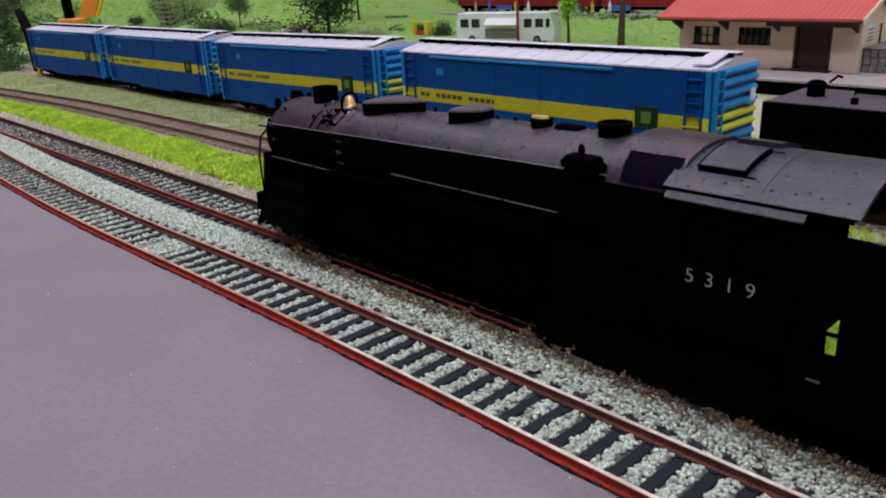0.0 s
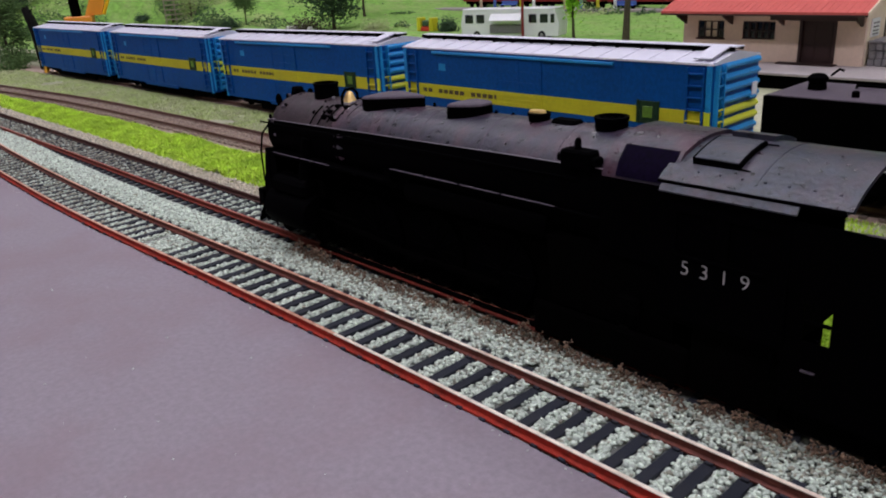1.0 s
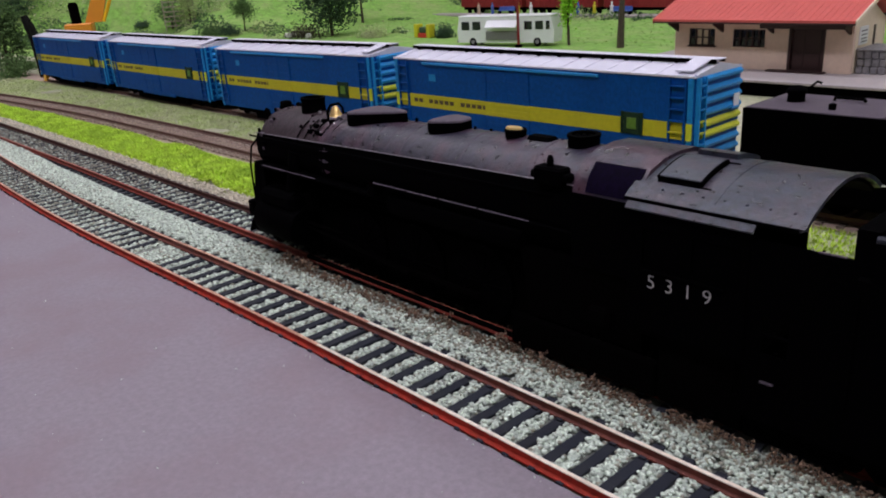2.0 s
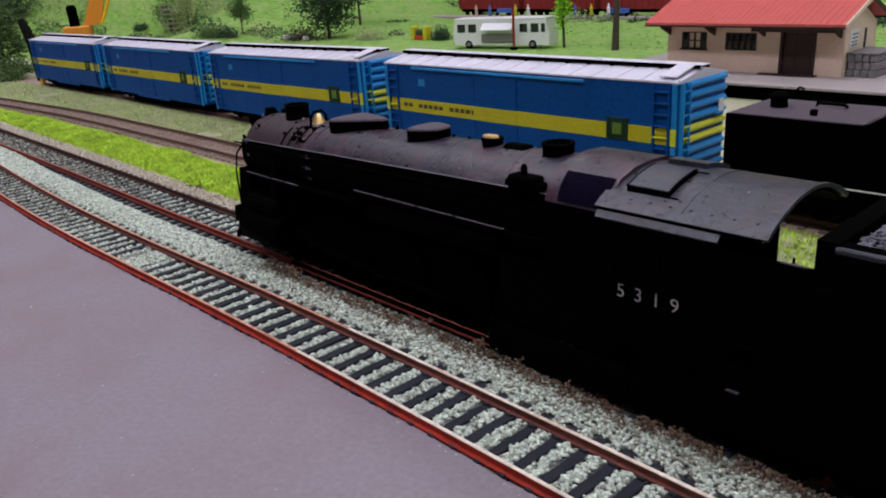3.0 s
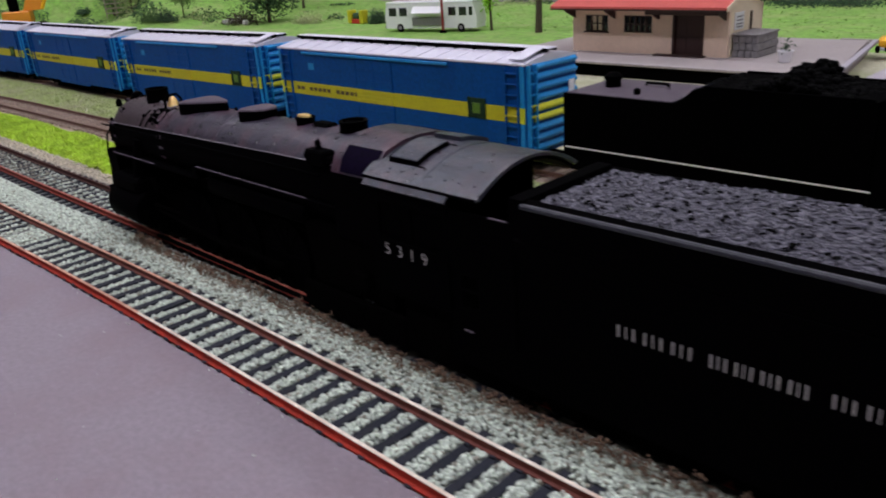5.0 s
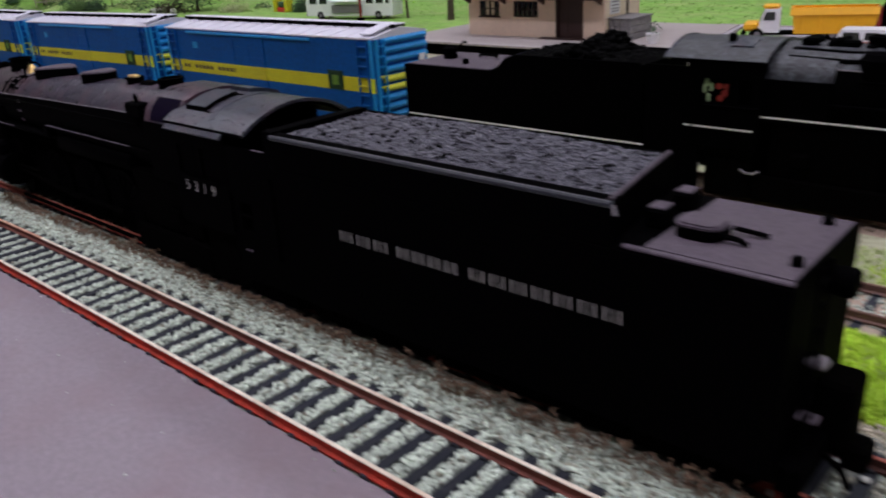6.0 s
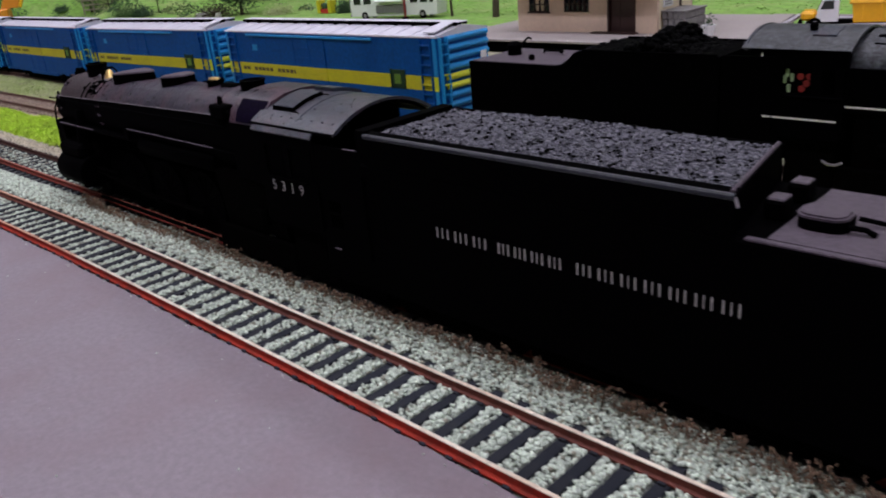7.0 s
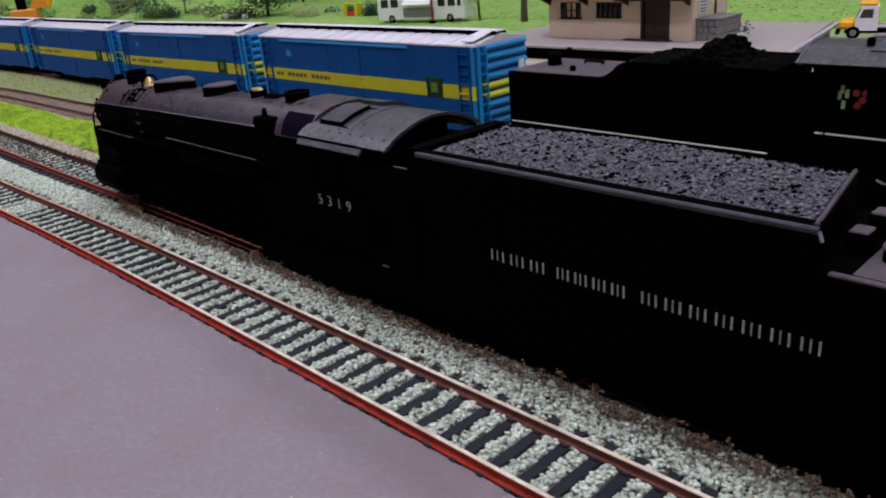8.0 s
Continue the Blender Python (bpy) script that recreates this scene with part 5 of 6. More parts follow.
def far_tender(m, label):
    """A tender with a long low tank behind and a heaped bunker at the front, front towards -x."""
    T = thing("tender", m, label, "tender", "coal tenders")
    W, DECK, TOP = 17.6, 39.6, 45.8
    prof = [(-27, 9.5), (88, 9.5), (88, DECK), (40, DECK), (36.5, DECK + 1.4), (33, TOP - 1.2), (30, TOP), (-27, TOP)]
    part("body", Shape().prism(prof, -W, W, "y"), M_BLACK, T, "black tank body")
    # deck and slope sheet painted lighter than the body for the light above
    part("deck", Shape().box(41, 87, -W + 0.8, W - 0.8, DECK, DECK + 0.3), M_DECK, T, "grey tank deck, overhead light put into the colour")
    part("slope_sheet", Shape().prism([(40.6, DECK + 0.3), (36.7, DECK + 1.7), (33.2, TOP - 0.9), (30.2, TOP + 0.3), (30.2, TOP - 0.1), (40.6, DECK - 0.2)], -W + 0.8, W - 0.8, "y"), M_ROOFBLK, T, "slope sheet before the bunker, light put into its grey")
    part("filler", Shape().lathe([(3.2, DECK), (3.0, DECK + 3.0), (3.6, DECK + 3.4), (3.6, DECK + 4.6), (2.2, DECK + 5.8), (0.1, DECK + 6.2)], (77, -1, 0), "z", 20), M_BLACK, T)
    part("filler_lever", Shape().wire([(73, -2, DECK + 5.2), (70.5, -2.6, DECK + 7.6), (69, -3.0, DECK + 7.0)], 0.5), M_BLACK, T)
    part("deck_handle", Shape().wire([(66, -8, DECK + 0.2), (66, -8, DECK + 1.4), (56, -8, DECK + 1.4), (54, -4, DECK + 1.6)], 0.6), M_BLACK, T)
    part("vent", Shape().lathe([(1.3, DECK), (1.3, DECK + 2.2), (0.2, DECK + 2.6)], (60, 9, 0), "z", 10), M_BLACK, T)
    for s in (-1, 1):
        part("bunker_rim", Shape().box(-26, 29, min(s * (W - 1.2), s * (W - 0.2)), max(s * (W - 1.2), s * (W - 0.2)), TOP, TOP + 0.8, 0.2), M_BLACK, T)
        part("white_line", Shape().box(-28, 87, min(s * W, s * (W + 0.2)), max(s * W, s * (W + 0.2)), 17.8, 18.3), M_LINE, T, "white painted line")
    n = 2600
    x, y = rng.uniform(-24, 32, n), rng.uniform(-W + 2, W - 2, n)
    rough = np.array([noise.noise(Vector((a * 0.16, b * 0.16, 6))) for a, b in zip(x, y)])
    z = TOP - 1.8 + (5.6 + 6.5 * rough) * np.exp(-((x - 0) / 10.5) ** 2) * np.cos(y / (W * 1.1)) + rng.uniform(-1.2, 1.2, n)
    me = lumps("coal", np.stack([x, y, z], -1), rng.uniform(1.2, 4.0, n), rng)
    me.materials.append(M_COALBLK)
    coal = new("coal", me)
    coal.parent = T
    coal["label"] = "heaped black coal lumps"
    part("underframe", Shape().box(-26, 88, -14, 14, 7.4, 9.6, 0.6), M_DARK, T)
    for cx in (0, 64):
        tr = part("truck", Shape().box(cx - 13, cx + 13, -12, 12, 6, 8.5, 0.6), M_DARK, T)
        for s in (-1, 1):
            part("side_frame", Shape().box(cx - 14, cx + 14, min(s * 11.4, s * 13), max(s * 11.4, s * 13), 5.6, 10.2, 0.8), M_DARK, tr)
            for ox in (-10, 10):
                wheel(tr, cx + ox, s, 10.5)
    part("coupler", Shape().box(88, 96, -1.3, 1.3, 6.6, 9.4, 0.4), M_DARK, T)
    part("rear_ladder", Shape().rod((88.6, -12, 10), (88.6, -12, DECK), 0.4, 6), M_BLACK, T)
    return T


locomotive(pose(0, 0.018, 0), "black steam locomotive with a brass bell and white number", "5319", False, False)
tender(pose(0, 0.018, 0), "black tender heaped with coal, white lettering on its side", True, False, 1.2)
BACK = pose(-0.032, 0.161, 0, 0, 0, 180)
locomotive(BACK, "black steam locomotive with white running-board edges on the far track", "", True, True)
far_tender(BACK, "black tender with a high coal heap and a white line")


# ---- boxcars ----
def boxcar(m, label):
    """Origin on the track's centre line under the middle of the car; 177 mm long."""
    C = thing("boxcar", m, label, "boxcar", "blue boxcars in a train")
    H, W, E, R = 88.3, 18.0, 49.3, 52.6
    part("body", Shape().box(-H, H, -W + 0.5, W - 0.5, 9.5, E - 0.3, 0.3), M_BLUE, C, "blue painted body")
    for s in (-1, 1):
        def face(x0, x1, z0, z1, d=0.2, c=0.06):
            a, b = s * (W - 0.5), s * (W - 0.5 + d)
            return Shape().box(x0, x1, min(a, b), max(a, b), z0, z1, c)

        sd = part("side", face(-H, H, 9.5, E - 0.4, 0.3), M_BLUE, C)
        part("stripe", face(-H, H, 24.6, 31.3, 0.38, 0.0), M_YEL, sd, "yellow stripe along the side")
        for k in range(-7, 8):
            if abs(k * 12 - 6 + 8) > 22:
                for za, zb in ((9.8, 24.5), (31.4, E - 1)):
                    part("side_seam", face(k * 12 - 0.25, k * 12 + 0.25, za, zb, 0.37), M_BLUE, sd)
        door = part("door", face(-22, 6, 11, 46.5, 0.6, 0.2), M_BLUE, C, "blue sliding door")
        part("door_stripe", face(-22, 6, 24.6, 31.3, 0.66, 0.0), M_YEL, door)
        for z in (16, 21, 26, 28, 30, 36, 41):
            part("door_rib", face(-21, 5, z - 0.25, z + 0.25, 0.78), M_YEL if 24.6 < z < 31.3 else M_BLUE, door)
        for x in (-21.5, 5.5, -8):
            for za, zb in ((11, 24.5), (31.4, 46.4)):
                part("door_post", face(x - 0.5, x + 0.5, za, zb, 0.85), M_BLUE, door)
        part("door_track", face(-66, 44.5, 46.8, 48.0, 1.5, 0.15), M_BLUEL, C, "light blue door track")
        part("sill", face(-30, 30, 8.2, 10.6, 0.9, 0.15), M_BLUE, C)
        # lettering as plain bars, small square placards
        for k in range(16):
            if k not in (2, 8):
                part("lettering_bar", face(-74.5 + 3.9 * k, -71.6 + 3.9 * k, 27.1, 29.1, 0.46, 0.0), M_INK, sd, "faded dark lettering bar")
        pc = part("placard", face(57.3, 65.2, 24.6, 33.6, 0.8, 0.15), M_PLACARD, C, "dark green square placard")
        for xa in (56, 65.4):
            part("placard_frame", face(xa, xa + 1.1, 24.4, 33.8, 0.9, 0.1), M_PLACARD, pc)
        part("placard_badge", face(58.8, 63.7, 26.6, 31.6, 0.95, 0.3), M_GREENL, pc, "green badge")
        part("emblem", face(-62, -57, 38.5, 42, 0.45, 0.0), M_BLUEL, sd, "small pale emblem")
        # side ladders near the ends
        for e in (-1, 1):
            la, lb = min(e * 78.5, e * 85.2), max(e * 78.5, e * 85.2)
            ld = part("ladder", face(la - 0.4, la + 0.4, 12, E - 1.5, 1.3), M_BLUE, C, "blue side ladder")
            part("ladder_rail", face(lb - 0.4, lb + 0.4, 12, E - 1.5, 1.3), M_BLUE, ld)
            for k in range(8):
                z = 14 + k * 4.5
                rg = face(la, lb, z - 0.3, z + 0.3, 1.6)
                part("rung", rg, M_YEL if 24 < z < 31.5 else M_BLUE, ld)
            cpost = face(min(e * 86.2, e * 88.4), max(e * 86.2, e * 88.4), 9, E - 0.6, 0.8, 0.2)
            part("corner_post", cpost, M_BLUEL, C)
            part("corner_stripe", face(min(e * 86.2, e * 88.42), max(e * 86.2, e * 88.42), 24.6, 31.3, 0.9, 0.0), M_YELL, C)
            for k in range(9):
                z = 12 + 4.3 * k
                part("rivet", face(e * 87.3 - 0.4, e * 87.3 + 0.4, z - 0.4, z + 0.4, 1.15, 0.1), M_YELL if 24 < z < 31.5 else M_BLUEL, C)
    # corrugated ends, ribs in paler blue and yellow for the light on them
    for e in (-1, 1):
        en = part("end", Shape().box(min(e * H, e * (H + 0.6)), max(e * H, e * (H + 0.6)), -W + 0.3, W - 0.3, 9.5, E + 0.6, 0.2), M_BLUE, C, "ribbed end wall")
        for k in range(9):
            z = 12.6 + 4.35 * k
            prof = [(e * (H + 0.5), z - 1.5), (e * (H + 1.9), z - 0.5), (e * (H + 2.0), z + 0.4), (e * (H + 1.5), z + 1.0), (e * (H + 0.5), z + 1.7)]
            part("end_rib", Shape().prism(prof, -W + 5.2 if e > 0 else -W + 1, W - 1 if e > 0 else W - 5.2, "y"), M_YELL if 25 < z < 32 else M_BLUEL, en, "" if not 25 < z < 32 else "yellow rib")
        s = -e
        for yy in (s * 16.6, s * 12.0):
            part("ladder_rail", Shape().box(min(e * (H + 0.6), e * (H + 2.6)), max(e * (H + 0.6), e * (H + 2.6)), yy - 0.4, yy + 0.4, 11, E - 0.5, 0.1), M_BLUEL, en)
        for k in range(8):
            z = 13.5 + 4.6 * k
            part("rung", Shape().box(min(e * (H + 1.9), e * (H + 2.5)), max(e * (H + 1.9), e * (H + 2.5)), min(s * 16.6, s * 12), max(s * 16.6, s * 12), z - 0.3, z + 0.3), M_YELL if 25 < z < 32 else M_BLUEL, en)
        part("brake_platform", Shape().box(min(e * (H + 0.6), e * (H + 2.8)), max(e * (H + 0.6), e * (H + 2.8)), 8, 14, 33.2, 33.8), M_BLUEL, en)
        part("defect_card", Shape().box(min(e * (H + 1.8), e * (H + 2.2)), max(e * (H + 1.8), e * (H + 2.2)), e * 12.6 - 2, e * 12.6 + 2, 34, 39), M_VWHITE, en, "small white card holder")
        part("coupler", Shape().box(min(e * H, e * (H + 7)), max(e * H, e * (H + 7)), -1.4, 1.4, 7.2, 10, 0.3), M_DARK, C)
    # roof: low gable of panels with ribs, running board on brackets
    sec = [(-W - 0.3, E - 0.5), (W + 0.3, E - 0.5), (W + 0.3, E + 0.2), (0, R), (-W - 0.3, E + 0.2)]
    roof = part("roof", Shape().prism(sec, -H - 0.8, H + 0.8), M_ROOF, C, "silver-white panelled roof")
    for k in range(15):
        x = -84 + 12 * k
        rib = Shape()
        for s in (-1, 1):
            rib.prism([(s * (W + 0.2), E + 0.25), (s * 0.5, R - 0.02), (s * 0.5, R + 0.25), (s * (W + 0.2), E + 0.5)], x - 0.35, x + 0.35)
        part("roof_rib", rib, M_ROOF, roof)
    rw = part("roof_walk", Shape().box(-H - 1.5, H + 1.5, -1.0, 1.0, R + 1.1, R + 1.6, 0.1), M_ROOF, C, "raised roof walk of three boards")
    for ya in (-3.4, 1.2):
        part("walk_board", Shape().box(-H - 1.5, H + 1.5, ya, ya + 2.2, R + 1.1, R + 1.6, 0.1), M_ROOF, rw)
    # dark strips painting the shadow below the roof walk
    for yy in (-3.5, 3.5):
        part("walk_edge", Shape().box(-H - 1.0, H + 1.0, yy - 0.12, yy + 0.12, R - 0.1, R + 1.45), M_DARK, rw, "black strip for the shade under the roof walk")
    for k in range(15):
        part("walk_bracket", Shape().box(-84 + 12 * k - 0.5, -84 + 12 * k + 0.5, -4.4, 4.4, R - 0.6, R + 1.1), M_DARK, rw)
    for e in (-1, 1):
        s = -e
        part("lateral_walk", Shape().prism([(s * 3.4, R + 1.1), (s * 3.4, R + 1.6), (s * 16.5, E + 2.0), (s * 16.5, E + 1.5)], min(e * 79.5, e * 87), max(e * 79.5, e * 87)), M_ROOF, rw, "end platform of the roof walk")
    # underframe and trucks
    # centre sill drawn deep and side boxes added for the dark shadow underneath
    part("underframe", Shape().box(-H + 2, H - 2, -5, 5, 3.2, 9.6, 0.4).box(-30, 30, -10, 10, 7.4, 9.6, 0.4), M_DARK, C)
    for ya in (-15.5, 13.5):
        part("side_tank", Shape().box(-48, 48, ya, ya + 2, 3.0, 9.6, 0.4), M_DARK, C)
    for cx in (-64, 64):
        tr = part("truck", Shape().box(cx - 3, cx + 3, -12, 12, 5.4, 8.4, 0.5), M_DARK, C)
        for ya in (-12.6, 11.2):
            part("side_frame", Shape().box(cx - 13, cx + 13, ya, ya + 1.4, 5.2, 9.4, 0.8), M_DARK, tr)
        for ox in (-10, 10):
            for s in (-1, 1):
                wheel(tr, cx + ox, s, 9.6)
    return C


def car_pose(x):
    slope = (centre("far", x + 60) - centre("far", x - 60)) / 120
    dip = (sag("far", x + 64) - sag("far", x - 64)) / 128
    return pose(x * MM, centre("far", x) * MM, (sag("far", x + 64) + sag("far", x - 64)) / 2 * MM, 0, -math.degrees(math.atan(dip)), math.degrees(math.atan(slope)))


first_car = boxcar(car_pose(-228.6), "blue boxcar with a yellow stripe and silver roof")
for x in (-427.5, -625.0, -822.0):
    copy_thing(first_car, car_pose(x))


# ---- station ----
def station():
    p = part("platform", Shape().prism([(-372, 385), (-103, 385), (-131, 540), (-372, 540)], -1.5, 9.0, "z"), M_PLAT)
    tagged(p, "grey concrete station platform with a dark front wall", "platform", kind="structure")
    part("platform_kerb", Shape().box(-372, -102, 380.5, 388, 7.6, 9.4, 0.4), M_PLAT, p)
    part("platform_end_kerb", Shape().prism([(-103.5, 388), (-99.5, 388), (-124.5, 540), (-128, 540)], 7.6, 9.6, "z"), M_ROAD, p, "pale end kerb")
    # black face painting the shadow below the platform edge
    part("platform_wall", Shape().box(-372, -103.5, 384, 385.6, -1.5, 7.6), M_DARK, p, "dark front wall, its shadow put into the colour")
    r = part("road", Shape().box(-98, 620, 400, 560.5, -1.55, 0.4).box(-130, 620, 560.5, 600, -1.55, 0.4), M_ROAD)
    tagged(r, "pale grey road beside the station", "road", kind="structure")
    part("kerb", Shape().box(-172, 620, 600, 603, -1.5, 1.4, 0.3), M_PLAT, r)

    H = thing("station_house", pose(0, 0, 0.009), "cream station house with a red roof and brown door", "house")
    x0, x1, y0, y1, ev, rd, ym = -320, -188.5, 428, 482, 33.5, 49.6, 451
    # front wall with its openings left free
    fw = [(x0, -308, y0, y0 + 3, 0, ev), (-287, -272.5, y0, y0 + 3, 0, ev), (-248.5, -230, y0, y0 + 3, 0, ev), (-207.8, x1, y0, y0 + 3, 0, ev), (-308, -287, y0, y0 + 3, 0, 15.5), (-308, -287, y0, y0 + 3, 28, ev), (-272.5, -248.5, y0, y0 + 3, 0, 15.5), (-272.5, -248.5, y0, y0 + 3, 28, ev), (-230, -207.8, y0, y0 + 3, 30, ev)]
    for b in fw:
        part("wall_panel", Shape().box(*b), M_WALL, H, "cream rendered wall")
    part("back_wall", Shape().box(x0, x1, y1 - 3, y1, 0, ev), M_WALL, H)
    part("left_wall", Shape().prism([(y0 + 3, 0), (y1 - 3, 0), (y1 - 3, ev), (ym, rd - 3), (y0 + 3, ev)], x0, x0 + 3), M_WALL, H)
    part("gable_wall", Shape().prism([(y0 + 3, 0), (y1 - 3, 0), (y1 - 3, ev), (ym, rd - 2.4), (y0 + 3, ev)], x1 - 3, x1), M_WALL2, H, "pale cream gable wall")
    for s, ye in ((-1, 410.5), (1, 491)):
        slope = [(ye, ev + 0.9), (ym, rd), (ym, rd + 1.6), (ye - s * 0 , ev + 2.4)]
        rf = part("roof", Shape().prism(slope, x0 - 9, x1 + 6.5), M_TILE, H, "matt red roof slope")
        part("fascia", Shape().box(x0 - 9, x1 + 6.5, ye - 0.5, ye + 0.5, ev - 0.3, ev + 0.85), M_WOOD, rf)
        for k in range(33):
            x = x0 - 7 + k * 4.4
            part("roof_seam", Shape().prism([(ye, ev + 2.35), (ym, rd + 1.55), (ym, rd + 1.9), (ye, ev + 2.7)], x - 0.25, x + 0.25), M_TILE, rf)
        for xe in (x0 - 9.4, x1 + 6.1):
            part("verge_board", Shape().prism([(ye, ev - 0.6), (ym, rd - 1.2), (ym, rd + 1.7), (ye, ev + 2.5)], xe, xe + 0.9), M_TILE if xe < -250 else M_WALL2 if s < 0 else M_WOOD, rf)
    part("ridge_cap", Shape().rod((x0 - 9, ym, rd + 1.4), (x1 + 6.5, ym, rd + 1.4), 1.2, 8), M_TILE, H)
    for x in (-318, -281, -243, -191):
        part("eave_bracket", Shape().prism([(y0, ev - 8), (y0, ev), (y0 - 14, ev), (y0 - 14, ev - 1.5)], x - 0.8, x + 0.8), M_WOOD, H)
    part("door_beam", Shape().box(-246, -189, y0 - 15, y0 - 12.5, ev - 3.2, ev + 0.4, 0.3), M_WOOD, H, "dark timber beam over the door")
    dr = part("door", Shape().box(-230, -207.8, y0 + 1.6, y0 + 2.8, 0, 30), M_WOOD, H, "dark brown double door")
    part("door_frame", Shape().box(-231.2, -229.4, y0 - 0.8, y0 + 2, 0, 31).box(-208.4, -206.6, y0 - 0.8, y0 + 2, 0, 31).box(-231.2, -206.6, y0 - 0.8, y0 + 2, 29.6, 31), M_WOOD, dr)
    for x in (-224.5, -213.3):
        part("door_panel", Shape().box(x - 3.6, x + 3.6, y0 + 1.2, y0 + 1.8, 3, 13).box(x - 3.6, x + 3.6, y0 + 1.2, y0 + 1.8, 15.5, 27), M_WOOD, dr)
    part("door_step", Shape().box(-244, -204, y0 - 6, y0 - 0.2, 0, 0.9, 0.2), M_WOOD, H)
    # windows: frame, mullions, panes
    for xa, xb, cols in ((-308, -287, 4), (-272.5, -248.5, 5)):
        w = part("window", Shape().box(xa, xb, y0 + 1.8, y0 + 2.4, 15.5, 28), M_GLASS if cols == 5 else M_WALL2, H, "small barred window" if cols == 5 else "window with pale shutters")
        part("sill", Shape().box(xa - 1, xb + 1, y0 - 1.2, y0 + 1.5, 14.6, 15.6, 0.2), M_WOOD if cols == 4 else M_WALL2, w)
        for k in range(cols + 1):
            x = xa + (xb - xa) * k / cols
            part("mullion", Shape().box(x - 0.45, x + 0.45, y0 + 0.4, y0 + 1.8, 15.6, 28), M_WOOD, w)
        for z in (15.9, 21.5, 27.6):
            part("transom", Shape().box(xa, xb, y0 + 0.6, y0 + 1.8, z - 0.4, z + 0.4), M_WOOD, w)
        if cols == 4:
            for a, b in ((-307.2, -302.6), (-291.4, -287.8)):
                part("pane", Shape().box(a, b, y0 + 1.2, y0 + 1.9, 16.2, 27.4), M_GLASS, w)
    part("gable_window", Shape().box(x1 - 1, x1 + 0.3, 461, 464.5, 16, 29), M_WOOD, H, "narrow dark gable window")
    nb = part("notice_board", Shape().box(x1, x1 + 0.8, 436, 450, 18, 30, 0.2), M_VWHITE, H, "white notice board on the gable")
    for z in (27, 24.5, 22, 20):
        part("notice_bar", Shape().box(x1 + 0.82, x1 + 0.95, 438, 448, z - 0.5, z + 0.5), M_GREY, nb)
    # stone block against the gable
    B = thing("stone_planter", pose(0, 0, 0.009), "grey rough stone trough against the house wall", "trough")
    for k in range(4):
        for j in range(3):
            part("stone", Shape().box(-187.5 + k * 4.7 + (j % 2) * 0.6, -183.2 + k * 4.7 + (j % 2) * 0.6, 433, 466, 5 * j, 5 * j + 4.8, 0.5), M_STONE, B)
    part("stone_top", Shape().box(-188, -168, 432.5, 466.5, 14.9, 16.2, 0.4), M_STONE, B)
    F = thing("flower_pot", pose(-0.146, 0.424, 0.0092), "white flower pot with a small dark green plant", "pot")
    part("pot", Shape().lathe([(3.4, 0), (4.6, 6.4), (5.0, 6.6), (5.0, 7.4), (4.3, 7.4), (4.0, 5.5), (0.1, 5.5)], (0, 0, 0), "z", 16), M_VWHITE, F)
    q = rng.normal(0, 1, (70, 3)) * (2.2, 2.2, 2.6) + (0, 0, 10)
    part("plant", lumps("plant", q, rng.uniform(0.8, 1.8, 70), rng, "oct"), M_LEAF, F)


station()


# ---- vehicles ----
def wheels_of(V, spots, r):
    for x, y in spots:
        w = part("wheel", Shape().lathe([(0.1, -1.6), (r * 0.9, -1.6), (r, -1.1), (r, 1.1), (r * 0.9, 1.6), (0.1, 1.6)], (x, y, r), "y", 18), M_DARK, V)
        part("rim", Shape().lathe([(0.1, -1.8), (r * 0.5, -1.75), (r * 0.55, 1.75), (0.1, 1.8)], (x, y, r), "y", 14), M_GREY, w)


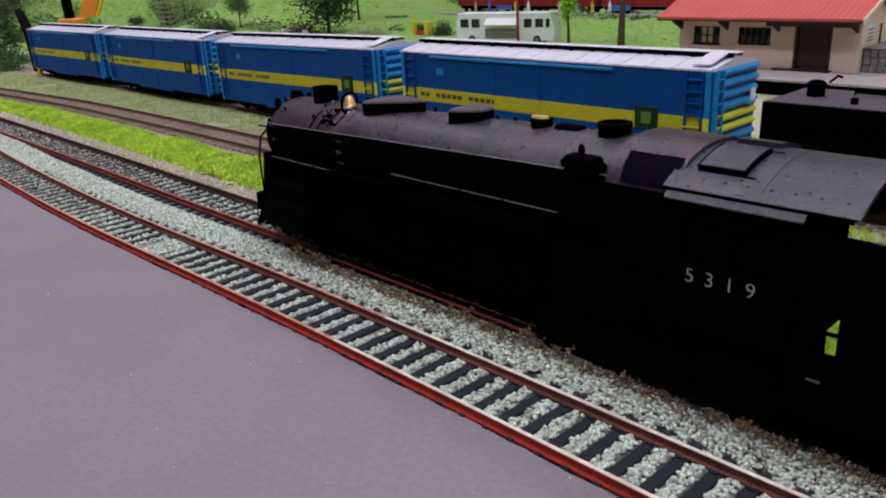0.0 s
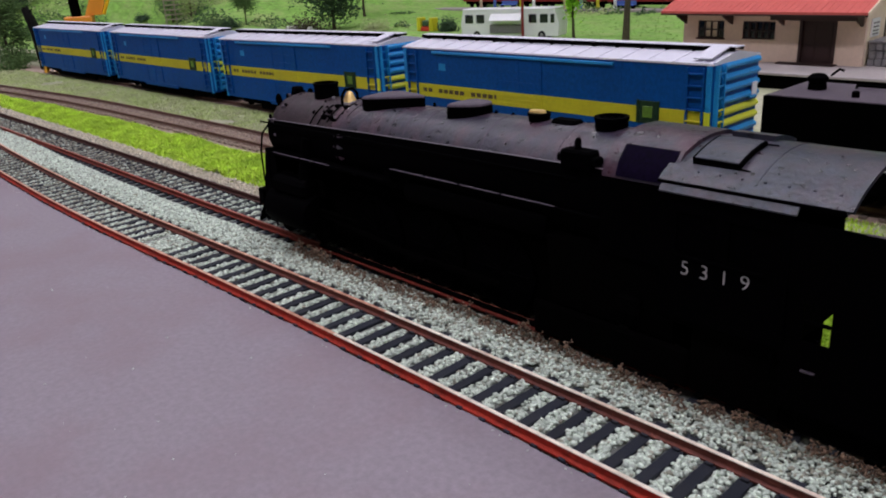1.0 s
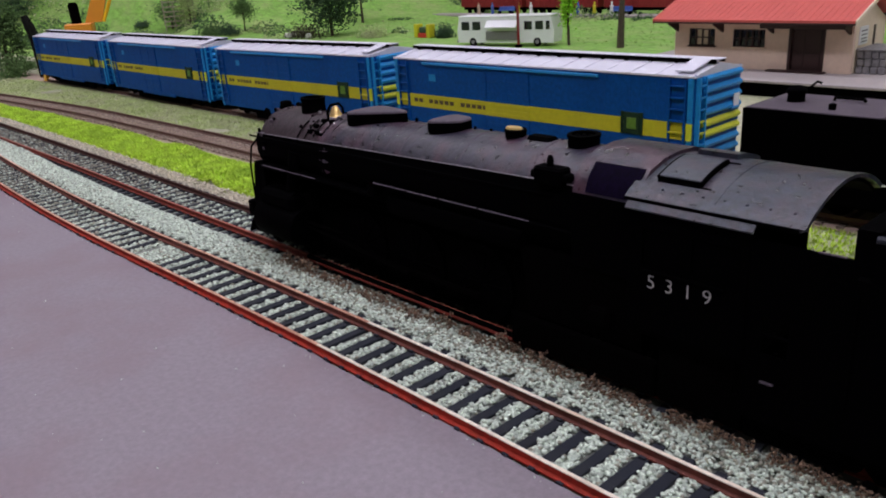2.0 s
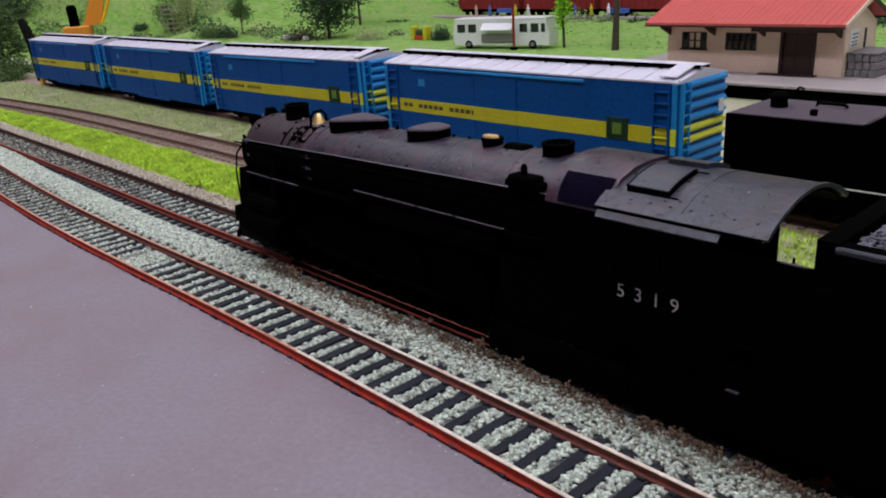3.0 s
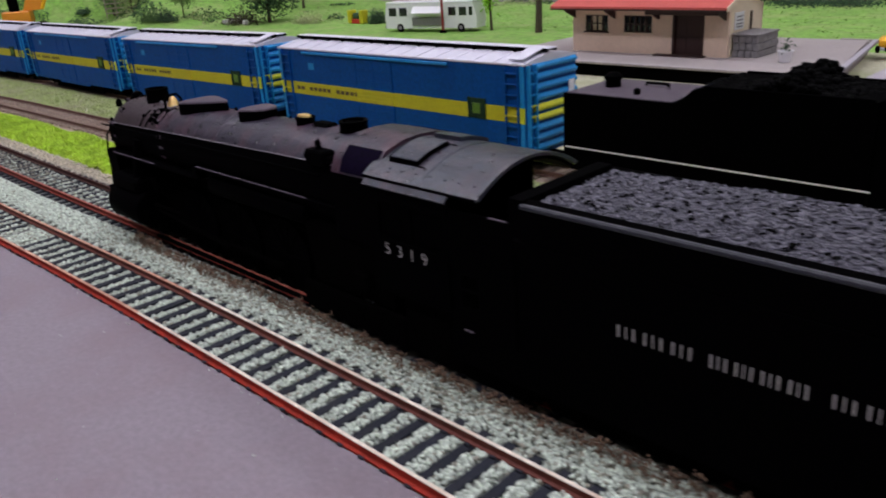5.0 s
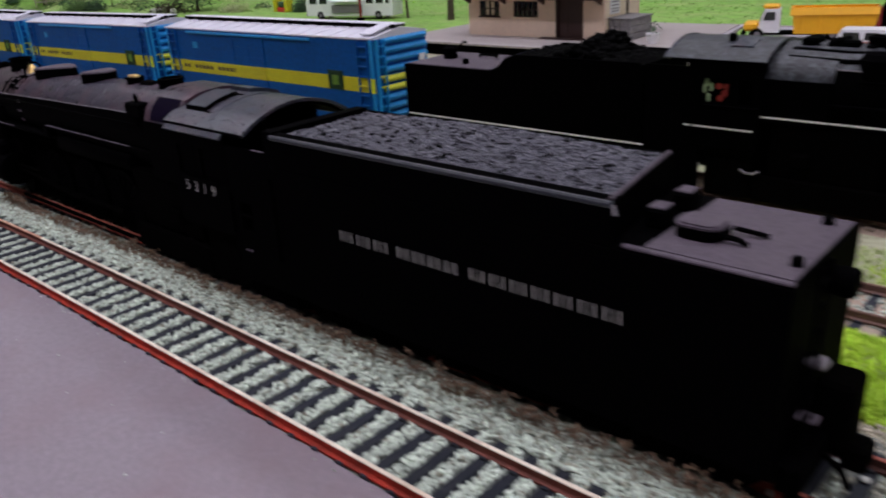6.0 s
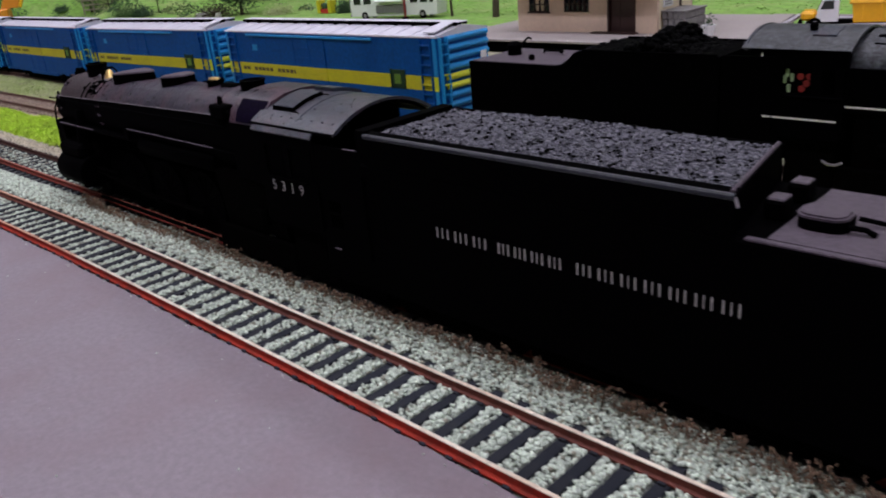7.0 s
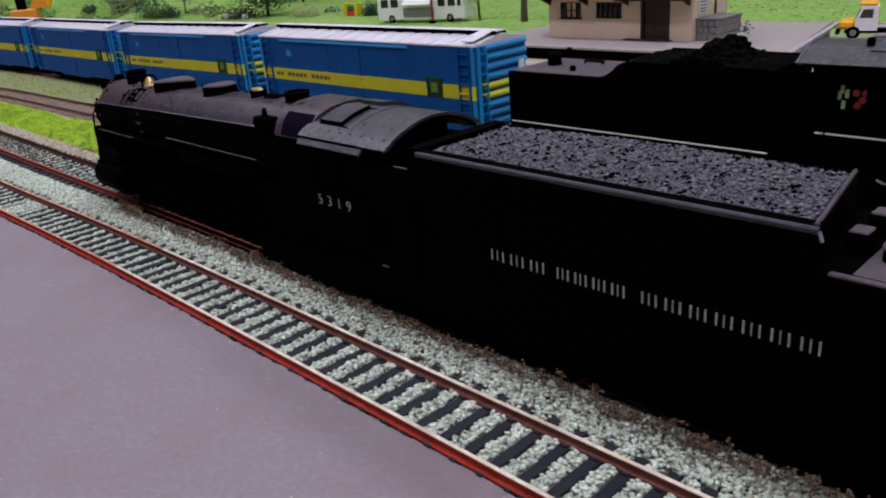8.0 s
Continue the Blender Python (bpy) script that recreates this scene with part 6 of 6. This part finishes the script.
def dump_truck():
    V = thing("dump_truck", pose(-0.118, 0.522, 0.0005, 0, 0, 17) @ Matrix.Diagonal((0.86, 0.86, 0.86, 1)), "yellow toy dump truck with a silver-white cab", "truck")
    part("chassis", Shape().box(4, 118, -7, 7, 4.5, 7.5, 0.6), M_DARK, V)
    part("bonnet", Shape().box(-1, 12, -9, 9, 8, 16, 2.2), M_TRUCKY, V, "yellow bonnet")
    part("bumper", Shape().box(-3, 0.5, -10, 10, 4, 7.5, 0.8), M_DARK, V)
    cab_ = part("cab", Shape().prism([(11, 7), (29, 7), (29, 27), (16, 27), (12.5, 17)], -10, 10, "y"), M_VWHITE, V, "silver-white cab")
    part("windscreen", Shape().prism([(12.3, 17.2), (15.6, 25.6), (15.2, 25.8), (11.9, 17.4)], -8.6, 8.6, "y"), M_GLASS, cab_)
    for s in (-1, 1):
        part("side_window", Shape().prism([(14.6, 17.5), (25, 17.5), (25, 24.6), (17.3, 24.6)], s * 10 - 0.15, s * 10 + 0.15, "y"), M_GLASS, cab_)
    part("roof_lamp", Shape().box(14, 28, -7, 7, 27, 30.5, 1.4), M_TRUCKY, cab_, "yellow roof box")
    bed = part("dump_bed", Shape().prism([(41, 6.0), (102, 6.0), (106, 22), (39, 22)], -11.2, 11.2, "y"), M_TRUCKY, V, "yellow dump bed")
    part("bed_rim", Shape().prism([(-12.6, 22), (-10.4, 28), (-9.6, 28), (-11, 22)], 37, 106).prism([(12.6, 22), (10.4, 28), (9.6, 28), (11, 22)], 37, 106).box(37, 39, -11, 11, 21, 28, 0.6), M_TRUCKY, bed, "flared yellow upper bed wall")
    for x in (47, 61, 75, 89):
        part("bed_rib", Shape().box(x - 0.7, x + 0.7, -11.7, -11, 6.5, 22, 0.3), M_TRUCKY, bed)
    part("tailgate", Shape().box(104, 108, -10.5, 10.5, 8, 27, 0.8), M_WAGON, bed, "dark red tailgate")
    part("hoist_arm", Shape().prism([(108, 4), (119, 4), (122, 38), (114, 38), (107, 24)], -6, 6, "y"), M_DARK, V, "black hoist behind the bed")
    wheels_of(V, [(x, s * 8.8) for x in (11, 72, 86) for s in (-1, 1)], 5.4)


def small_car():
    V = thing("toy_car", pose(-0.012, 0.472, 0.0005, 0, 0, 6), "white toy car with a red lower body", "car")
    part("body", Shape().prism([(-26, 3), (26, 3), (26.5, 8), (25, 10), (-25, 10), (-26.5, 8)], -9.5, 9.5, "y"), M_VRED, V, "red lower body")
    up = part("cabin", Shape().prism([(-24, 10), (22, 10), (15, 17.6), (-20, 17.6)], -9, 9, "y"), M_VWHITE, V, "white cabin")
    for s in (-1, 1):
        for a, b in ((-19, -8), (-6, 4), (6, 15)):
            part("side_window", Shape().prism([(a, 11), (b, 11), (b - 1, 15.8), (a + 0.6, 15.8)], s * 9 - 0.15, s * 9 + 0.15, "y"), M_GLASS, up)
    wheels_of(V, [(x, s * 8.2) for x in (-16, 16) for s in (-1, 1)], 3.6)


def minibus():
    V = thing("minibus", pose(-0.628, 0.575, -0.0012, 0, 0, 15), "white toy minibus with dark windows", "bus")
    part("body", Shape().prism([(-62, 4), (62, 4), (63, 18), (58, 33), (-60, 33), (-63, 18)], -12, 12, "y"), M_VWHITE, V)
    part("roof", Shape().box(-61, 59, -12.4, 12.4, 32.5, 34.6, 0.8), M_VWHITE, V)
    part("grille", Shape().box(-24, 20, -13.6, -11.8, 7, 17, 0.6), M_GREY, V, "grey side panel")
    part("awning", Shape().prism([(-12.2, 29), (-19, 22), (-19, 21.2), (-12.2, 27.6)], -22, 18), M_VWHITE, V)
    for a, b in ((-57, -46), (-42, -31), (26, 36), (40, 50), (53, 58)):
        w = part("side_window", Shape().box(a, b, -12.3, -11.9, 18.5, 28), M_GLASS, V)
        part("window_frame", Shape().box(a - 0.6, a, -12.4, -12, 18, 28.5).box(b, b + 0.6, -12.4, -12, 18, 28.5), M_VWHITE, w)
    part("bumper", Shape().box(-65, -62, -11, 11, 4, 7, 0.6), M_GREY, V)
    wheels_of(V, [(x, s * 10.6) for x in (-42, 42) for s in (-1, 1)], 5.0)


def excavator():
    V = thing("excavator", pose(-1.487, 0.396, -0.0016, 0, 0, 60), "orange toy excavator with a raised boom", "excavator")
    for s in (-1, 1):
        part("crawler", Shape().prism([(-34, 3), (-30, 0), (30, 0), (34, 3), (34, 9), (30, 12), (-30, 12), (-34, 9)], s * 15 - 5, s * 15 + 5, "y"), M_DARK, V)
    part("body", Shape().box(-32, 14, -17, 17, 12, 33, 2), M_ORANGE, V)
    bm_ = part("boom", Shape().prism([(2, 33), (30, 33), (58, 112), (52, 124), (38, 118)], -6, 6, "y"), M_ORANGE, V, "orange raised boom")
    part("ram", Shape().rod((34, -8, 34), (58, -8, 84), 3.0, 10), M_TRUCKY, bm_, "yellow hydraulic ram")
    part("arm", Shape().prism([(52, 114), (62, 120), (34, 168), (26, 162)], -4, 4, "y"), M_ORANGE, bm_)
    part("bucket", Shape().prism([(24, 160), (36, 168), (26, 184), (12, 172)], -8, 8, "y"), M_DARK, bm_)
    part("exhaust", Shape().rod((-12, -4, 32), (-13, -4, 66), 8.5, 12).rod((-13, -4, 66), (-13, -4, 69), 6.5, 12), M_DARK, V, "thick dark exhaust stack")


dump_truck()
small_car()
minibus()
excavator()


def red_wagon(m):
    W = thing("red_wagon", m, "oxide red freight wagon standing behind the meadow", "wagon", "red wagons")
    part("body", Shape().box(-78, 78, -16, 16, 12, 52, 0.8), M_WAGON, W)
    for k in range(-6, 7):
        part("side_post", Shape().box(12 * k - 0.8, 12 * k + 0.8, -17, -16, 12, 51, 0.2), M_WAGON, W)
    part("roof", Shape().prism([(-17, 51.5), (17, 51.5), (10, 56), (-10, 56)], -79, 79), M_WAGON, W)
    part("underframe", Shape().box(-76, 76, -10, 10, 7, 12), M_DARK, W)
    for cx in (-54, 54):
        for ox in (-9, 9):
            for s in (-1, 1):
                part("wheel", Shape().lathe([(0.1, -1), (5, -1), (5, 1), (0.1, 1)], (cx + ox, s * 8, 5.2), "y", 16), M_DARK, W)
    return W


RW = red_wagon(pose(-1.020, 0.972, 0.0, 0, 0, -2))
copy_thing(RW, pose(-0.852, 0.966, 0.0, 0, 0, -2))
copy_thing(RW, pose(-0.684, 0.960, 0.0, 0, 0, -2))
pl = part("platform", Shape().box(-1180, -560, 920, 948, -1.5, 2.5, 0.6), M_PLAT)
tagged(pl, "low pale platform before the red wagons", "platform", kind="structure")
for bx, by in ((-0.965, 0.938), (-0.72, 0.934)):
    b = thing("bench", pose(bx, by, 0.0025), "blue painted platform bench", "bench", "blue benches")
    part("seat", Shape().box(-18, 18, -4, 4, 5, 6.2, 0.3), M_BENCH, b)
    part("backrest", Shape().box(-18, 18, 3, 4.4, 6.2, 12, 0.3), M_BENCH, b)
    for x in (-15, 15):
        part("leg", Shape().box(x - 1, x + 1, -3, 3, 0, 5), M_DARK, b)
for k, fx in enumerate((-1.02, -0.99, -0.925, -0.90, -0.83, -0.80, -0.765, -0.735)):
    f = part("figurine", Shape().lathe([(2.6, 0), (2.9, 4), (2.2, 9), (3.0, 13), (1.2, 15.5), (1.5, 17), (1.4, 19), (0.1, 20)], (0, 0, 0), "z", 10), (M_FIG, M_BENCH, M_YEL, M_VWHITE)[k % 4])
    f.matrix_world = pose(fx, 0.926 + 0.004 * (k % 2), 0.0025)
    tagged(f, "tiny plain painted figurine on the platform", "figurine", "platform figurines")


# ---- trees and bushes ----
def tree(x, y, height, spread, leaf, label, trunk_r=2.2, crown0=0.35, count=900, leaf_size=4.5, slim=1.0):
    z0 = hill_height(x, y) - 1.6
    T = thing("tree", pose(x * MM, y * MM, z0 * MM), label, "tree", "model trees")
    tr = Shape()
    pts = [(0, 0, -1), (random.uniform(-1.5, 1.5), random.uniform(-1.5, 1.5), height * 0.35), (random.uniform(-2.5, 2.5), random.uniform(-2.5, 2.5), height * 0.8)]
    for k, (p, q) in enumerate(zip(pts, pts[1:])):
        tr.rod(p, q, trunk_r * (1 - 0.35 * k), 8, trunk_r * (0.65 - 0.35 * k))
    tips = []
    for k in range(9):
        a = random.uniform(0, 6.28)
        h = height * random.uniform(crown0 * 0.9, 0.85)
        q = (math.cos(a) * spread * random.uniform(0.4, 0.8), math.sin(a) * spread * random.uniform(0.4, 0.8), h + height * random.uniform(0.05, 0.16))
        tr.rod((0, 0, h * 0.92), q, trunk_r * 0.35, 5, trunk_r * 0.12)
        tips.append(q)
    part("trunk", tr, M_TRUNK, T)
    tips += [(random.uniform(-0.3, 0.3) * spread, random.uniform(-0.3, 0.3) * spread, height * random.uniform(crown0 + 0.1, 0.97)) for _ in range(7)]
    count *= 2
    c = np.array(tips)[rng.integers(0, len(tips), count)]
    p = c + rng.normal(0, 1, (count, 3)) * np.array([spread * 0.34, spread * 0.34, height * 0.10])
    p[:, :2] *= slim
    p[:, 2] = np.clip(p[:, 2], height * crown0 * 0.7, height * 1.02)
    part("crown", lumps("crown", p, rng.uniform(0.35, 0.85, count) * leaf_size, rng, "oct", 0.6), leaf, T)
    return T


def bush(x, y, r, h, leaf, label, count=1100):
    z0 = hill_height(x, y) - 1.6
    p = rng.normal(0, 0.5, (count, 3)) * (r, r * 0.8, h * 0.6)
    p[:, 2] = np.abs(p[:, 2]) + 0.5
    B = thing("bush", pose(x * MM, y * MM, z0 * MM), label, "bush", "model bushes")
    st = Shape()
    for k in range(5):
        a = k * 1.26
        st.rod((0, 0, -0.5), (math.cos(a) * r * 0.5, math.sin(a) * r * 0.4, h * 0.6), 0.6, 5, 0.25)
    part("stem", st, M_TRUNK, B)
    part("foliage", lumps("foliage", p, rng.uniform(1.2, 3.2, count), rng, "oct", 0.7), leaf, B)


tree(-556, 596, 92, 13, M_LIME, "slim lime green model tree by the meadow", 1.8, 0.02, 900, 4.5, 0.75)
tree(-484, 592, 150, 26, M_LEAF2, "tall model tree with a bare greenish trunk", 4.2, 0.75, 700, 5)
STUMP = thing("dead_tree", pose(-0.972, 0.161, -0.0016), "thick black leaning tree trunk with a broken top", "tree")
part("trunk", Shape().rod((0, 0, 0), (-4, -2, 44), 6.5, 9, 5.8).rod((-4, -2, 43), (-8, -4, 58), 5.9, 9, 5.4).rod((-8, -4, 57), (-11, -6, 68), 5.5, 9, 3.8), M_CHAR, STUMP)
for zz, ang in ((46, 200), (50, 330), (56, 160), (60, 20)):
    part("limb", Shape().rod((-6 - (zz - 52) * 0.25, -4, zz), (-6 - (zz - 52) * 0.25 + 7 * math.cos(math.radians(ang)), -4 + 7 * math.sin(math.radians(ang)), zz + 6), 1.6, 6, 0.5), M_CHAR, STUMP)
STOP = thing("buffer_stop", pose(-0.925, 0.156, -0.0016), "small yellow buffer stop at the end of the track", "buffer stop")
for yy in (-9, 9):
    part("post", Shape().prism([(-7, 0), (3, 0), (3, 15), (0, 15)], yy - 1.4, yy + 1.4, "y"), M_TRUCKY, STOP)
part("beam", Shape().box(3, 6, -15, 15, 8.5, 14.5, 0.5), M_TRUCKY, STOP, "yellow buffer beam")
tree(-1014, 596, 95, 44, M_LEAF, "dark blue-green broad model tree behind a stony heap", 3.0, 0.12, 2600, 6)
tree(-1149, 760, 105, 30, M_LEAF, "dark green model tree on the far lawn", 2.6, 0.5, 1000, 6)
tree(-1189, 546, 54, 17, M_LEAF2, "small round model tree on a thin trunk", 1.3, 0.4, 900, 4.0)
tree(-1410, 560, 70, 20, M_TURF2, "pale dry climber growing through the trellis", 1.6, 0.05, 900, 4.5)
tree(-1480, 556, 92, 26, M_LEAF2, "grey-green bushy model tree beside the trellis", 2.4, 0.08, 1200, 5)
tree(-1731, 350, 92, 34, M_LEAF, "dark model tree on the slope behind the cabin", 2.6, 0.1, 1200, 6)
tree(-1800, 430, 80, 40, M_LEAF, "dark broad model tree high on the slope", 2.6, 0.1, 1200, 6)
tree(-1040, 142, 86, 24, M_LEAF2, "dark leafy model tree beside the last boxcar", 2.6, 0.05, 1500, 5)
tree(-1750, 900, 130, 40, M_LEAF, "dark model tree high on the slope", 3.0, 0.2, 900, 7)
tree(-1250, 1150, 120, 40, M_LEAF, "dark model tree at the meadow's end", 3.0, 0.2, 900, 7)
tree(-1480, 1080, 130, 42, M_LEAF2, "mid green model tree at the meadow's end", 3.0, 0.2, 900, 7)
tree(-1760, 250, 100, 34, M_LEAF, "dark model tree at the slope's foot", 2.6, 0.1, 900, 6)
for bx, by, br, bh, lf, lb in (
    (-1046, 568, 38, 32, M_TRUNK, "dark brown brush heap with pale stones"), (-788, 622, 13, 24, M_LEAF, "round dark green bush on the meadow"), (-917, 600, 24, 18, M_TURF2, "pale grey-green low bush on the meadow"),
    (-1199, 490, 24, 24, M_LEAF2, "scrubby green bush behind the boxcars"), (-1180, 510, 20, 20, M_LEAF, "dark scrubby bush behind the boxcars"), (-1563, 532, 16, 14, M_LEAF, "small dark bush on the lawn"),
    (-1420, 820, 50, 34, M_LEAF2, "scrubby green bush on the slope"), (-1600, 900, 60, 40, M_LEAF, "dark scrubby bush on the slope"), (-1900, 800, 60, 44, M_LEAF2, "scrubby green bush on the slope"),
    (-330, 905, 50, 12, M_LEAF, "low dark hedge across the meadow"), (-270, 900, 50, 12, M_LEAF, "low dark hedge across the meadow"), (-1015, 138, 22, 44, M_LEAF2, "leafy bush beside the last boxcar"), (-1100, 175, 22, 20, M_LEAF2, "small bush beside the last boxcar")):
    bush(bx, by, br, bh, lf, lb)
P = thing("signal_post", pose(-0.600, 0.560, -0.0012), "thin dark red signal post behind the boxcars", "post")
part("pole", Shape().rod((0, 0, 0), (0, 0, 95), 1.5, 8), M_WAGON, P)
part("foot", Shape().box(-3, 3, -3, 3, 0, 3, 0.4), M_DARK, P)
P = thing("telegraph_pole", pose(-0.018, 0.600, 0.0005, 0, 4, 0), "dark leaning wooden telegraph pole by the road", "pole")
part("pole", Shape().rod((0, 0, -1), (0, 0, 130), 2.4, 8, 1.8), M_TRUNK, P)
part("crossarm", Shape().box(-14, 14, -1, 1, 118, 121, 0.3), M_TRUNK, P)
K = thing("yellow_kiosk", pose(-0.825, 0.618, -0.0016), "small yellow and red toy stall on the meadow", "stall")
part("post", Shape().box(-16, -9, -6, 6, 0, 18, 0.8), M_YEL, K)
part("post", Shape().box(9, 16, -6, 6, 0, 18, 0.8), M_YEL, K)
part("counter", Shape().box(-9, 9, -5, 5, 0, 6, 0.5), M_VRED, K)
part("goods", Shape().box(-8, 8, -4, 4, 6, 14, 1.5), M_LEAF, K)
for k, (sx, sy, sr) in enumerate(((-1072, 556, 11), (-1084, 572, 9), (-1066, 574, 8), (-1026, 560, 7))):
    B = thing("boulder", pose(sx * MM, sy * MM, (hill_height(sx, sy) + 1.5) * MM), "pale rough stone beside the brush heap", "stone", "stones by the heap")
    part("stone", lumps("stone", np.array([[0.0, 0.0, 0.0]]), np.array([sr * 1.6]), rng, "ico", 0.9), M_PEBBLE, B)
R = thing("wooden_trellis", pose(-1.435, 0.552, (hill_height(-1435, 552) - 2) * MM, 0, 0, 62) @ Matrix.Diagonal((0.75, 0.75, 0.9, 1)), "pale weathered wooden trellis on the slope", "trellis")
for k in range(4):
    part("post", Shape().box(-38 + 24 * k, -35 + 24 * k, -1.5, 1.5, 0, 62 - 4 * (k % 2), 0.4), M_TRELLIS, R)
for k in range(6):
    part("slat", Shape().box(-38, 37, -2.6, -1.5, 8 + 9.5 * k, 11 + 9.5 * k, 0.3), M_TRELLIS, R)
S = thing("signal_cabin", pose(-1.212, 0.158, -0.0012), "white toy signal cabin beyond the last boxcar", "cabin")
part("wall", Shape().box(-14, 14, -14, 14, 0, 60, 0.6), M_VWHITE, S)
part("roof", Shape().box(-20, 20, -20, 20, 60, 66, 1), M_ROOF, S)
part("window", Shape().box(14.0, 14.4, -9, 9, 28, 50), M_GLASS, S)


def undergrowth():
    """Low mixed scrub in uneven patches over the slopes."""
    n = 130000
    x, y = rng.uniform(-2000, -650, n), rng.uniform(300, 1250, n)
    patch = np.array([noise.noise(Vector((a * 0.006, b * 0.006, 9))) + 0.5 * noise.noise(Vector((a * 0.02, b * 0.02, 4))) for a, b in zip(x, y)])
    low = np.where(x > -1050, 0.5, np.where(x > -1560, 0.26, 0.08))
    k = (patch > low) & ((x < -1020) | (y > 640)) & ((y > 420) | (x < -1150))
    x, y, patch, low = x[k], y[k], patch[k], low[k]
    z = np.array([hill_height(a, b) for a, b in zip(x, y)]) - 1.6 + rng.uniform(0, 1, len(x)) * np.clip((patch - low) * 80, 2, 20)
    p = np.stack([x, y, z], -1)
    kind = np.array([noise.noise(Vector((a * 0.012, b * 0.012, 20))) for a, b in zip(x, y)]) + rng.normal(0, 0.12, len(x))
    for name, sel, leaf, lab in (("scrub", kind < -0.05, M_LEAF, "dark green scrub on the slope"), ("scrub", (kind >= -0.05) & (kind < 0.18), M_LEAF2, "mid green scrub on the slope"), ("dry_scrub", kind >= 0.18, M_TURF2, "pale dry scrub on the slope")):
        stuff(name, lumps(name, p[sel], rng.uniform(1.6, 4.5, sel.sum()), rng, "oct", 0.7), leaf, lab, "scrub")


undergrowth()


def meadow():
    n = 16000
    x, y = rng.uniform(-1900, 250, n), rng.uniform(605, 1250, n)
    k = (x > -1100) | (y > 300)
    p = np.stack([x, y, np.array([hill_height(a, b) for a, b in zip(x, y)]) - 1.8], -1)[k]
    stuff("meadow_grass", blades("meadow_grass", p, rng.uniform(0.5, 1.2, len(p)), rng, 3.0, 3.0), M_HILL, "bright green scatter grass on the meadow", "grass")


meadow()
